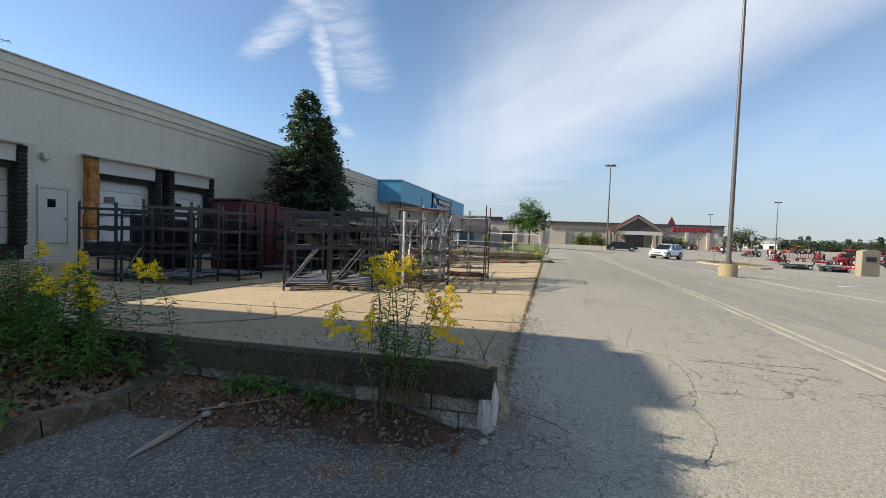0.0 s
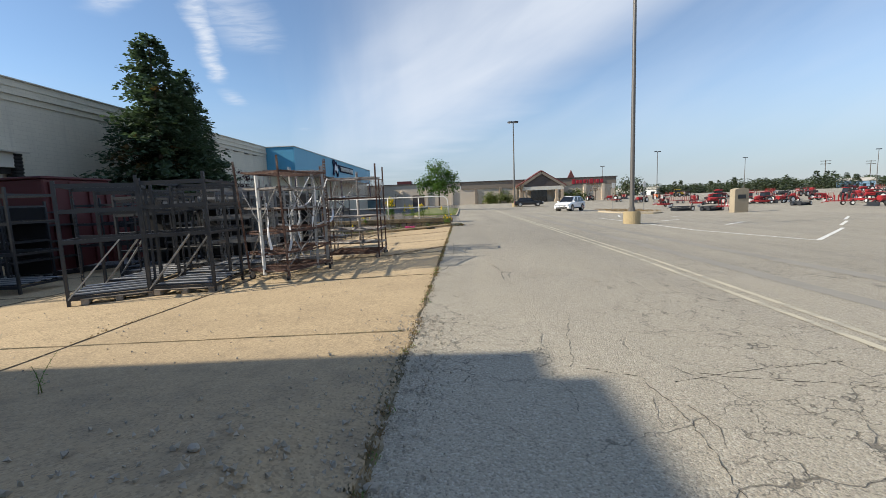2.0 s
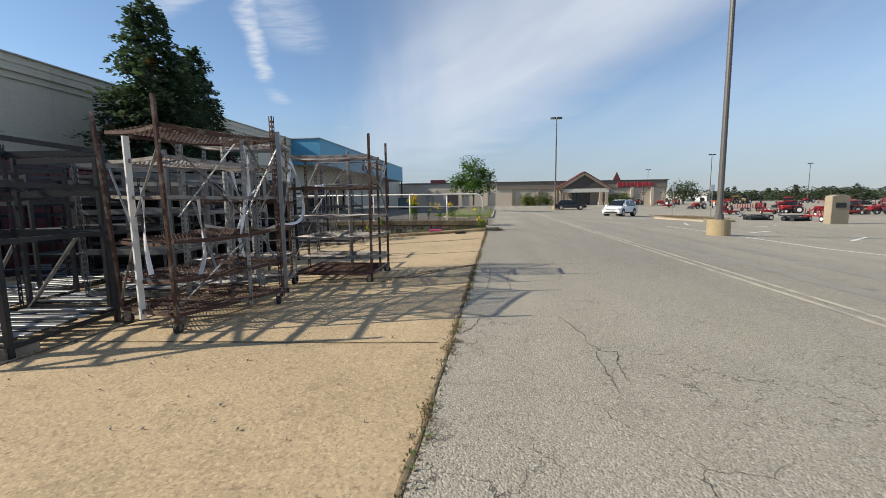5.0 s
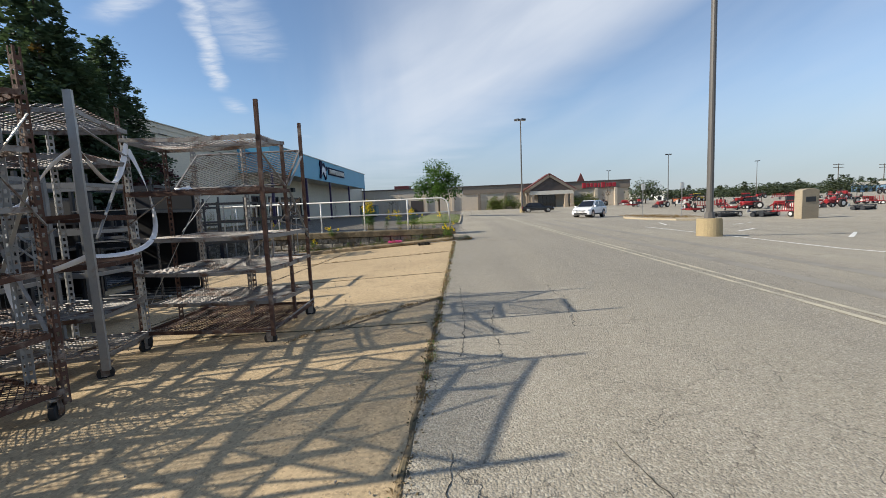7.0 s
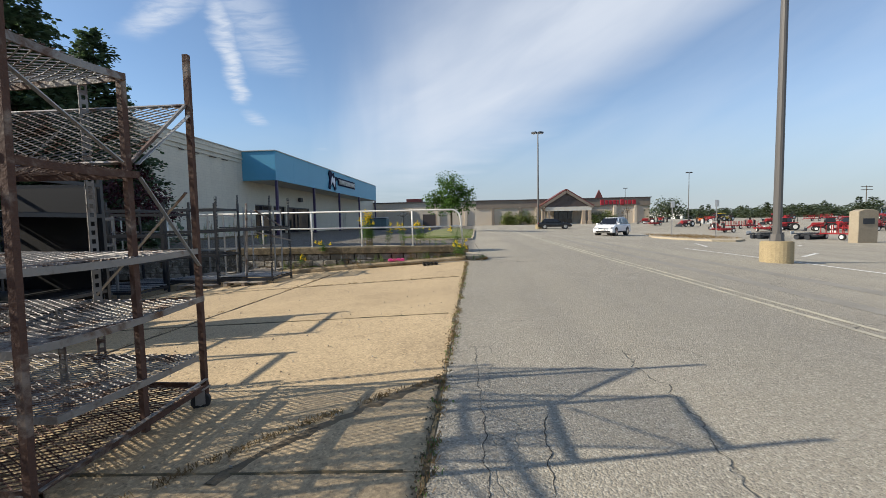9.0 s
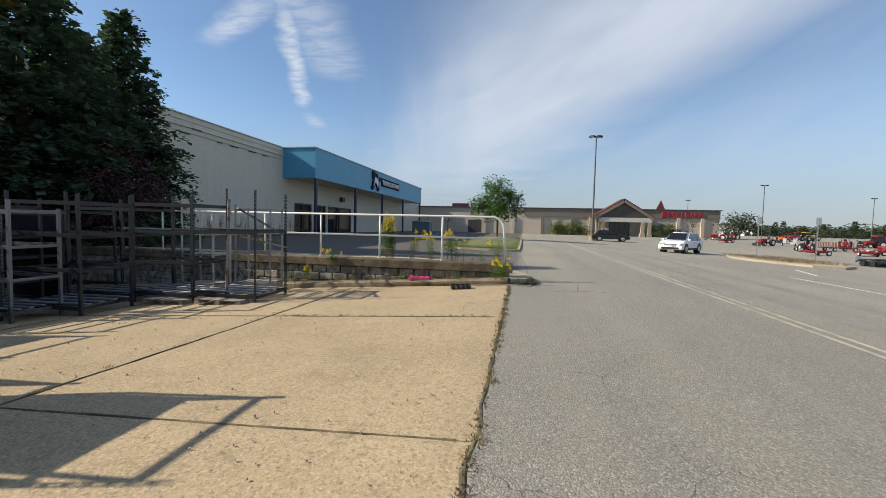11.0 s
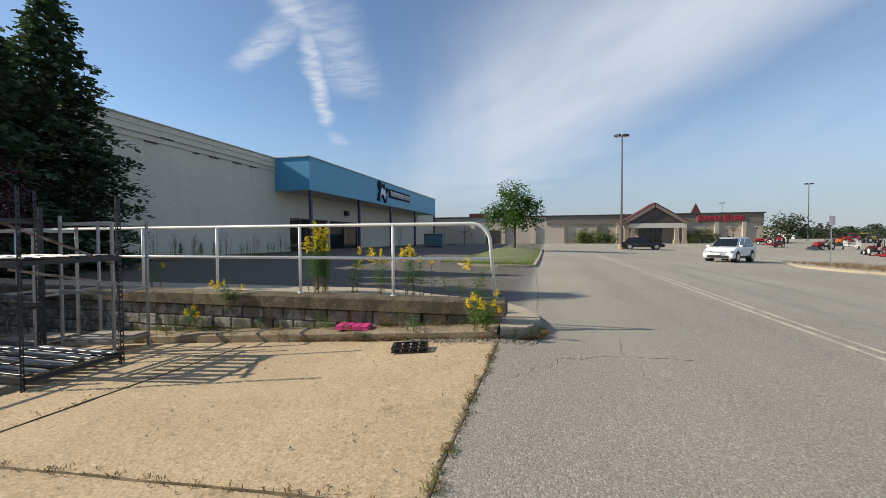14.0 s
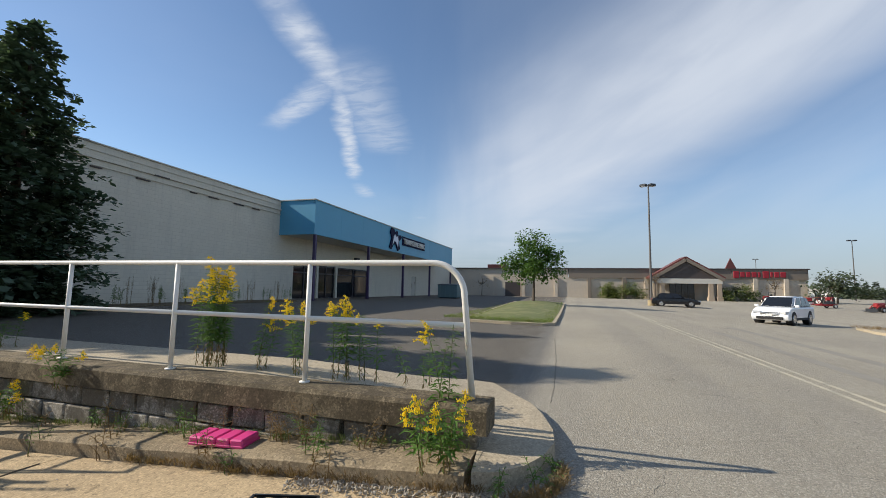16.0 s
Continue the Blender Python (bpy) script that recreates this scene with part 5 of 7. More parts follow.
def on_yard(x, y, rz=0.0, dz=0.0, rx=0.0, ry=0.0):
    return pose(x, y, pad_z(x, y) + dz, rx, ry, rz)


# the cart that stands foremost, its rusty shelves torn and drooping
wire_cart(on_yard(-3.06, 11.33, -18), 0.98, 1.4, [(-0.49, -0.67, 2.32, "bar", -0.13, -0.06), (0.49, -0.69, 2.38, "bar", -0.06, -0.02), (-0.1, -0.69, 2.03, "white", -0.02, 0), (0.49, 0.69, 2.42, "rust_slot", -0.03, 0), (0.46, 0.2, 2.16, "slot", -0.02, 0.02), (-0.49, 0.69, 2.3, "slot", 0, 0), (0.1, 0.69, 2.2, "slot", 0.02, 0), (-0.49, 0.1, 2.1, "slot", 0, 0)],
          ((0.2, -0.7, 0.7, 0.03, 0.0, True), (0.6, -0.67, 0.67, 0.09, 0.08, True), (0.98, -0.66, 0.67, 0.08, 0.05, True), (1.4, -0.69, 0.69, 0.02, 0.0, False), (1.78, -0.69, 0.69, 0.03, 0.0, False), (2.12, -0.69, 0.69, 0.07, 0.03, True)),
          "tall worn silver and rust nursery cart with sagging wire shelves", (M["rust"], M["grey_steel"]), 3,
          braces=(((-0.52, -0.67, 1.75), (-0.15, -0.7, 1.15)), ((-0.05, -0.7, 1.2), (0.47, -0.7, 1.95)), ((0.5, -0.7, 2.0), (0.5, 0.15, 1.2)), ((0.5, -0.6, 1.2), (0.5, 0.1, 2.0)), ((0.5, 0.2, 1.2), (0.5, 0.7, 2.0)), ((0.5, 0.25, 2.05), (0.5, 0.72, 1.3)), ((-0.4, 0.69, 0.5), (0.45, 0.69, 1.6)), ((0.4, 0.69, 0.6), (-0.4, 0.69, 1.7)), ((-0.45, 0.1, 0.4), (0.4, 0.2, 1.3)), ((0.5, -0.65, 0.3), (0.5, 0.15, 0.9)), ((0.4, -0.1, 0.4), (-0.3, 0.1, 1.35)), ((-0.45, -0.7, 0.3), (-0.1, -0.69, 1.0))))
# the grey cart behind it, wound with torn film
wire_cart(on_yard(-3.42, 12.72, 16), 1.3, 0.8, [(-0.64, -0.38, 2.2, "slot", 0, 0), (0.64, -0.4, 2.36, "flat", 0.0, -0.05), (0.64, 0.38, 2.16, "slot", -0.02, 0), (-0.64, 0.38, 2.2, "slot", 0, 0), (0.0, 0.38, 2.2, "slot", 0, 0), (0.25, -0.36, 2.1, "slot", 0, 0), (-0.2, 0.0, 2.0, "flat", 0.05, 0)],
          ((0.2, -0.4, 0.4, 0.02, 0.0, False), (0.55, -0.4, 0.4, 0.04, 0.0, False), (0.98, -0.4, 0.4, 0.03, 0.02, True), (1.38, -0.4, 0.4, 0.03, 0.0, True), (1.88, -0.4, 0.4, 0.05, 0.0, False), (2.2, -0.4, 0.4, 0.05, -0.08, False)),
          "grey steel nursery cart wound with torn plastic film", (M["worn"], M["grey_steel"]), 8,
          braces=(((0.64, -0.3, 1.2), (0.64, 0.3, 1.9)), ((-0.5, -0.38, 0.6), (0.4, -0.38, 1.3)), ((0.4, -0.38, 0.9), (-0.4, -0.38, 1.7)), ((0.64, -0.35, 2.1), (0.64, 0.36, 1.95)), ((-0.5, -0.38, 1.9), (0.2, -0.38, 1.2))))
# the open brown cart nearest the drive
wire_cart(on_yard(-2.29, 13.83, 0), 1.36, 1.18, [(-0.7, -0.52, 2.4, "rust_slot", 0, 0), (0.69, -0.59, 2.4, "bar", 0.0, 0.03), (0.65, 0.06, 2.08, "bar", -0.01, 0), (0.66, 0.57, 2.4, "bar", 0.0, 0), (-0.7, 0.57, 2.2, "slot", 0, 0), (-0.6, -0.05, 2.06, "rust_slot", 0, 0), (-0.05, 0.5, 2.3, "slot", 0, 0), (0.1, 0.1, 0.8, "slot", 0, 0)],
          ((0.15, -0.59, 0.59, 0.01, 0.0, True), (0.4, -0.45, 0.5, 0.02, 0.0, False), (0.76, -0.59, 0.59, 0.05, 0.02, False), (1.1, -0.59, 0.55, 0.03, 0.0, False), (1.57, -0.59, 0.1, 0.03, 0.0, True), (2.07, -0.59, 0.05, 0.04, 0.0, False)),
          "brown wire-deck nursery cart with one tipped mesh shelf", (M["rust"], M["worn"]), 5, panel=(0.32, 1.85, 0.64, 43),
          braces=(((0.67, -0.55, 1.95), (0.67, 0.0, 1.62)), ((0.67, 0.55, 2.0), (0.67, 0.1, 1.62)), ((-0.7, -0.4, 0.4), (-0.2, -0.1, 1.6)), ((0.6, 0.58, 1.5), (-0.2, 0.57, 0.7)), ((0.68, 0.56, 1.0), (0.68, 0.1, 1.55)), ((-0.55, 0.0, 1.15), (-0.1, 0.45, 1.95)), ((-0.7, -0.57, 1.25), (-0.2, -0.57, 1.57)), ((0.69, -0.56, 0.16), (0.69, 0.55, 0.22))))
# a white scrap of plastic on its shelf
bm = B()
bmesh.ops.create_icosphere(bm, subdivisions=2, radius=0.07)
for q in bm.verts:
    q.co = Vector((q.co.x * (1.3 + 0.8 * noise.noise(q.co * 19)), q.co.y * 0.8, q.co.z * (0.35 + 0.5 * noise.noise(q.co * 25))))
solid("plastic_scrap", bm, M["film"], "crumpled white plastic scrap on a cart shelf", "scrap", m=pose(-2.5, 13.45, pad_z(-2.5, 13.45) + 1.6))
# film torn loose on the carts
FILM = (
    ((-2.7, 12.51, 1.8), (-2.76, 12.8, 1.5), (-2.86, 13.1, 1.62), (-2.92, 13.27, 1.95)),
    ((-2.7, 12.5, 1.8), (-2.85, 12.4, 1.68), (-3.05, 12.35, 1.3), (-3.35, 12.3, 1.28)),
    ((-2.92, 13.28, 1.9), (-2.78, 13.36, 1.5), (-2.74, 13.3, 0.85), (-2.69, 12.53, 0.93)),
    ((-2.69, 12.52, 0.95), (-3.0, 12.36, 0.78), (-3.3, 12.3, 0.86), (-3.7, 12.2, 0.92)),
    ((-3.0, 11.2, 1.3), (-3.05, 11.3, 0.8), (-3.0, 11.25, 0.55), (-3.1, 11.2, 0.3)),
    ((-3.2, 10.66, 1.4), (-3.16, 10.62, 1.1), (-3.22, 10.65, 0.8), (-3.16, 10.64, 0.5)),
    ((-2.52, 11.4, 1.9), (-2.5, 11.45, 1.5), (-2.56, 11.4, 1.2), (-2.6, 11.3, 0.7)),
    ((-3.4, 12.42, 1.76), (-3.2, 12.38, 1.1), (-3.35, 12.38, 0.8), (-3.25, 12.4, 0.45)))
for pts in FILM:
    cu = bpy.data.curves.new("film", "CURVE")
    cu.dimensions = "3D"
    sp = cu.splines.new("NURBS")
    sp.points.add(len(pts) - 1)
    for p, c in zip(sp.points, pts):
        p.co, p.tilt = (*c, 1), c[2] * 3
    sp.use_endpoint_u, sp.order_u, sp.resolution_u = True, 3, 8
    cu.extrude, cu.bevel_depth, cu.bevel_resolution = 0.022, 0.002, 0
    tmp = bpy.data.objects.new("tmp", cu)
    scene.collection.objects.link(tmp)
    me = bpy.data.meshes.new_from_object(tmp.evaluated_get(bpy.context.evaluated_depsgraph_get()))
    bpy.data.objects.remove(tmp)
    me.materials.clear()
    me.materials.append(M["film"])
    tagged(new("plastic_film", me), "torn white strip of stretch film hanging on a cart", "plastic film", "film strips")


def steel_rack(label, sx, sy, h, beams, mat, seed, panel=False, deck=True, brace=True, group="steel racks", slot=True, cat="rack", th=0.046, share=0.5):
    """A stacking rack of posts, beams and a slatted base."""
    r = random.Random(seed)
    ob = thing("steel_rack", Matrix(), label, cat, group)
    for x in (-sx / 2, sx / 2):
        for y in (-sy / 2, sy / 2):
            bm = B()
            top = h + r.uniform(-0.12, 0.05)
            if slot and r.random() < share:
                perforated(bm, (x, y, 0), (x + r.uniform(-0.02, 0.02), y, top), th, math.atan2(-y, -x) - math.pi / 4, 0.075)
            else:
                bar(bm, (x, y, 0), (x + r.uniform(-0.02, 0.02), y, top), th)
            part("post", bm, mat, ob)
    for z in beams:
        for y in (-sy / 2, sy / 2):
            bm = B()
            bar(bm, (-sx / 2, y, z + r.uniform(-0.02, 0.02)), (sx / 2, y, z + r.uniform(-0.02, 0.02)), th * 0.8, th * 1.5)
            part("beam", bm, mat, ob)
        for x in (-sx / 2, sx / 2):
            bm = B()
            bar(bm, (x, -sy / 2, z), (x, sy / 2, z), th * 0.6, th)
            part("side_beam", bm, mat, ob)
    if deck:
        n = 8
        for k in range(n):
            y = -sy / 2 + 0.06 + (sy - 0.12) * k / (n - 1)
            bm = B()
            box(bm, (0, y, beams[0] + 0.05), (sx - 0.06, sy / n * 0.62, 0.022), bevel=0.004)
            part("deck_slat", bm, M["grey_steel"] if k % 2 else M["dark_steel"], ob)
    if panel:
        # added sheets: the dark inside of the racks, put into black shapes
        bm = B()
        box(bm, (0, sy / 2 - 0.03, (beams[0] + beams[-1]) / 2), (sx - 0.06, 0.006, beams[-1] - beams[0] - 0.05))
        part("shade_panel", bm, M["shade_sheet"], ob, "black sheet standing in for shade at the back")
        for z in beams[1:-1]:
            bm = B()
            box(bm, (0, 0.05, z + 0.03), (sx - 0.05, sy - 0.12, 0.012))
            part("shade_shelf", bm, M["shade_sheet"], ob)
            # added pale strip: skylight on the dark beams, put into its colour
            bm = B()
            bar(bm, (-sx / 2, -sy / 2 - 0.03, z + 0.045), (sx / 2, -sy / 2 - 0.03, z + 0.045), 0.03, 0.012)
            part("skylit_edge", bm, M["grey_steel"], ob, "pale steel strip for skylight on the shelf edge")
    if brace:
        bm = B()
        bar(bm, (-sx / 2, -sy / 2, beams[0]), (sx / 2 * 0.4, -sy / 2, beams[1]), 0.05, 0.02)
        part("brace", bm, M["grey_steel"], ob, "pale diagonal brace")
    return ob


dark_a = steel_rack("dark steel stacking rack with a slatted base", 1.08, 1.2, 2.12, (0.12, 1.05, 1.55, 1.95), M["dark_steel"], 1)
dark_b = steel_rack("dark steel shelving rack frame", 1.3, 1.1, 2.15, (0.12, 0.6, 1.1, 1.6, 2.0), M["dark_steel"], 2, brace=False, panel=True)
dark_c = steel_rack("dark steel rack with bare beams", 1.45, 1.05, 2.35, (0.18, 0.85, 1.5, 2.08), M["dark_steel"], 3, brace=False)
pale = steel_rack("worn grey steel display rack", 1.2, 0.8, 2.05, (0.2, 0.75, 1.3, 1.9), M["worn_grey"], 4, brace=False)
dark_a.matrix_basis = on_yard(-5.72, 9.9, 33)
dark_b.matrix_basis = on_yard(-11.2, 12.9, 3)
dark_c.matrix_basis = on_yard(-7.17, 22.5, 0)
pale.matrix_basis = on_yard(-5.0, 13.4, 10)
for src, spots in (
    (dark_a, ((-4.45, 10.34, 7), (-6.3, 11.5, 8), (-5.0, 11.9, 4), (-10.8, 10.0, 2), (-7.2, 13.0, -5), (-8.6, 15.6, 2), (-9.0, 19.4, 4))),
    (dark_b, ((-13.0, 11.0, 3), (-6.4, 13.9, 0), (-8.3, 14.4, 3), (-9.9, 16.8, 5), (-5.3, 16.3, 3), (-13.6, 12.6, 4), (-10.4, 21.4, 3), (-12.6, 15.2, -4), (-7.4, 16.4, 0), (-9.0, 18.0, 3))),
    (dark_c, ((-9.35, 11.3, 3), (-9.6, 9.75, 6), (-10.95, 11.5, 2), (-12.2, 9.9, -2), (-8.75, 22.6, 1), (-10.3, 22.5, -2), (-8.2, 21.0, 4), (-9.9, 20.6, 3), (-11.6, 20.0, 0), (-6.4, 15.2, 0), (-10.5, 15.5, 5), (-11.9, 17.6, 0))),
    (pale, ((-4.5, 12.1, 5), (-6.2, 14.6, -3), (-7.6, 15.0, 6), (-5.0, 14.6, 2), (-8.8, 17.2, 0), (-8.6, 20.2, 4), (-10.6, 18.8, -6))),
):
    for x, y, a in spots:
        copy_thing(src, on_yard(x, y, a))
# silver cart against the step
open_rack = steel_rack("open dark slotted-steel rack with few beams", 1.45, 1.05, 2.38, (0.16, 1.45), M["dark_steel"], 13, brace=False, share=1.0)
open_rack.matrix_basis = on_yard(-5.64, 22.42, 0)
for k in range(7):
    bm = B()
    box(bm, (0, -0.44 + 0.147 * k, 1.5), (1.4, 0.075, 0.02), bevel=0.004)
    part("shelf_slat", bm, M["dark_steel"], open_rack)
silver = steel_rack("galvanised roll cart with a wooden deck beside the step", 0.85, 0.62, 2.08, (0.2, 0.95, 1.98), M["grey_steel"], 6, deck=False, brace=False, cat="cart", slot=False, th=0.034)
bm = B()
for k in range(5):
    box(bm, (0, -0.25 + 0.125 * k, 0.235), (0.8, 0.115, 0.02), bevel=0.003)
part("deck", bm, M["wood"], silver, "brown wooden deck")
silver.matrix_basis = on_yard(-6.05, 23.62, 8)
copy_thing(silver, on_yard(-7.5, 23.6, 2))
# loose bits in and under the racks
for x, y, a, z in ((-5.6, 21.8, 2, 0.0), (-6.9, 21.85, -3, 0.0), (-4.35, 9.86, 7, 0.0), (-5.35, 9.55, 33, 0.0)):
    ob = thing("pallet", on_yard(x, y, a, z), "pale broken wooden pallet under a rack", "pallet", "pallets")
    for k in range(3):
        bm = B()
        box(bm, (0, -0.12 + 0.12 * k, 0.095), (1.0, 0.09, 0.018), bevel=0.003)
        part("board", bm, M["wood"], ob)
    for x2 in (-0.45, 0, 0.45):
        bm = B()
        box(bm, (x2, 0, 0.043), (0.1, 0.32, 0.082), bevel=0.004)
        part("block", bm, M["wood"], ob)
for a, b in (((-5.35, 21.93, 1.9), (-4.95, 22.9, 1.35)), ((-5.6, 22.0, 2.1), (-5.75, 22.1, 0.1)), ((-5.4, 22.05, 1.35), (-4.9, 23.0, 1.05))):
    bm = B()
    za, zb = pad_z(a[0], a[1]), pad_z(b[0], b[1])
    bar(bm, (a[0], a[1], a[2] + za), (b[0], b[1], b[2] + zb), 0.05, 0.03)
    solid("loose_beam", bm, M["worn"], "loose steel beam leaning in a rack", "beam", group="loose beams")
# maroon compactor containers in front of the docks
for x, y, a in ((-12.9, 16.2, -6), (-13.6, 18.6, -4)):
    ob = thing("waste_container", on_yard(x, y, a), "faded maroon steel waste container with ribbed sides", "container", "waste containers")
    bm = B()
    box(bm, (0, 0, 1.65), (1.7, 2.2, 2.9), bevel=0.04)
    part("body", bm, M["maroon"], ob)
    for y2 in (-0.9, -0.3, 0.3, 0.9):
        for s in (-1, 1):
            bm = B()
            box(bm, (s * 0.88, y2, 1.65), (0.08, 0.1, 2.7), bevel=0.01)
            part("rib", bm, M["maroon"], ob)
    bm = B()
    box(bm, (0, 0, 3.13), (1.8, 2.3, 0.08), bevel=0.02)
    part("lid", bm, M["maroon"], ob)
    bm = B()
    for s in (-1, 1):
        box(bm, (s * 0.7, 0, 0.1), (0.15, 2.0, 0.2))
    part("skid", bm, M["dark_steel"], ob)

# ---------------------------------------------------------------- trees


def cards(verts, faces, c, out, size, r, droop=0.0):
    """One small leaf or spray of needles: a folded pair of triangles."""
    side = out.cross(Vector((r.uniform(-0.4, 0.4), r.uniform(-0.4, 0.4), 1))).normalized() * size * 0.45
    tip = out * size + Vector((0, 0, -droop * size))
    b = len(verts)
    verts.extend([tuple(c), tuple(c + tip * 0.5 + side), tuple(c + tip), tuple(c + tip * 0.5 - side)])
    faces.append((b, b + 1, b + 2, b + 3))


def conifer(x, y, z, h, radius, seed, label):
    r = random.Random(seed)
    ob = thing("conifer_tree", pose(x, y, z), label, "tree", "conifers")
    bm = B()
    rod(bm, (0, 0, -0.1), (0, 0, h * 0.96), 0.22, 0.02, 8)
    part("trunk", bm, M["bark"], ob)
    green, brown = ([], []), ([], [])
    tiers = int(h / 0.26)
    for k in range(tiers):
        t = k / tiers
        zc = 0.3 + (h - 0.3) * t
        reach = radius * (1 - t) ** 0.7 * (0.86 + 0.14 * math.sin(k * 1.7)) + 0.12
        if t < 0.12:
            reach *= 0.8 + 1.6 * t
        for b in range(int(10 + 16 * (1 - t))):
            a = r.uniform(0, 6.283)
            lump = 1 + 0.25 * noise.noise((math.cos(a) * 1.4, math.sin(a) * 1.4, zc * 0.5 + seed))
            ln = reach * r.uniform(0.72, 1.08) * lump
            d = Vector((math.cos(a), math.sin(a), 0))
            rise = 0.25 * ln
            dead = r.random() < (0.1 if 0.25 < t < 0.75 and math.cos(a - 5.2) > 0.6 else 0.012)
            V, F = brown if dead else green
            n = int(6 + ln * 17)
            for q in range(n):
                s = 0.3 + 0.7 * (q + r.random()) / n
                c = d * ln * s + Vector((0, 0, zc + rise * s - 0.35 * ln * s * s))
                c += Vector((r.gauss(0, 0.1), r.gauss(0, 0.1), r.gauss(0, 0.09)))
                out = (d + Vector((r.gauss(0, 0.55), r.gauss(0, 0.55), r.gauss(0.1, 0.4)))).normalized()
                cards(V, F, c, out, r.uniform(0.13, 0.3), r, 0.15)
    crown = part("crown", raw_mesh("crown", *green, M["needle"]), None, ob)
    if brown[0]:
        part("dry_sprays", raw_mesh("dry_sprays", *brown, M["needle_brown"]), None, crown, "brown dead sprays")
    return ob


conifer(-15.9, 25.4, 0.0, 10.75, 4.3, 1, "tall dark green conifer with some brown sprays")
conifer(-17.4, 30.3, 0.2, 10.3, 3.3, 2, "dark green conifer beside the off-white wall")
conifer(-16.9, 28.0, 0.1, 8.4, 3.2, 3, "shorter dark green conifer between two taller ones")


def leafy(name, x, y, z, h, blobs, leaf, count, size, seed, label, category, trunk=0.14, limbs=7, group=""):
    """A broad-leaved tree or bush: trunk, limbs and a crown of many leaves in uneven clumps."""
    r = random.Random(seed)
    ob = thing(name, pose(x, y, z), label, category, group)
    bm = B()
    fork = min(b[2] for b in blobs)
    if trunk:
        rod(bm, (0, 0, -0.1), (0.05, 0, fork), trunk, trunk * 0.6, 8)
        part("trunk", bm, M["bark"], ob)
        for k in range(limbs):
            cx, cy, cz, rr_ = blobs[k % len(blobs)]
            bm = B()
            mid = Vector((cx * 0.4 + r.uniform(-0.2, 0.2), cy * 0.4 + r.uniform(-0.2, 0.2), (fork + cz) / 2))
            rod(bm, (0.04, 0, fork * r.uniform(0.7, 1.0)), mid, trunk * 0.45, trunk * 0.3, 6)
            rod(bm, mid, (cx, cy, cz + rr_ * 0.5), trunk * 0.3, 0.012, 6)
            part("limb", bm, M["bark"], ob)
    V, F = [], []
    clumps = []
    for cx, cy, cz, rr_ in blobs:
        for _ in range(int(14 * rr_ * rr_) + 6):
            d = Vector((r.gauss(0, 1), r.gauss(0, 1), r.gauss(0, 0.8))).normalized() * rr_ * r.uniform(0.45, 1.05)
            clumps.append((Vector((cx, cy, cz)) + d, d.normalized()))
    per = max(4, count // len(clumps))
    for c, d in clumps:
        for _ in range(per):
            p = c + Vector((r.gauss(0, 1), r.gauss(0, 1), r.gauss(0, 0.7))) * size * 1.5
            out = (d * 0.6 + Vector((r.gauss(0, 0.7), r.gauss(0, 0.7), r.gauss(-0.15, 0.5)))).normalized()
            cards(V, F, p, out, size * r.uniform(0.6, 1.3), r, 0.3)
    part("crown", raw_mesh("crown", V, F, leaf), None, ob)
    return ob


leafy("street_tree", -2.5, 60.5, 0.1, 7, [(-1.3, 0, 3.4, 1.5), (1.3, 0.2, 3.6, 1.5), (0, 0.5, 4.4, 1.7), (0.4, -0.5, 5.4, 1.3), (-0.5, 0.1, 5.9, 1.1), (1.6, 0, 4.6, 1.0), (-2.0, 0, 4.0, 0.8), (0, -0.9, 3.2, 1.2)], M["maple"], 7000, 0.2, 11, "young broad-leaved tree on the grass island", "tree")
leafy("purple_bush", -11.5, 24.9, 0.2, 3, [(0, 0, 1.4, 1.2), (1.0, 0.2, 1.9, 0.9), (-0.9, 0, 1.8, 0.9), (0.2, 0, 2.5, 0.8)], M["purple_leaf"], 3500, 0.09, 12, "dark purple-leaved shrub behind the racks", "bush", 0.05, 5)

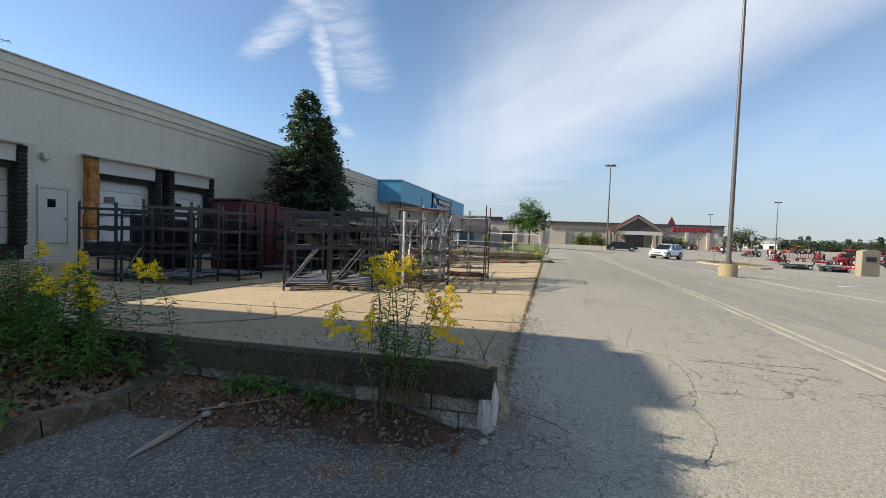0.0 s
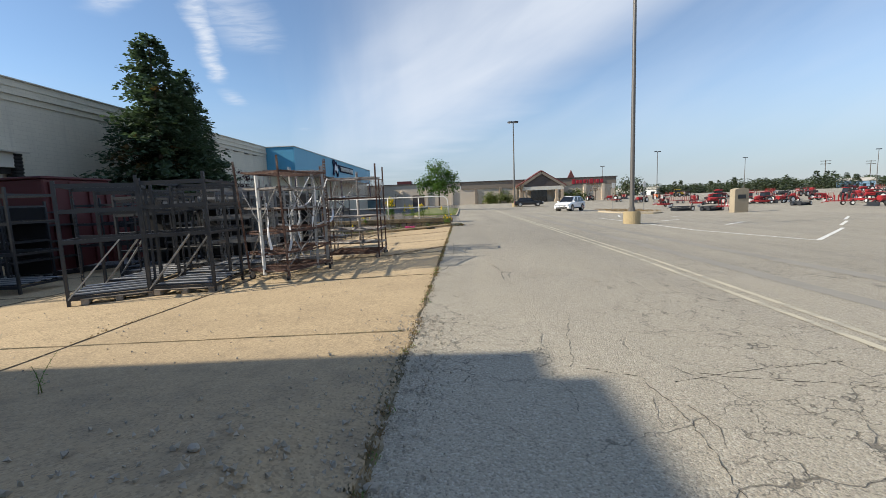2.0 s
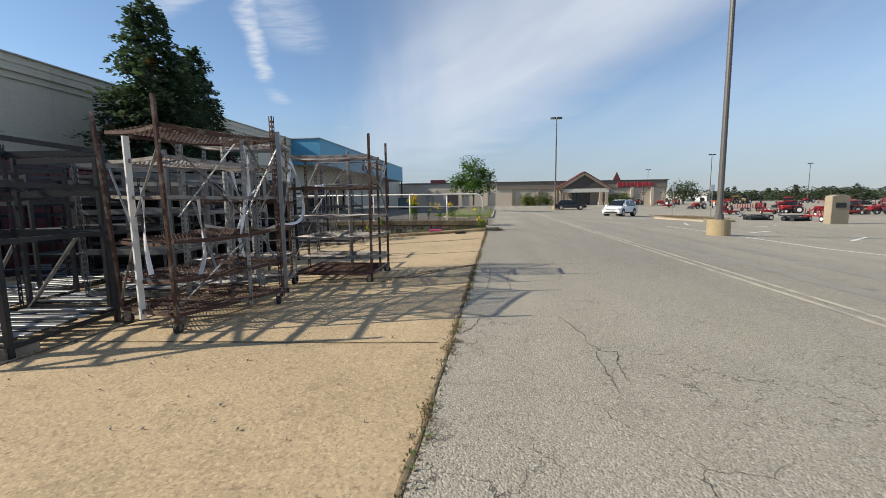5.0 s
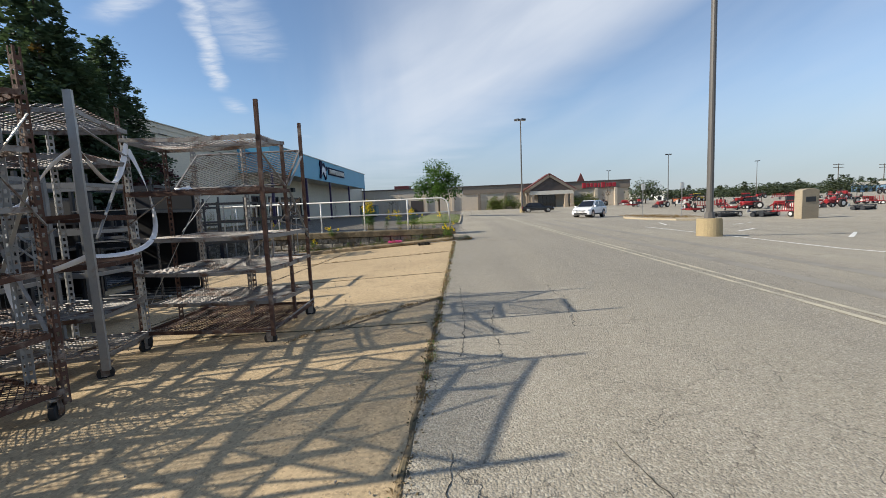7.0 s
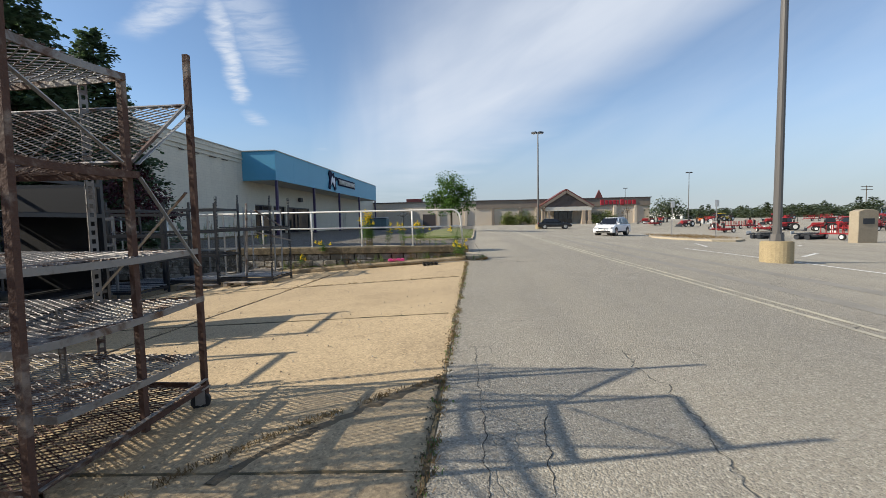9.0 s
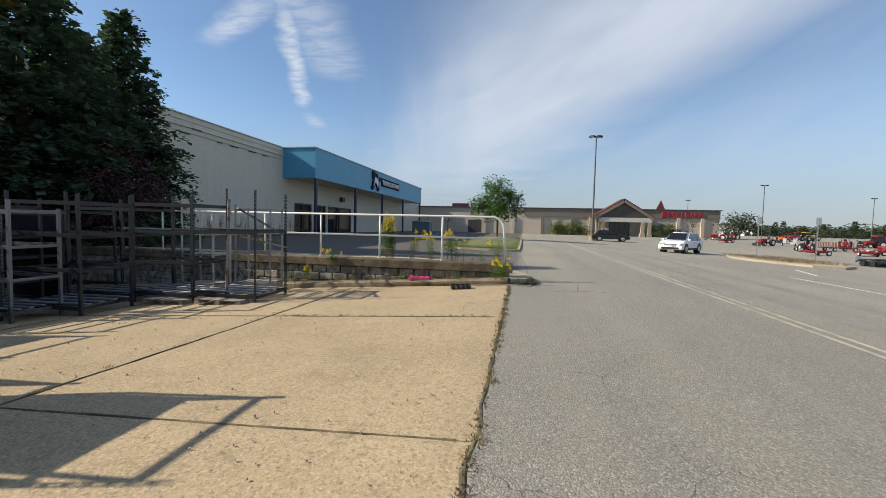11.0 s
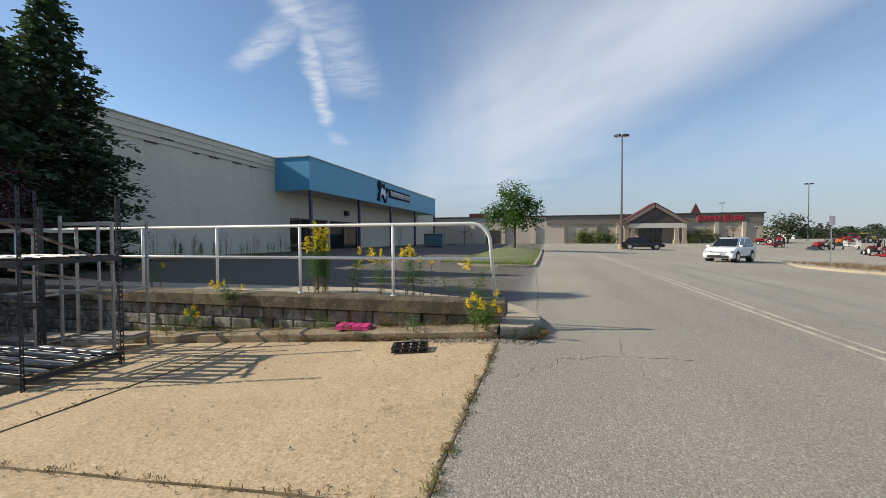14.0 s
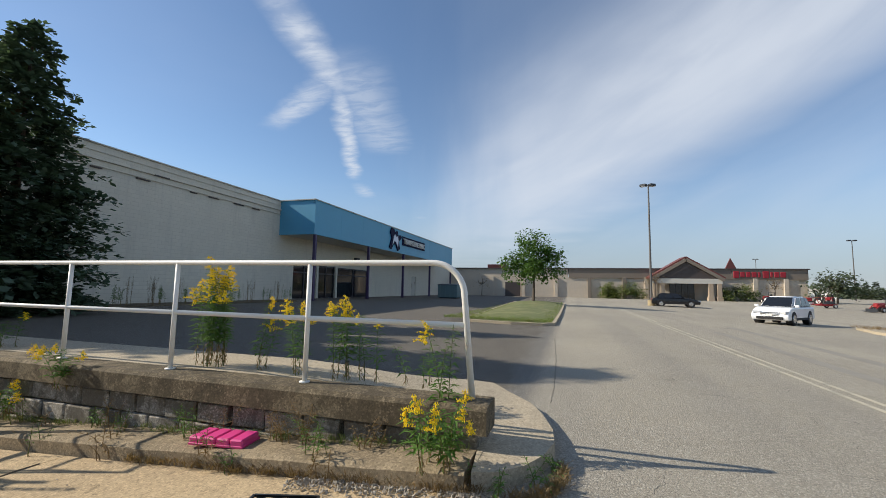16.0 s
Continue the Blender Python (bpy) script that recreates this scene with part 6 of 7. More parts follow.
# ---------------------------------------------------------------- lamps


def light_pole(x, y, h, r0, heads, base=None, label="tall brown steel parking lot light pole", detail=12):
    z = land_z(x, y)
    ob = thing("street_lamp", pose(x, y, z), label, "street lamp", "lot lamps")
    foot = 0.0
    if base:
        rad, foot = base
        bm = B()
        made = bmesh.ops.create_cone(bm, cap_ends=True, segments=28, radius1=rad, radius2=rad * 0.98, depth=foot + 0.1)["verts"]
        bmesh.ops.translate(bm, verts=made, vec=(0, 0, (foot - 0.1) / 2))
        bmesh.ops.bevel(bm, geom=[e for e in bm.edges if e.calc_length() < 0.5 and abs(e.verts[0].co.z - foot) < 1e-3 and abs(e.verts[1].co.z - foot) < 1e-3], offset=0.03, segments=2, affect="EDGES")
        part("base", bm, M["lamp_base"], ob, "yellowed round concrete base")
        bm = B()
        rod(bm, (0, 0, foot), (0, 0, foot + 0.22), r0 * 1.6, r0 * 1.35, 8)
        part("collar", bm, M["pole"], ob)
    bm = B()
    rod(bm, (0, 0, foot), (0, 0, h), r0, r0 * 0.6, detail)
    part("pole", bm, M["pole"], ob, smooth=False)
    for a in heads:
        d = Vector((math.cos(radians(a)), math.sin(radians(a)), 0))
        bm = B()
        rod(bm, (0, 0, h - 0.1), d * 0.35 + Vector((0, 0, h)), 0.04, 0.04, 6)
        part("arm", bm, M["pole"], ob)
        bm = B()
        box(bm, d * 0.55 + Vector((0, 0, h + 0.02)), (0.75, 0.5, 0.28), Matrix.Rotation(radians(a), 3, "Z"), bevel=0.05)
        hd = part("lamp_head", bm, M["dark_steel"], ob)
        bm = B()
        box(bm, d * 0.55 + Vector((0, 0, h - 0.13)), (0.6, 0.38, 0.03), Matrix.Rotation(radians(a), 3, "Z"))
        part("lens", bm, M["lens"], hd)
    return ob


light_pole(9.53, 25.2, 15.6, 0.12, (0, 180), (0.43, 0.66))
light_pole(9.4, 72.4, 13.7, 0.13, (35, 145), (0.4, 0.6), "slim parking lot light pole with two lamp heads")
for x, y, h in ((64, 141, 14.1), (119, 183, 14.1), (66, 199, 14.0), (150, 160, 13.5)):
    light_pole(x, y, h, 0.14, (0, 180), None, "distant parking lot light pole with twin lamp heads", 8)
for x, y in ((178, 215), (215, 232)):
    ob = thing("utility_pole", pose(x, y, -0.5), "distant wooden utility pole with cross-arms", "utility pole", "utility poles")
    bm = B()
    rod(bm, (0, 0, 0), (0, 0, 14.5), 0.2, 0.13, 8)
    part("pole", bm, M["bark"], ob)
    for z in (14, 12.6):
        bm = B()
        box(bm, (0, 0, z), (5.0, 0.2, 0.25))
        part("cross_arm", bm, M["bark"], ob)

# ---------------------------------------------------------------- far store across the lot
FY = 95.0
bm = B()
box(bm, (6.6, FY + 10, 1.9), (55.0, 20, 3.6))
box(bm, (-10.2, FY + 10, 4.4), (21.4, 20, 1.4))
solid("wall_north", bm, M["far_wall"], "long tan block wall of a store across the lot", "wall", "structure")
bm = B()
box(bm, (17.4, FY + 10, 4.4), (33.6, 20.2, 1.5))
box(bm, (17.4, FY - 0.13, 3.68), (33.6, 0.1, 0.08))
solid("wall_band", bm, M["far_band"], "brown upper wall band of the store", "wall", "structure")
bm = B()
box(bm, (6.6, FY + 10, 5.2), (55.6, 20.6, 0.16))
solid("roof_north", bm, M["dark_coping"], "dark roof edge of the store", "roof", "structure")
for x in (-18, -12.5, -7.0, -1.5, 3.9, 9.3, 12.6, 27.5, 31.4):
    bm = B()
    box(bm, (x, FY - 0.14, 1.9), (0.55, 0.3, 3.7), bevel=0.02)
    solid("wall_pilaster", bm, M["far_band"] if 3 < x < 10 else M["far_wall"], "shallow pilaster on the store wall", "pilaster", "structure")
bm = B()
box(bm, (-8.9, FY - 0.02, 1.45), (2.6, 0.1, 2.6))
solid("door_3", bm, M["dark_coping"], "dark roller door in the store wall", "door", "structure")
bm = B()
box(bm, (-12.3, FY + 4, 5.6), (3.2, 3, 0.9), bevel=0.05)
solid("roof_unit", bm, M["maroon"], "brown-red air unit on the store roof", "air unit")
porch = thing("entrance_porch", pose(17.6, FY - 2.6, 0.25), "gabled store entrance porch with a red-brown roof", "porch")
for s in (-1, 1):
    bm = B()
    a = math.atan2(3.1, 5.0)
    box(bm, (s * 2.55, 1.2, 4.98), (6.0, 3.6, 0.3), Matrix.Rotation(s * a, 3, "Y"))
    part("roof", bm, M["brown_red"], porch)
    bm = B()
    box(bm, (s * 2.5, -0.72, 4.65), (5.8, 0.18, 0.45), Matrix.Rotation(s * a, 3, "Y"))
    part("barge_board", bm, M["far_band"], porch)
bm = B()
prism(bm, [(-4.6, 0), (4.6, 0), (0, 2.9)], 0, 0.2, Matrix.Translation((0, -0.2, 3.15)) @ Matrix.Rotation(radians(90), 4, "X"))
part("gable", bm, M["dark_coping"], porch)
bm = B()
box(bm, (0, -0.35, 2.95), (9.4, 0.5, 0.75))
part("lintel", bm, M["soffit"], porch)
for x in (-4.3, -3.3, 3.2, 4.3):
    bm = B()
    box(bm, (x, -0.35, 1.25), (0.6, 0.6, 2.7), bevel=0.02)
    box(bm, (x, -0.35, 0.3), (0.85, 0.85, 0.7), bevel=0.03)
    part("column", bm, M["stone_column"], porch)
bm = B()
box(bm, (0, 2.5, 1.3), (3.4, 0.2, 2.5))
dd = part("door", bm, M["glass"], porch, "dark glazed entrance doors")
bm = B()
for x in (-1.7, -0.85, 0, 0.85, 1.7):
    box(bm, (x, 2.38, 1.3), (0.08, 0.06, 2.5))
part("door_frame", bm, M["alu"], dd)
bm = B()
prism(bm, [(-0.9, 0), (0.9, 0), (0, 2.0)], 0, 0.4, Matrix.Translation((25.0, FY + 2.0, 5.0)) @ Matrix.Rotation(radians(90), 4, "X"))
solid("roof_gable", bm, M["brown_red"], "small red roof gable rising over the store", "roof", "structure")
# the store's lettering, as plain red bars
ob = thing("sign", pose(28.1, FY - 0.2, 4.35), "red store sign letters on the brown band", "sign")
x = -3.4
for w in (0.75, 0.6, 0.6, 0.65, 0.35, 0.0, 0.8, 0.35, 0.65, 0.7):
    if w:
        bm = B()
        box(bm, (x + w / 2, 0, 0), (w, 0.16, 1.05 if w > 0.7 else 0.8), bevel=0.06)
        part("letter_bar", bm, M["red_sign"], ob)
    x += w + 0.14
bm = B()
box(bm, (0, 0.08, 0), (7.2, 0.1, 1.35))
part("backing", bm, M["far_band"], ob)
for x, y, w, sd in ((9.6, 92.6, 3.2, 21), (24.6, 92.8, 3.4, 22), (6.8, 93.4, 1.1, 23)):
    leafy("bush", x, y, 0.28, 2.4, [(-w * 0.5, 0, 0.9, 1.0), (w * 0.5, 0, 0.9, 1.0), (-w * 0.2, 0, 1.4, 1.1), (w * 0.22, 0, 1.4, 1.15)], M["bush"], 2600, 0.2, sd, "rounded olive-green bush in front of the store", "bush", 0.04, 3, "store bushes")
for x, y, hh, sd in ((13.2, 91.5, 5.0, 31), (29.0, 92.5, 4.0, 32), (-13.0, 88, 3.4, 33)):
    leafy("bare_tree", x, y, 0.28, hh, [(-0.7, 0, hh * 0.6, 0.9), (0.7, 0, hh * 0.62, 0.9), (0, 0, hh * 0.8, 0.9)], M["dry"], 260, 0.12, sd, "small half-bare tree near the store wall", "tree", 0.07, 10, "bare trees")

# grass island by the drive
ISL = [(-3.2, 37.6), (-1.5, 37.35), (-0.3, 37.5), (0.12, 38.1), (0.2, 45), (0.22, 55), (0.22, 65.5), (-0.3, 66.4), (-2.5, 66.6), (-4.4, 66.0), (-4.8, 64.5), (-4.5, 56), (-3.9, 46), (-3.6, 38.4)]
bm = B()
lo = [bm.verts.new((x, y, land_z(x, y) - 0.1)) for x, y in ISL]
hi = [bm.verts.new((x, y, land_z(x, y) + 0.1)) for x, y in ISL]
cx, cy = -2.0, 52.0
inner = [(x + (cx - x) * 0.06, y + (cy - y) * 0.012) for x, y in ISL]
inn = [bm.verts.new((x, y, land_z(x, y) + 0.1)) for x, y in inner]
for k in range(len(ISL)):
    j = (k + 1) % len(ISL)
    bm.faces.new((lo[k], lo[j], hi[j], hi[k]))
    bm.faces.new((hi[k], hi[j], inn[j], inn[k]))
solid("kerb_island", bm, M["walk"], "pale concrete kerb round the grass island", "kerb", "structure")
bm = B()
ring = [bm.verts.new((x, y, land_z(x, y) + 0.105)) for x, y in inner]
mid = [bm.verts.new((x + (cx - x) * 0.6, y + (cy - y) * 0.25, land_z(x, y) + 0.3)) for x, y in inner]
for k in range(len(ring)):
    j = (k + 1) % len(ring)
    bm.faces.new((ring[k], ring[j], mid[j], mid[k]))
bm.faces.new(mid)
solid("lawn", bm, M["lawn_soil"], "short mown grass on the island", "lawn", "structure", smooth=True)
# strip of bed along the long wall
bm = B()
box(bm, (-18.9, 35.5, 0.2), (2.4, 22, 0.24), bevel=0.04)
solid("kerb_bed", bm, M["old_concrete"], "raised bed edge along the off-white wall", "kerb", "structure")

# teal bin and dark shrubs beyond the canopy
ob = thing("dumpster", pose(-13.2, 69.5, land_z(-13.2, 69.5)), "faded teal steel dumpster in the lot", "dumpster")
bm = B()
box(bm, (0, 0, 0.85), (2.4, 1.7, 1.5), bevel=0.05)
part("body", bm, M["teal"], ob)
for x in (-0.9, -0.3, 0.3, 0.9):
    bm = B()
    box(bm, (x, -0.88, 0.85), (0.1, 0.08, 1.4))
    part("rib", bm, M["teal"], ob)
bm = B()
box(bm, (0, 0, 1.66), (2.45, 1.8, 0.08), Matrix.Rotation(radians(4), 3, "X"), bevel=0.02)
part("lid", bm, M["dark_steel"], ob)
bm = B()
box(bm, (0, 0, 0.05), (2.1, 1.4, 0.12))
part("skid", bm, M["dark_steel"], ob)

# ---------------------------------------------------------------- vehicles and lot furniture


def frustum(bm, low, high, z0, z1):
    a = [bm.verts.new((x, y, z0)) for x, y in low]
    b = [bm.verts.new((x, y, z1)) for x, y in high]
    bm.faces.new(a[::-1]), bm.faces.new(b)
    for k in range(4):
        bm.faces.new((a[k], a[(k + 1) % 4], b[(k + 1) % 4], b[k]))


def quad_panel(bm, corners, t=0.012):
    """A thin glass pane over four corners, with its thickness outwards."""
    p = [Vector(c) for c in corners]
    n = (p[1] - p[0]).cross(p[2] - p[0]).normalized() * t
    lo, hi = [bm.verts.new(v_) for v_ in p], [bm.verts.new(v_ + n) for v_ in p]
    bm.faces.new(lo[::-1]), bm.faces.new(hi)
    for k in range(4):
        bm.faces.new((lo[k], lo[(k + 1) % 4], hi[(k + 1) % 4], hi[k]))


def car(m, paint, label, length, width, belt, roof, hood, ws, rs, wheel, rear_hi, group="parked cars"):
    """ws, rs: x of the windscreen's foot and of the rear glass's foot; the front looks along +x."""
    ob = thing("parked_car", m, label, "car", group)
    L, W = length / 2, width / 2
    bm = B()
    side = [(-L, 0.36), (-L + 0.02, 0.75), (-L + 0.08, rear_hi), (rs, belt), (ws, belt), (ws + 0.35, hood + 0.02), (L - 0.35, hood - 0.1), (L - 0.04, hood - 0.3), (L, 0.5), (L - 0.08, 0.28), (-L + 0.1, 0.28)]
    left = [bm.verts.new((x, -W, z)) for x, z in side]
    right = [bm.verts.new((x, W, z)) for x, z in side]
    bm.faces.new(left), bm.faces.new(right[::-1])
    for k in range(len(side)):
        j = (k + 1) % len(side)
        bm.faces.new((left[k], left[j], right[j], right[k]))
    bmesh.ops.recalc_face_normals(bm, faces=bm.faces)
    bmesh.ops.bevel(bm, geom=bm.edges[:], offset=0.1, segments=4, affect="EDGES", profile=0.55)
    body = part("body", bm, paint, ob, smooth=True)
    fx, bx = ws - (roof - belt) * 1.45, rs + (roof - belt) * 0.7
    low = [(rs - 0.02, -W + 0.06), (ws + 0.02, -W + 0.06), (ws + 0.02, W - 0.06), (rs - 0.02, W - 0.06)]
    high = [(bx, -W + 0.24), (fx, -W + 0.24), (fx, W - 0.24), (bx, W - 0.24)]
    bm = B()
    frustum(bm, low, high, belt - 0.03, roof)
    bmesh.ops.bevel(bm, geom=bm.edges[:], offset=0.1, segments=4, affect="EDGES")
    part("cabin", bm, paint, ob, smooth=True)

    def on(t, u, s):
        """A point on the cabin's side s, t up and u along."""
        a = Vector((rs + (ws - rs) * u, s * (W - 0.06), belt - 0.03))
        b = Vector((bx + (fx - bx) * u, s * (W - 0.24), roof))
        return a.lerp(b, t)

    for s in (-1, 1):
        for u0, u1 in ((0.06, 0.28), (0.31, 0.58), (0.61, 0.93)):
            bm = B()
            c = [on(0.12, u0, s), on(0.12, u1, s), on(0.86, u1 - 0.02, s), on(0.86, u0 + 0.03, s)]
            quad_panel(bm, c if s < 0 else c[::-1])
            part("side_window", bm, M["glass"], ob)
    bm = B()
    quad_panel(bm, [on(0.1, 1.0, -1) + Vector((0.01, 0.1, 0)), on(0.1, 1.0, 1) + Vector((0.01, -0.1, 0)), on(0.9, 1.0, 1) + Vector((0.01, -0.08, 0)), on(0.9, 1.0, -1) + Vector((0.01, 0.08, 0))])
    part("windscreen", bm, M["glass"], ob)
    bm = B()
    quad_panel(bm, [on(0.3, 0, 1) + Vector((-0.01, -0.1, 0)), on(0.3, 0, -1) + Vector((-0.01, 0.1, 0)), on(0.88, 0, -1) + Vector((-0.01, 0.08, 0)), on(0.88, 0, 1) + Vector((-0.01, -0.08, 0))])
    part("rear_window", bm, M["glass"], ob)
    for x in (-L * 0.6, L * 0.62):
        for s in (-1, 1):
            bm = B()
            rod(bm, (x, s * (W - 0.22), wheel), (x, s * (W + 0.015), wheel), wheel, n=22)
            wh = part("wheel", bm, M["rubber"], ob)
            bm = B()
            rod(bm, (x, s * (W + 0.012), wheel), (x, s * (W + 0.03), wheel), wheel * 0.66, wheel * 0.6, n=16)
            for a in range(5):
                q = a * 1.2566
                box(bm, (x + 0.4 * wheel * math.cos(q), s * (W + 0.03), wheel + 0.4 * wheel * math.sin(q)), (wheel * 0.5, 0.02, 0.05), Matrix.Rotation(-q, 3, "Y"))
            part("rim", bm, M["chrome"], wh)
            bm = B()
            rod(bm, (x, s * (W - 0.3), wheel + 0.02), (x, s * (W + 0.004), wheel + 0.02), wheel * 1.15, n=22)
            part("wheel_arch", bm, M["rubber"], body)
    for s in (-1, 1):
        bm = B()
        box(bm, (L - 0.16, s * (W - 0.26), hood - 0.25), (0.3, 0.4, 0.16), Matrix.Rotation(s * -0.35, 3, "Z"), bevel=0.03)
        part("headlight", bm, M["lens"], ob)
        bm = B()
        box(bm, (-L + 0.1, s * (W - 0.18), rear_hi - 0.12), (0.18, 0.3, 0.2), bevel=0.03)
        part("tail_light", bm, M["red_lens"], ob)
        bm = B()
        box(bm, (ws - 0.15, s * (W + 0.08), belt + 0.06), (0.14, 0.2, 0.15), bevel=0.03)
        part("mirror", bm, paint, ob)
        bm = B()
        box(bm, (0, s * (W + 0.004), 0.36), (length * 0.5, 0.02, 0.14))
        part("sill_trim", bm, M["rubber"], ob)
    bm = B()
    for k in range(3):
        box(bm, (L - 0.03, 0, hood - 0.42 + 0.08 * k), (0.06, width * 0.52, 0.035), bevel=0.008)
    part("grille", bm, M["chrome"], ob)
    bm = B()
    box(bm, (L - 0.005, 0, 0.42), (0.05, width * 0.7, 0.16), bevel=0.02)
    part("bumper", bm, M["rubber"], ob)
    bm = B()
    box(bm, (L + 0.02, 0, 0.58), (0.01, 0.32, 0.12))
    part("number_plate", bm, M["white"], ob)
    return ob


sx_, sy_ = 13.2, 51.9
car(pose(sx_, sy_, land_z(sx_, sy_), 0, 0, -129), M["car_white"], "white sport utility car on the asphalt lane", 4.5, 1.84, 1.04, 1.68, 0.99, 1.22, -2.1, 0.37, 1.04)
car(pose(11.7, 72.5, land_z(11.7, 72.5), 0, 0, -4), M["car_black"], "black sedan parked by the store", 4.7, 1.82, 0.9, 1.45, 0.88, 1.0, -1.85, 0.33, 0.92)

# low concrete hut with a dark plate
ob = thing("stone_marker", pose(23.75, 38.7, land_z(23.75, 38.7), 0, 0, 6), "tan concrete block marker with a dark plate", "marker")
bm = B()
prism(bm, [(-0.62, -0.02), (0.62, -0.02), (0.62, 1.9), (0.25, 2.02), (-0.25, 2.02), (-0.62, 1.9)], -0.3, 0.3, Matrix.Rotation(radians(90), 4, "X"))
bmesh.ops.bevel(bm, geom=bm.edges[:], offset=0.025, segments=1, affect="EDGES")
part("body", bm, M["tan_box"], ob)
bm = B()
box(bm, (0, -0.31, 1.3), (0.7, 0.03, 0.34), bevel=0.005)
part("plate", bm, M["dark_steel"], ob)

# kerbed island with two sign posts and dry grass
bm = B()
outline = [(14.7, 46.6), (14.9, 44.2), (16.4, 41.3), (17.8, 41.0), (19.2, 42.3), (20.2, 45), (19.6, 49.5), (18.2, 51.5), (16.0, 50.5)]
lo = [bm.verts.new((x, y, land_z(x, y) - 0.1)) for x, y in outline]
hi = [bm.verts.new((x, y, land_z(x, y) + 0.13)) for x, y in outline]
bm.faces.new(hi)
for k in range(len(outline)):
    j = (k + 1) % len(outline)
    bm.faces.new((lo[k], lo[j], hi[j], hi[k]))
solid("kerb_median", bm, M["walk"], "sandy kerbed median island", "kerb", "structure")
for x, y in ((16.3, 46.8), (18.4, 44.4)):
    ob = thing("sign_post", pose(x, y, land_z(x, y) + 0.13, 0, 0, 8), "thin steel post with a pale traffic plate", "sign", "lot signs")
    bm = B()
    perforated(bm, (0, 0, 0), (0, 0, 2.9), 0.055, 0, 0.09)
    part("post", bm, M["grey_steel"], ob)
    bm = B()
    box(bm, (0, -0.04, 2.62), (0.34, 0.012, 0.5), bevel=0.003)
    part("plate", bm, M["white"], ob)

# ---- machines for sale


def wheel_part(ob, x, y, r, w, rim):
    bm = B()
    rod(bm, (x, y - w / 2, r), (x, y + w / 2, r), r, n=18)
    bmesh.ops.bevel(bm, geom=bm.edges[:], offset=0.03, segments=1, affect="EDGES")
    wh = part("wheel", bm, M["rubber"], ob)
    bm = B()
    rod(bm, (x, y - w / 2 - 0.02, r), (x, y + w / 2 + 0.02, r), r * 0.55, n=14)
    part("rim", bm, rim, wh)


def tractor(paint, label, cab):
    ob = thing("farm_tractor", Matrix(), label, "tractor", "machines")
    bm = B()
    box(bm, (1.0, 0, 1.15), (1.7, 0.75, 0.75), bevel=0.12)
    part("hood", bm, paint, ob)
    bm = B()
    box(bm, (0.3, 0, 0.7), (2.9, 0.45, 0.35), bevel=0.04)
    part("chassis", bm, M["dark_steel"], ob)
    for s in (-1, 1):
        wheel_part(ob, -0.75, s * 0.85, 0.72, 0.42, M["white"])
        wheel_part(ob, 1.35, s * 0.75, 0.42, 0.28, M["white"])
        bm = B()
        box(bm, (-0.7, s * 0.75, 1.52), (1.2, 0.35, 0.1), bevel=0.03)
        part("fender", bm, paint, ob)
    if cab:
        bm = B()
        frustum(bm, [(-1.3, -0.62), (0.1, -0.62), (0.1, 0.62), (-1.3, 0.62)], [(-1.2, -0.58), (0.0, -0.58), (0.0, 0.58), (-1.2, 0.58)], 1.3, 2.35)
        part("cab_glass", bm, M["glass"], ob)
        bm = B()
        box(bm, (-0.6, 0, 2.42), (1.6, 1.4, 0.16), bevel=0.05)
        part("cab_roof", bm, paint, ob)
    else:
        bm = B()
        for s in (-1, 1):
            bar(bm, (-1.2, s * 0.55, 1.2), (-1.25, s * 0.55, 2.4), 0.07)
        bar(bm, (-1.25, -0.55, 2.4), (-1.25, 0.55, 2.4), 0.07)
        part("roll_bar", bm, M["dark_steel"], ob)
        bm = B()
        box(bm, (-0.7, 0, 1.4), (0.5, 0.5, 0.12), bevel=0.03)
        box(bm, (-0.95, 0, 1.7), (0.1, 0.5, 0.5), bevel=0.03)
        part("seat", bm, M["rubber"], ob)
    for s in (-1, 1):
        bm = B()
        bar(bm, (0.1, s * 0.5, 1.5), (1.7, s * 0.5, 1.15), 0.1)
        bar(bm, (1.7, s * 0.5, 1.15), (2.5, s * 0.5, 0.45), 0.1)
        part("loader_arm", bm, paint, ob)
    bm = B()
    box(bm, (2.65, 0, 0.35), (0.1, 1.7, 0.55))
    box(bm, (2.9, 0, 0.11), (0.5, 1.7, 0.08))
    part("bucket", bm, M["dark_steel"], ob)
    return ob


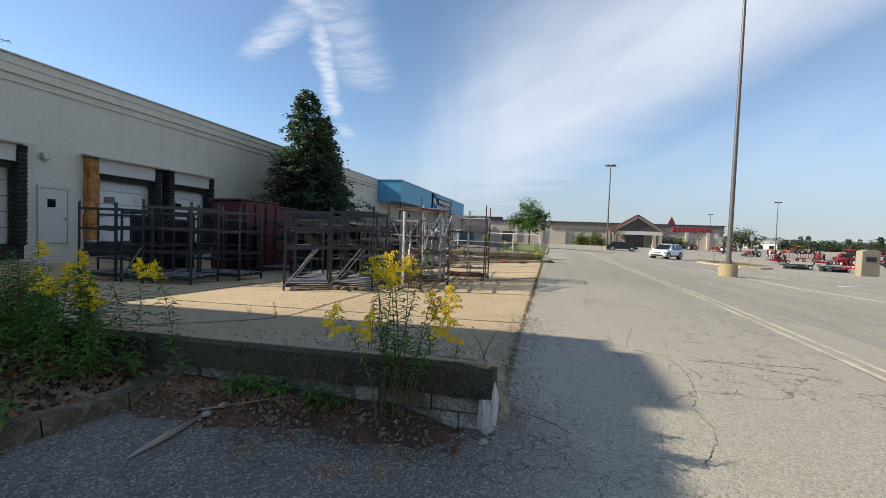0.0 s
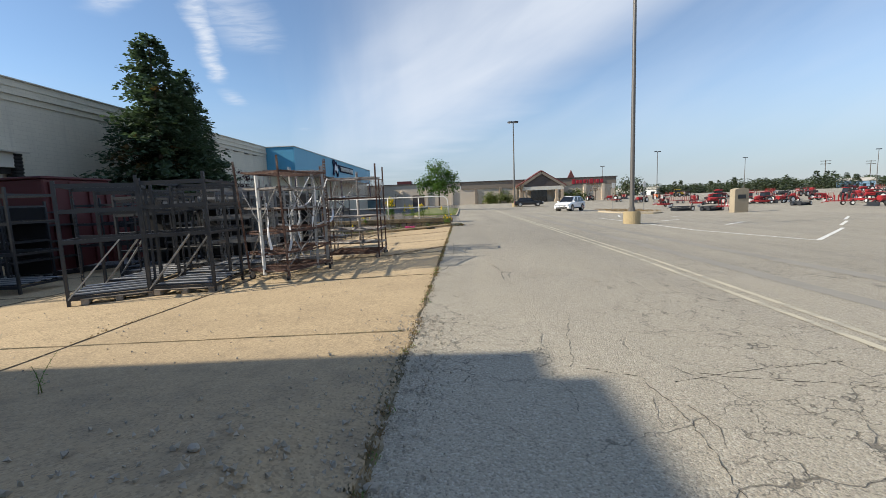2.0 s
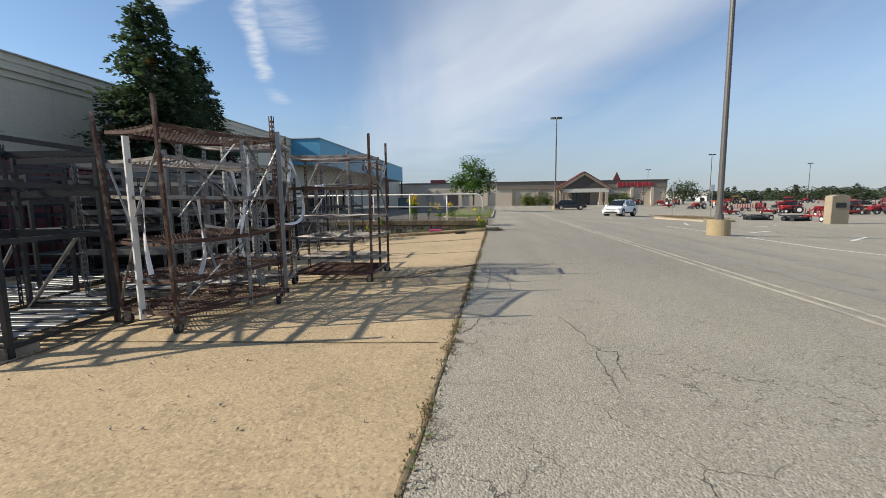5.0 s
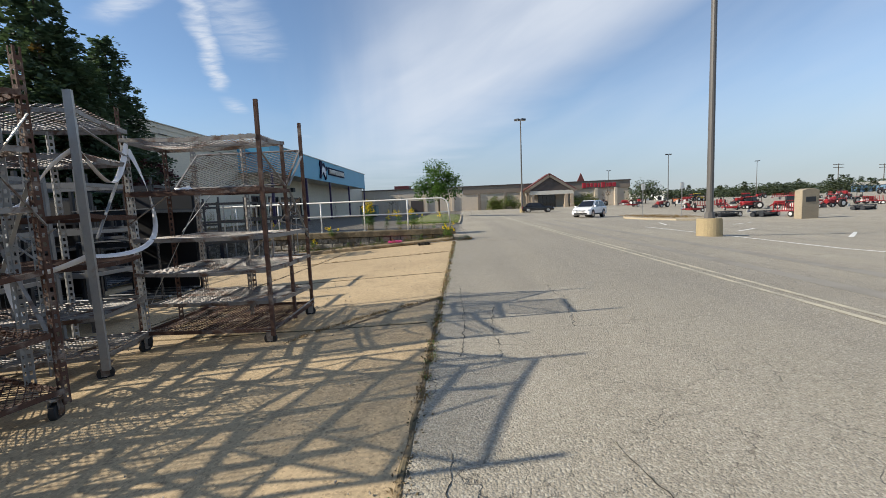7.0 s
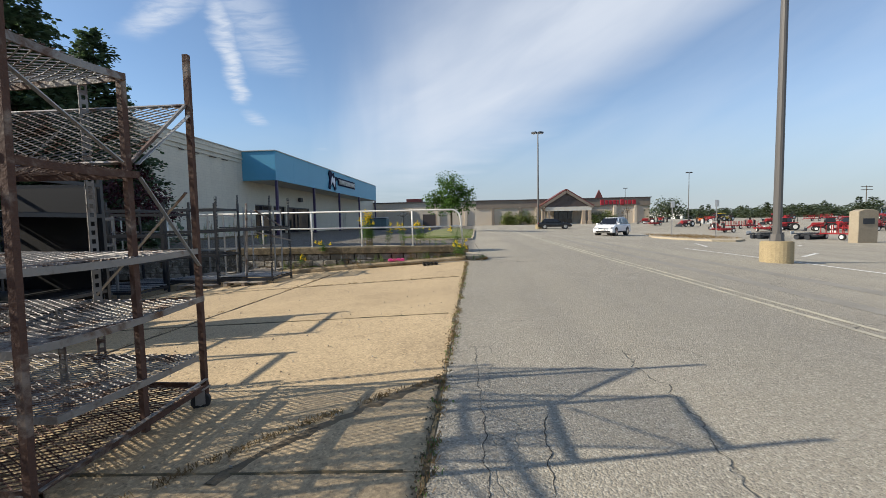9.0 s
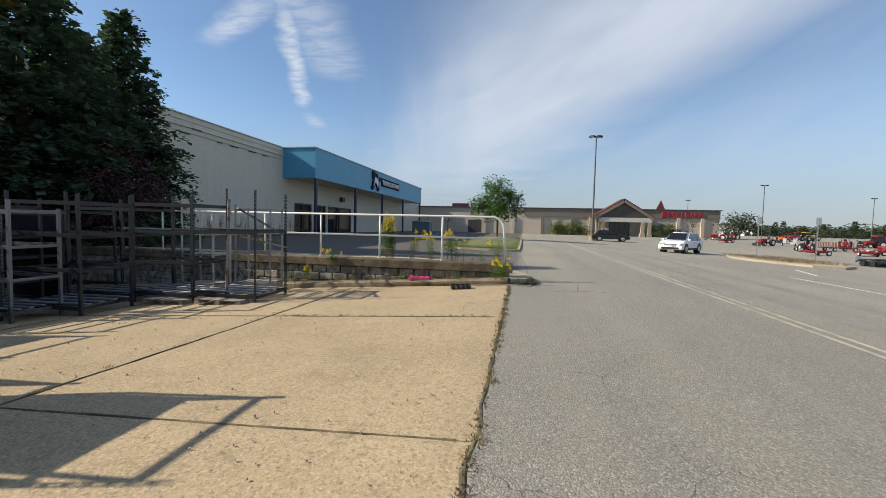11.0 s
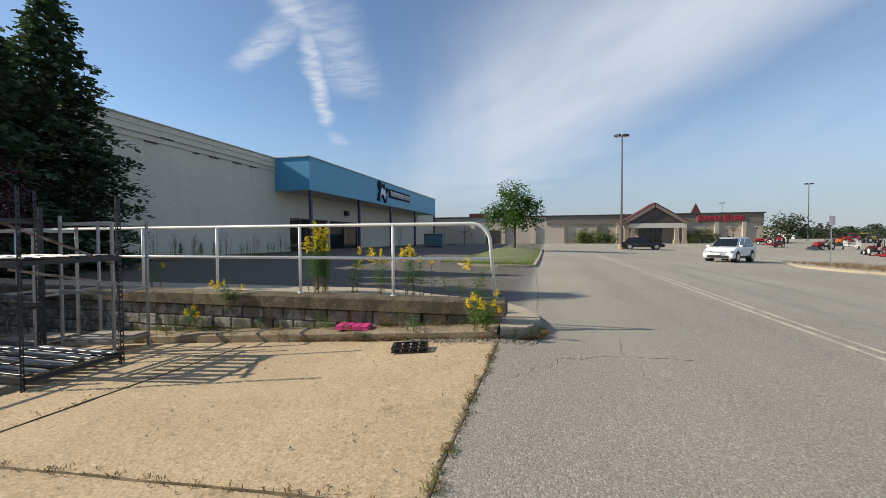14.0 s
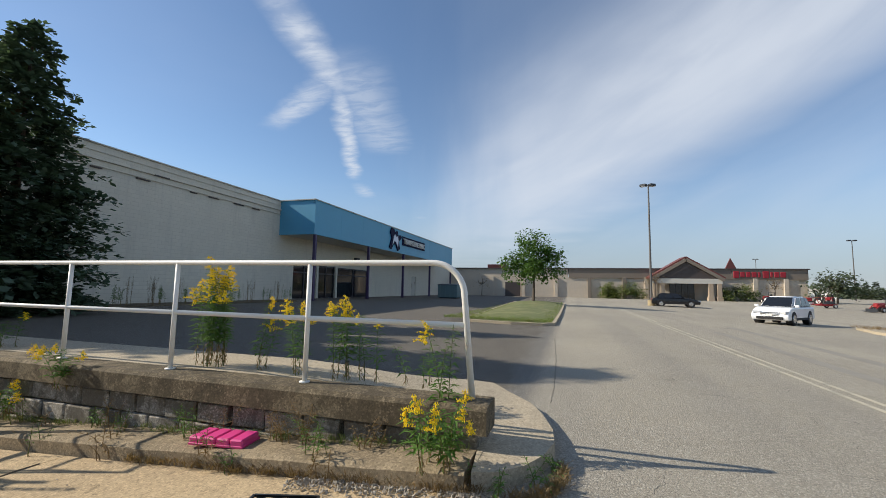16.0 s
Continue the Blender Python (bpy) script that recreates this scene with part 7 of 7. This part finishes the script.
def implement(paint, label, kind):
    ob = thing("farm_implement", Matrix(), label, "implement", "machines")
    bm = B()
    for y in (-0.8, 0, 0.8):
        bar(bm, (-1.4, y, 0.65), (1.4, y, 0.65), 0.1)
    for x in (-1.4, 0, 1.4):
        bar(bm, (x, -0.8, 0.652), (x, 0.8, 0.652), 0.1)
    bar(bm, (1.4, 0, 0.65), (2.4, 0, 0.5), 0.1)
    part("frame", bm, paint, ob)
    if kind == "deck":
        bm = B()
        box(bm, (-0.1, 0, 0.5), (2.2, 1.7, 0.28), bevel=0.08)
        part("deck", bm, paint, ob)
        bm = B()
        bar(bm, (0.6, -0.35, 0.7), (1.2, 0, 1.4), 0.08)
        bar(bm, (0.6, 0.35, 0.7), (1.2, 0, 1.4), 0.08)
        part("hitch", bm, paint, ob)
    elif kind == "disc":
        for k in range(9):
            bm = B()
            x = -1.3 + 0.33 * k
            rod(bm, (x, -0.5, 0.27), (x + 0.03, -0.5, 0.27), 0.27, n=14)
            part("disc", bm, M["dark_steel"], ob)
            bm = B()
            rod(bm, (x, 0.5, 0.27), (x + 0.03, 0.5, 0.27), 0.27, n=14)
            part("disc", bm, M["dark_steel"], ob)
    else:
        for k in range(6):
            bm = B()
            bar(bm, (-1.3 + 0.52 * k, -0.8, 0.7), (-1.3 + 0.52 * k, -0.8, 1.55), 0.06)
            part("stake", bm, paint, ob)
            bm = B()
            bar(bm, (-1.3 + 0.52 * k, 0.8, 0.7), (-1.3 + 0.52 * k, 0.8, 1.55), 0.06)
            part("stake", bm, paint, ob)
    for s in (-1, 1):
        wheel_part(ob, -0.9, s * 0.98, 0.34, 0.2, M["white"])
    bm = B()
    box(bm, (1.4, -0.9, 0.75), (0.6, 0.03, 0.35))
    part("price_card", bm, M["white"], ob)
    return ob


sources = [
    tractor(M["red"], "red compact farm tractor with a front loader", False),
    tractor(M["red"], "red farm tractor with a glazed cab", True),
    implement(M["red"], "red mowing deck implement on small wheels", "deck"),
    implement(M["dark_steel"], "black disc harrow standing on the lot", "disc"),
    implement(M["red"], "red stake-sided machine trailer", "stake"),
    tractor(M["orange"], "orange farm tractor with a front loader", False),
    implement(M["white"], "white stake-sided utility trailer", "stake"),
    tractor(M["yellow"], "yellow tractor with a glazed cab", True),
]
rows_ = [
    (26.5, 88, 0), (28.3, 79, 2), (31, 74.5, 0), (27.3, 59, 2), (22.4, 45, 3), (32.2, 60.5, 2), (29.4, 51.6, 1), (32.7, 48.8, 1), (33.3, 46.5, 0), (29.2, 39.4, 3), (30.3, 36.9, 4), (30.8, 33.6, 0),
    (24.2, 43.3, 3), (25.2, 42.0, 4), (34, 75, 6), (36.8, 82, 5), (38.8, 73, 0), (44, 76, 1), (49, 97, 6), (30.4, 48.1, 1), (28.6, 55.3, 4), (30.5, 66, 0), (33.5, 68, 4), (36, 62, 0), (38.5, 57, 2), (41, 52, 0),
    (36.5, 50, 4), (38, 44.5, 0), (35.5, 40.5, 2), (40, 38, 0), (44, 46, 4), (47, 55, 1), (44, 64, 0), (50, 70, 2), (55, 60, 0), (52, 48, 4), (46, 40, 0), (58, 75, 0), (41, 88, 2), (46, 92, 7), (34, 90, 0), (30, 85, 0),
    (60, 50, 1), (63, 62, 4), (66, 72, 0), (36, 35, 4), (42, 32.5, 0), (48, 36, 2), (54, 40, 0),
]
rm = random.Random(77)
used = set()
# the nearer rows stand a little further off, and more stand behind them
rows_ = [(0.5 + (x - 0.5) * 1.24, 3 + (y - 3) * 1.24, k) if x > 28 and y < 57 else (x, y, k) for x, y, k in rows_]
rows_ += [(rm.uniform(46, 84), rm.uniform(48, 112), rm.choice((0, 0, 1, 2, 4, 4, 3))) for _ in range(30)]
for x, y, k in rows_:
    m = pose(x, y, land_z(x, y), 0, 0, rm.choice((180, 200, 160, 90, 245, 20)) + rm.uniform(-15, 15))
    small = 0.6 if k in (0, 1, 5, 7) else 0.66
    if k in used:
        copy_thing(sources[k], m)
    else:
        sources[k].matrix_basis = m @ Matrix.Diagonal((small, small, small, 1))
        used.add(k)

# ---------------------------------------------------------------- distance


def far_woods():
    r = random.Random(5)
    V, F = [], []
    for _ in range(860):
        a = r.uniform(radians(12), radians(108))
        d = r.uniform(225, 330)
        x, y = d * math.sin(a), 20 + d * math.cos(a) * 1.0
        if x < 36 and y < 150:
            continue
        h = r.uniform(4.0, 6.6) + 3.0 * max(0, noise.noise((x * 0.012, y * 0.012, 0)))
        w = r.uniform(3.5, 6.5)
        pointed = r.random() < 0.14
        if pointed:
            h, w = h * 1.25, 2.2
        for _ in range(210):
            u = r.random() ** 0.8
            rad = w * ((1 - u) if pointed else math.sqrt(max(0.05, 1 - (2 * u - 0.9) ** 2 * 0.8)))
            t = r.uniform(0, 6.283)
            c = Vector((x + rad * math.cos(t) * r.uniform(0.4, 1), y + rad * math.sin(t), -0.6 + h * u))
            out = Vector((math.cos(t), math.sin(t), r.uniform(-0.3, 0.7))).normalized()
            cards(V, F, c, out, r.uniform(0.6, 1.25), r, 0.2)
    return V, F


v, f = far_woods()
tagged(new("far_woods", raw_mesh("far_woods", v, f, M["wood_far"])), "line of mixed green trees along the horizon", "woods", kind="stuff")
leafy("far_tree", 36.5, 93, 0.3, 6, [(-1.4, 0, 2.2, 1.6), (1.4, 0.4, 2.4, 1.6), (0, 0, 3.4, 1.6)], M["wood_far"], 1500, 0.35, 41, "dark leafy tree at the store's corner", "tree", 0.14, 5)
for x, y, sx, sy, h, mat, lb in ((170, 190, 11, 9, 3.6, "far_blue", "long pale blue shed beyond the lot"), (96, 232, 20, 10, 3.8, "white", "low white building before the trees")):
    ob = thing("far_building", pose(x, y, -0.6, 0, 0, -35), lb, "building", "far buildings")
    bm = B()
    box(bm, (0, 0, h / 2), (sx, sy, h))
    part("wall", bm, M[mat], ob)
    bm = B()
    prism(bm, [(-sy / 2 - 0.4, h), (sy / 2 + 0.4, h), (0, h + 1.4)], -sx / 2 - 0.3, sx / 2 + 0.3, Matrix.Rotation(radians(90), 4, "Z") @ Matrix.Rotation(radians(90), 4, "X"))
    part("roof", bm, M["coping"], ob)
    for k in range(5):
        bm = B()
        box(bm, (-sx / 2 + sx * (k + 0.5) / 5, -sy / 2 - 0.02, h * 0.45), (sx * 0.09, 0.1, h * 0.5))
        part("window", bm, M["glass"], ob)

# ---------------------------------------------------------------- weeds


def stem_points(r, h, lean, n=9):
    """A stem that rises from its foot and arches over."""
    bend = Vector((r.gauss(0, 0.04), r.gauss(0, 0.04), 0))
    return [Vector((0, 0, 0)) + (lean + bend) * ((k / n) ** 1.7) + Vector((0, 0, h * (k / n) * (1 - 0.06 * (k / n)))) for k in range(n + 1)]


def tube(V, F, pts, r0, r1):
    base = len(V)
    for k, p in enumerate(pts):
        rad = r0 + (r1 - r0) * k / (len(pts) - 1)
        for a in range(4):
            V.append((p.x + rad * math.cos(a * 1.571), p.y + rad * math.sin(a * 1.571), p.z))
    for k in range(len(pts) - 1):
        for a in range(4):
            i, j = base + 4 * k + a, base + 4 * k + (a + 1) % 4
            F.append((i, j, j + 4, i + 4))


def blade(V, F, p, d, ln, w, droop):
    """A lance-shaped leaf of four faces, folded along its rib."""
    side = d.cross(Vector((0, 0, 1)))
    side = (side.normalized() if side.length > 1e-3 else Vector((1, 0, 0))) * w
    b = len(V)
    q = p + d * ln * 0.45 + Vector((0, 0, 0.02 * ln))
    e = p + d * ln + Vector((0, 0, -droop * ln))
    for c in (p, q + side, q - Vector((0, 0, w * 0.5)), q - side, e):
        V.append(tuple(c))
    F.extend([(b, b + 1, b + 2), (b, b + 2, b + 3), (b + 1, b + 4, b + 2), (b + 2, b + 4, b + 3)])


def plume(V, F, r, tip, d, size, sprays=20):
    """Arching sprays thick with tiny florets."""
    for k in range(sprays):
        a = r.uniform(0, 6.283)
        out = (Vector((math.cos(a), math.sin(a), 0)) + d * 0.35).normalized()
        start = tip - Vector((0, 0, size * 1.1 * k / sprays))
        ln = size * (0.25 + 0.6 * k / sprays) * r.uniform(0.7, 1.15)
        for q in range(int(ln / 0.004)):
            s = q * 0.004 / ln
            c = start + out * ln * s + Vector((0, 0, ln * (0.45 * s - 0.6 * s * s)))
            c += Vector((r.gauss(0, 0.006), r.gauss(0, 0.006), abs(r.gauss(0, 0.008))))
            g = r.uniform(0.0036, 0.007) * (0.7 + size * 2)
            b = len(V)
            t = r.uniform(0, 6.283)
            V.extend([(c.x + g * math.cos(t), c.y + g * math.sin(t), c.z - g), (c.x + g * math.cos(t + 2.1), c.y + g * math.sin(t + 2.1), c.z - g), (c.x + g * math.cos(t + 4.2), c.y + g * math.sin(t + 4.2), c.z - g), (c.x, c.y, c.z + g * 1.3)])
            F.extend([(b, b + 1, b + 3), (b + 1, b + 2, b + 3), (b + 2, b, b + 3)])


def goldenrod(m, h, stems, seed, bloom=1.0, lean=(0, 0, 0), spread=0.08, leaf=0.11, dead=0.25, label="goldenrod with yellow plumes and narrow leaves", mat="weed", name="goldenrod_plant", size=0.17, low=0.68, wide=0.07, sprays=20):
    r = random.Random(seed)
    ob = thing(name, m, label, "weed", "weeds")
    SV, SF, LV, LF, FV, FF, DV, DF = [], [], [], [], [], [], [], []
    for _ in range(stems):
        foot = Vector((r.gauss(0, spread), r.gauss(0, spread), 0))
        hh = h * r.uniform(low, 1.0)
        pts = [foot + p for p in stem_points(r, hh, Vector(lean) * hh + Vector((r.gauss(0, wide), r.gauss(0, 0.07), 0)))]
        tube(SV, SF, pts, 0.0045, 0.002)
        n = int(hh / 0.015)
        for k in range(n):
            t = 0.06 + 0.9 * k / n
            i = min(len(pts) - 2, int(t * (len(pts) - 1)))
            p = pts[i].lerp(pts[i + 1], t * (len(pts) - 1) - i)
            a = k * 2.4 + r.uniform(-0.4, 0.4)
            low_part = t < dead
            d = Vector((math.cos(a), math.sin(a), r.uniform(0.1, 0.6) if not low_part else r.uniform(-0.9, -0.2))).normalized()
            ln = leaf * (1.1 - 0.55 * t) * r.uniform(0.7, 1.2)
            if low_part:
                blade(DV, DF, p, d, ln * 0.45, ln * 0.045, 0.5)
            else:
                blade(LV, LF, p, d, ln * 1.25, ln * 0.14, 0.35)
        if bloom > 0 and r.random() < bloom:
            plume(FV, FF, r, pts[-1], (pts[-1] - pts[-3]).normalized(), size * r.uniform(0.75, 1.15), sprays)
    part("stem", raw_mesh("stem", SV, SF, M["dry"] if mat == "dry" else M["bush"]), None, ob)
    if LV:
        tagged(part("foliage", raw_mesh("foliage", LV, LF, M[mat]), None, ob), kind="stuff")
    if DV:
        tagged(part("dry_foliage", raw_mesh("dry_foliage", DV, DF, M["dry"]), None, ob), kind="stuff")
    if FV:
        tagged(part("flower_plume", raw_mesh("flower_plume", FV, FF, M["flower"]), None, ob, "bright yellow flower plumes"), kind="stuff")
    return ob


def rest(x, y):
    if x < -0.03 and 3.12 < y < 24.1:
        return pad_z(x, y)
    return near_ground(x, y) if y <= 3.12 and x < 0 else land_z(x, y)


# at the near edge of the yard
goldenrod(pose(-0.68, 3.02, rest(-0.68, 3.02)), 1.3, 9, 1, 0.85, (0.06, -0.04, 0), 0.06, 0.095, 0.36, size=0.17, low=0.6, wide=0.17, sprays=18)
goldenrod(pose(-0.52, 3.03, rest(-0.52, 3.03)), 1.05, 3, 5, 1.0, (0.16, -0.06, 0), 0.03, 0.09, 0.35, size=0.17, low=0.8, wide=0.1, sprays=18)
for k, (x, y, h, st, bl) in enumerate(((-3.58, 3.05, 1.02, 7, 1.0), (-3.3, 2.98, 0.95, 5, 1.0), (-2.72, 3.04, 1.14, 2, 1.0), (-4.55, 3.0, 1.05, 8, 1.0), (-4.1, 2.85, 0.95, 6, 0.7), (-5.2, 3.0, 1.0, 7, 1.0), (-2.85, 2.9, 0.4, 4, 0.0), (-3.1, 2.66, 0.55, 5, 0.0), (-3.75, 2.5, 0.6, 6, 0.0), (-2.85, 2.1, 0.28, 3, 0.0), (-4.35, 2.25, 0.7, 6, 0.2), (-3.25, 1.95, 0.45, 4, 0.0), (-5.75, 2.7, 1.0, 7, 1.0), (-4.9, 2.5, 0.8, 6, 0.3), (-3.9, 2.95, 0.7, 5, 0.2))):
    goldenrod(pose(x, y, rest(x, y) - 0.01), h, int(st * 1.7) if bl < 1 or st > 2 else st, 10 + k, bl * 0.6 if st > 2 else bl, (0, -0.05, 0), 0.13, 0.13, size=0.15)
for k, (x, y, h) in enumerate(((-1.72, 3.0, 0.24), (-1.86, 2.98, 0.2), (-1.58, 3.01, 0.18), (-1.2, 3.02, 0.24), (-1.05, 3.0, 0.12))):
    goldenrod(pose(x, y, rest(x, y)), h, 4, 30 + k, 0.0, (0, -0.2, 0), 0.05, 0.13, 0.1, "leafy green weed at the wall foot", "weed", "weed_plant")
for k, (x, y, h) in enumerate(((-1.28, 3.02, 0.4), (-1.1, 3.03, 0.34), (-0.95, 3.02, 0.3), (-0.35, 3.03, 0.35))):
    goldenrod(pose(x, y, rest(x, y)), h, 4, 130 + k, 0.0, (0.1, -0.2, 0), 0.03, 0.05, 0.9, "dead brown weed stalks at the wall foot", "dry", "weed_plant")
for k, (x, y, h, mt) in enumerate(((-0.98, 3.4, 0.62, "dry"), (-0.86, 3.45, 0.48, "weed"), (-0.5, 3.42, 0.3, "weed"), (-0.08, 3.33, 0.3, "weed"), (-0.68, 3.4, 0.15, "weed"), (-0.3, 3.45, 0.22, "weed"), (-3.7, 5.9, 0.3, "dry"), (-4.2, 5.95, 0.22, "weed"), (-2.6, 5.6, 0.3, "weed"), (-1.9, 4.3, 0.16, "dry"))):
    goldenrod(pose(x, y, rest(x, y)), h, 2, 40 + k, 0.0, (0, 0, 0), 0.012, 0.045, 0.2, "dry brown weed stalk in a slab joint" if mt == "dry" else "small green weed rooted in the concrete", mt, "weed_plant")
# along the rail and the far wall
for k, (x, y, z, h, st, bl, ln) in enumerate(((-3.3, 25.15, 0.4, 1.35, 11, 1.0, (0, 0, 0)), (-3.1, 25.25, 0.4, 1.15, 5, 1.0, (0, 0, 0)), (-2.65, 25.2, 0.4, 0.85, 3, 0.7, (0.05, 0, 0)), (-2.1, 25.15, 0.4, 0.85, 4, 1.0, (-0.1, 0, 0)), (-1.55, 25.2, 0.38, 0.95, 5, 1.0, (0, 0, 0)), (-1.35, 25.3, 0.36, 0.8, 3, 0.6, (0, 0, 0)), (-0.85, 25.6, 0.3, 0.5, 3, 0.3, (0, 0, 0)), (-0.42, 24.55, 0.15, 0.95, 3, 0.5, (0, -0.05, 0)), (-0.28, 24.2, 0.1, 0.62, 6, 0.6, (0, -0.15, 0)), (-0.12, 24.18, 0.1, 0.5, 4, 0.3, (0.1, -0.1, 0)), (-4.55, 24.45, 0.2, 0.5, 5, 0.8, (0, -0.3, 0)), (-5.3, 24.4, -0.15, 0.4, 4, 0.6, (0.2, -0.2, 0)), (-6.9, 25.2, 0.4, 0.5, 3, 0.2, (0, 0, 0)))):
    goldenrod(pose(x, y, z), h, st, 60 + k, bl, ln, 0.07, 0.12, 0.25, size=0.16 if h > 0.8 else 0.11, sprays=13)
for k, (x, y, z, h, mt) in enumerate(((-2.7, 24.4, None, 0.32, "weed"), (-1.75, 24.42, None, 0.35, "dry"), (-1.5, 24.4, None, 0.4, "dry"), (-1.2, 24.2, None, 0.3, "weed"), (-2.1, 24.15, None, 0.25, "dry"), (-3.4, 24.15, None, 0.2, "dry"), (0.2, 24.15, 0.0, 0.2, "weed"), (0.4, 24.3, 0.0, 0.22, "weed"), (0.55, 24.6, 0.0, 0.18, "weed"), (-5.8, 24.4, None, 0.35, "weed"), (-3.9, 24.42, None, 0.25, "weed"), (-0.9, 24.42, None, 0.3, "dry"))):
    zz = pad_z(x, y) + 0.11 if z is None else z
    goldenrod(pose(x, y, zz), h, 4, 80 + k, 0.0, (0, 0, 0), 0.05, 0.07, 0.2, "dry weed tuft on the kerb step" if mt == "dry" else "green weed tuft at the kerb", mt, "weed_plant")
for k in range(16):
    x = -0.6 - 0.36 * k + 0.12 * math.sin(k * 5.1)
    on_step = k % 3 != 1
    goldenrod(pose(x, 24.42 if on_step else 24.09, pad_z(x, 24.3) + (0.12 if on_step else 0.0)), 0.16 + 0.2 * abs(math.sin(k * 2.3)), 3, 160 + k, 0.0, (0, -0.15, 0), 0.04, 0.06, 0.35, "straggly dry weed at the block wall" if k % 2 else "small green weed at the block wall", "dry" if k % 2 else "weed", "weed_plant")
# dry stalks in the bed along the long wall
src = goldenrod(pose(-18.2, 36, 0.3), 1.5, 6, 99, 0.0, (0, 0, 0), 0.12, 0.08, 0.5, "brown dry stalks in the bed by the wall", "dry", "weed_plant")
src2 = goldenrod(pose(-18.4, 38, 0.3), 1.2, 7, 98, 0.0, (0, 0, 0), 0.15, 0.12, 0.3, "tall green weeds in the bed by the wall", "weed", "weed_plant")
rw = random.Random(8)
for k in range(16):
    copy_thing(src if k % 3 else src2, pose(-18.3 + rw.uniform(-0.5, 0.5), 34.5 + k * 0.75 + rw.uniform(-0.3, 0.3), 0.31, 0, 0, rw.uniform(0, 360)))


def grass_tufts(name, spots, zf, h, mat, label, seed):
    r = random.Random(seed)
    V, F = [], []
    for x, y in spots:
        for _ in range(r.randint(5, 12)):
            a = r.uniform(0, 6.283)
            d = Vector((math.cos(a), math.sin(a), r.uniform(0.8, 2.2))).normalized()
            px, py = x + r.gauss(0, 0.02), y + r.gauss(0, 0.02)
            blade(V, F, Vector((px, py, zf(px, py))), d, h * r.uniform(0.4, 1.2), 0.0035, 0.25)
    return tagged(new(name, raw_mesh(name, V, F, mat)), label, "grass", kind="stuff")


rg = random.Random(3)
edge_spots = [(0.02 + 0.04 * noise.noise((y * 2.3, 5.0, 0)) + rg.gauss(0, 0.02), y) for y in [rg.uniform(4.4, 24) for _ in range(420)] if noise.noise((y * 1.1, 3, 3)) > -0.12]
grass_tufts("edge_grass", edge_spots, lambda x, y: 0.0 if y > 6 else max(0.0, pad_z(-0.03, y)) * 0.4, 0.055, M["dry"], "short dry grass along the yard's edge", 1)
grass_tufts("edge_moss", [(x + rg.gauss(0, 0.02), y) for x, y in edge_spots[::2]], lambda x, y: 0.0 if y > 6 else max(0.0, pad_z(-0.03, y)) * 0.4, 0.035, M["weed"], "low green growth along the yard's edge", 2)
grass_tufts("joint_grass", [(-3.75 + rg.gauss(0, 0.03), rg.uniform(7, 23)) for _ in range(120)] + [(rg.uniform(-4, -0.2), 20.6 + rg.gauss(0, 0.02)) for _ in range(60)] + [(-1.5 + 1.5 * t, 12.9 + 1.85 * t**0.62) for t in [rg.random() for _ in range(90)]], pad_z, 0.05, M["dry"], "low grass in the slab joints", 4)
grass_tufts("kerb_grass", [(rg.uniform(-3, 0.1), 24.1 + rg.gauss(0, 0.03)) for _ in range(170)] + [(0.3 + 0.3 * math.cos(a), 24.55 + 0.45 * math.sin(a)) for a in [rg.uniform(-1.6, 0.4) for _ in range(90)]], lambda x, y: pad_z(x, y) if x < 0 else 0.0, 0.12, M["dry"], "dry grass at the foot of the kerb", 5)
grass_tufts("step_grass", [(rg.uniform(-7, 0), 24.5 + rg.gauss(0, 0.03)) for _ in range(200)], lambda x, y: pad_z(x, y) + 0.12, 0.12, M["bush"], "scrubby growth at the foot of the block wall", 6)
grass_tufts("island_grass", [(rg.uniform(15.2, 19.4), rg.uniform(42.2, 50)) for _ in range(700)], lambda x, y: land_z(x, y) + 0.13, 0.32, M["dry"], "tall dry grass on the median island", 7)
grass_tufts("lawn_grass", [(rg.uniform(-4.3, 0.0), 37.8 + 28 * rg.random() ** 2.2) for _ in range(2200)], lambda x, y: land_z(x, y) + 0.1, 0.2, M["lawn"], "short grass blades on the island", 9)
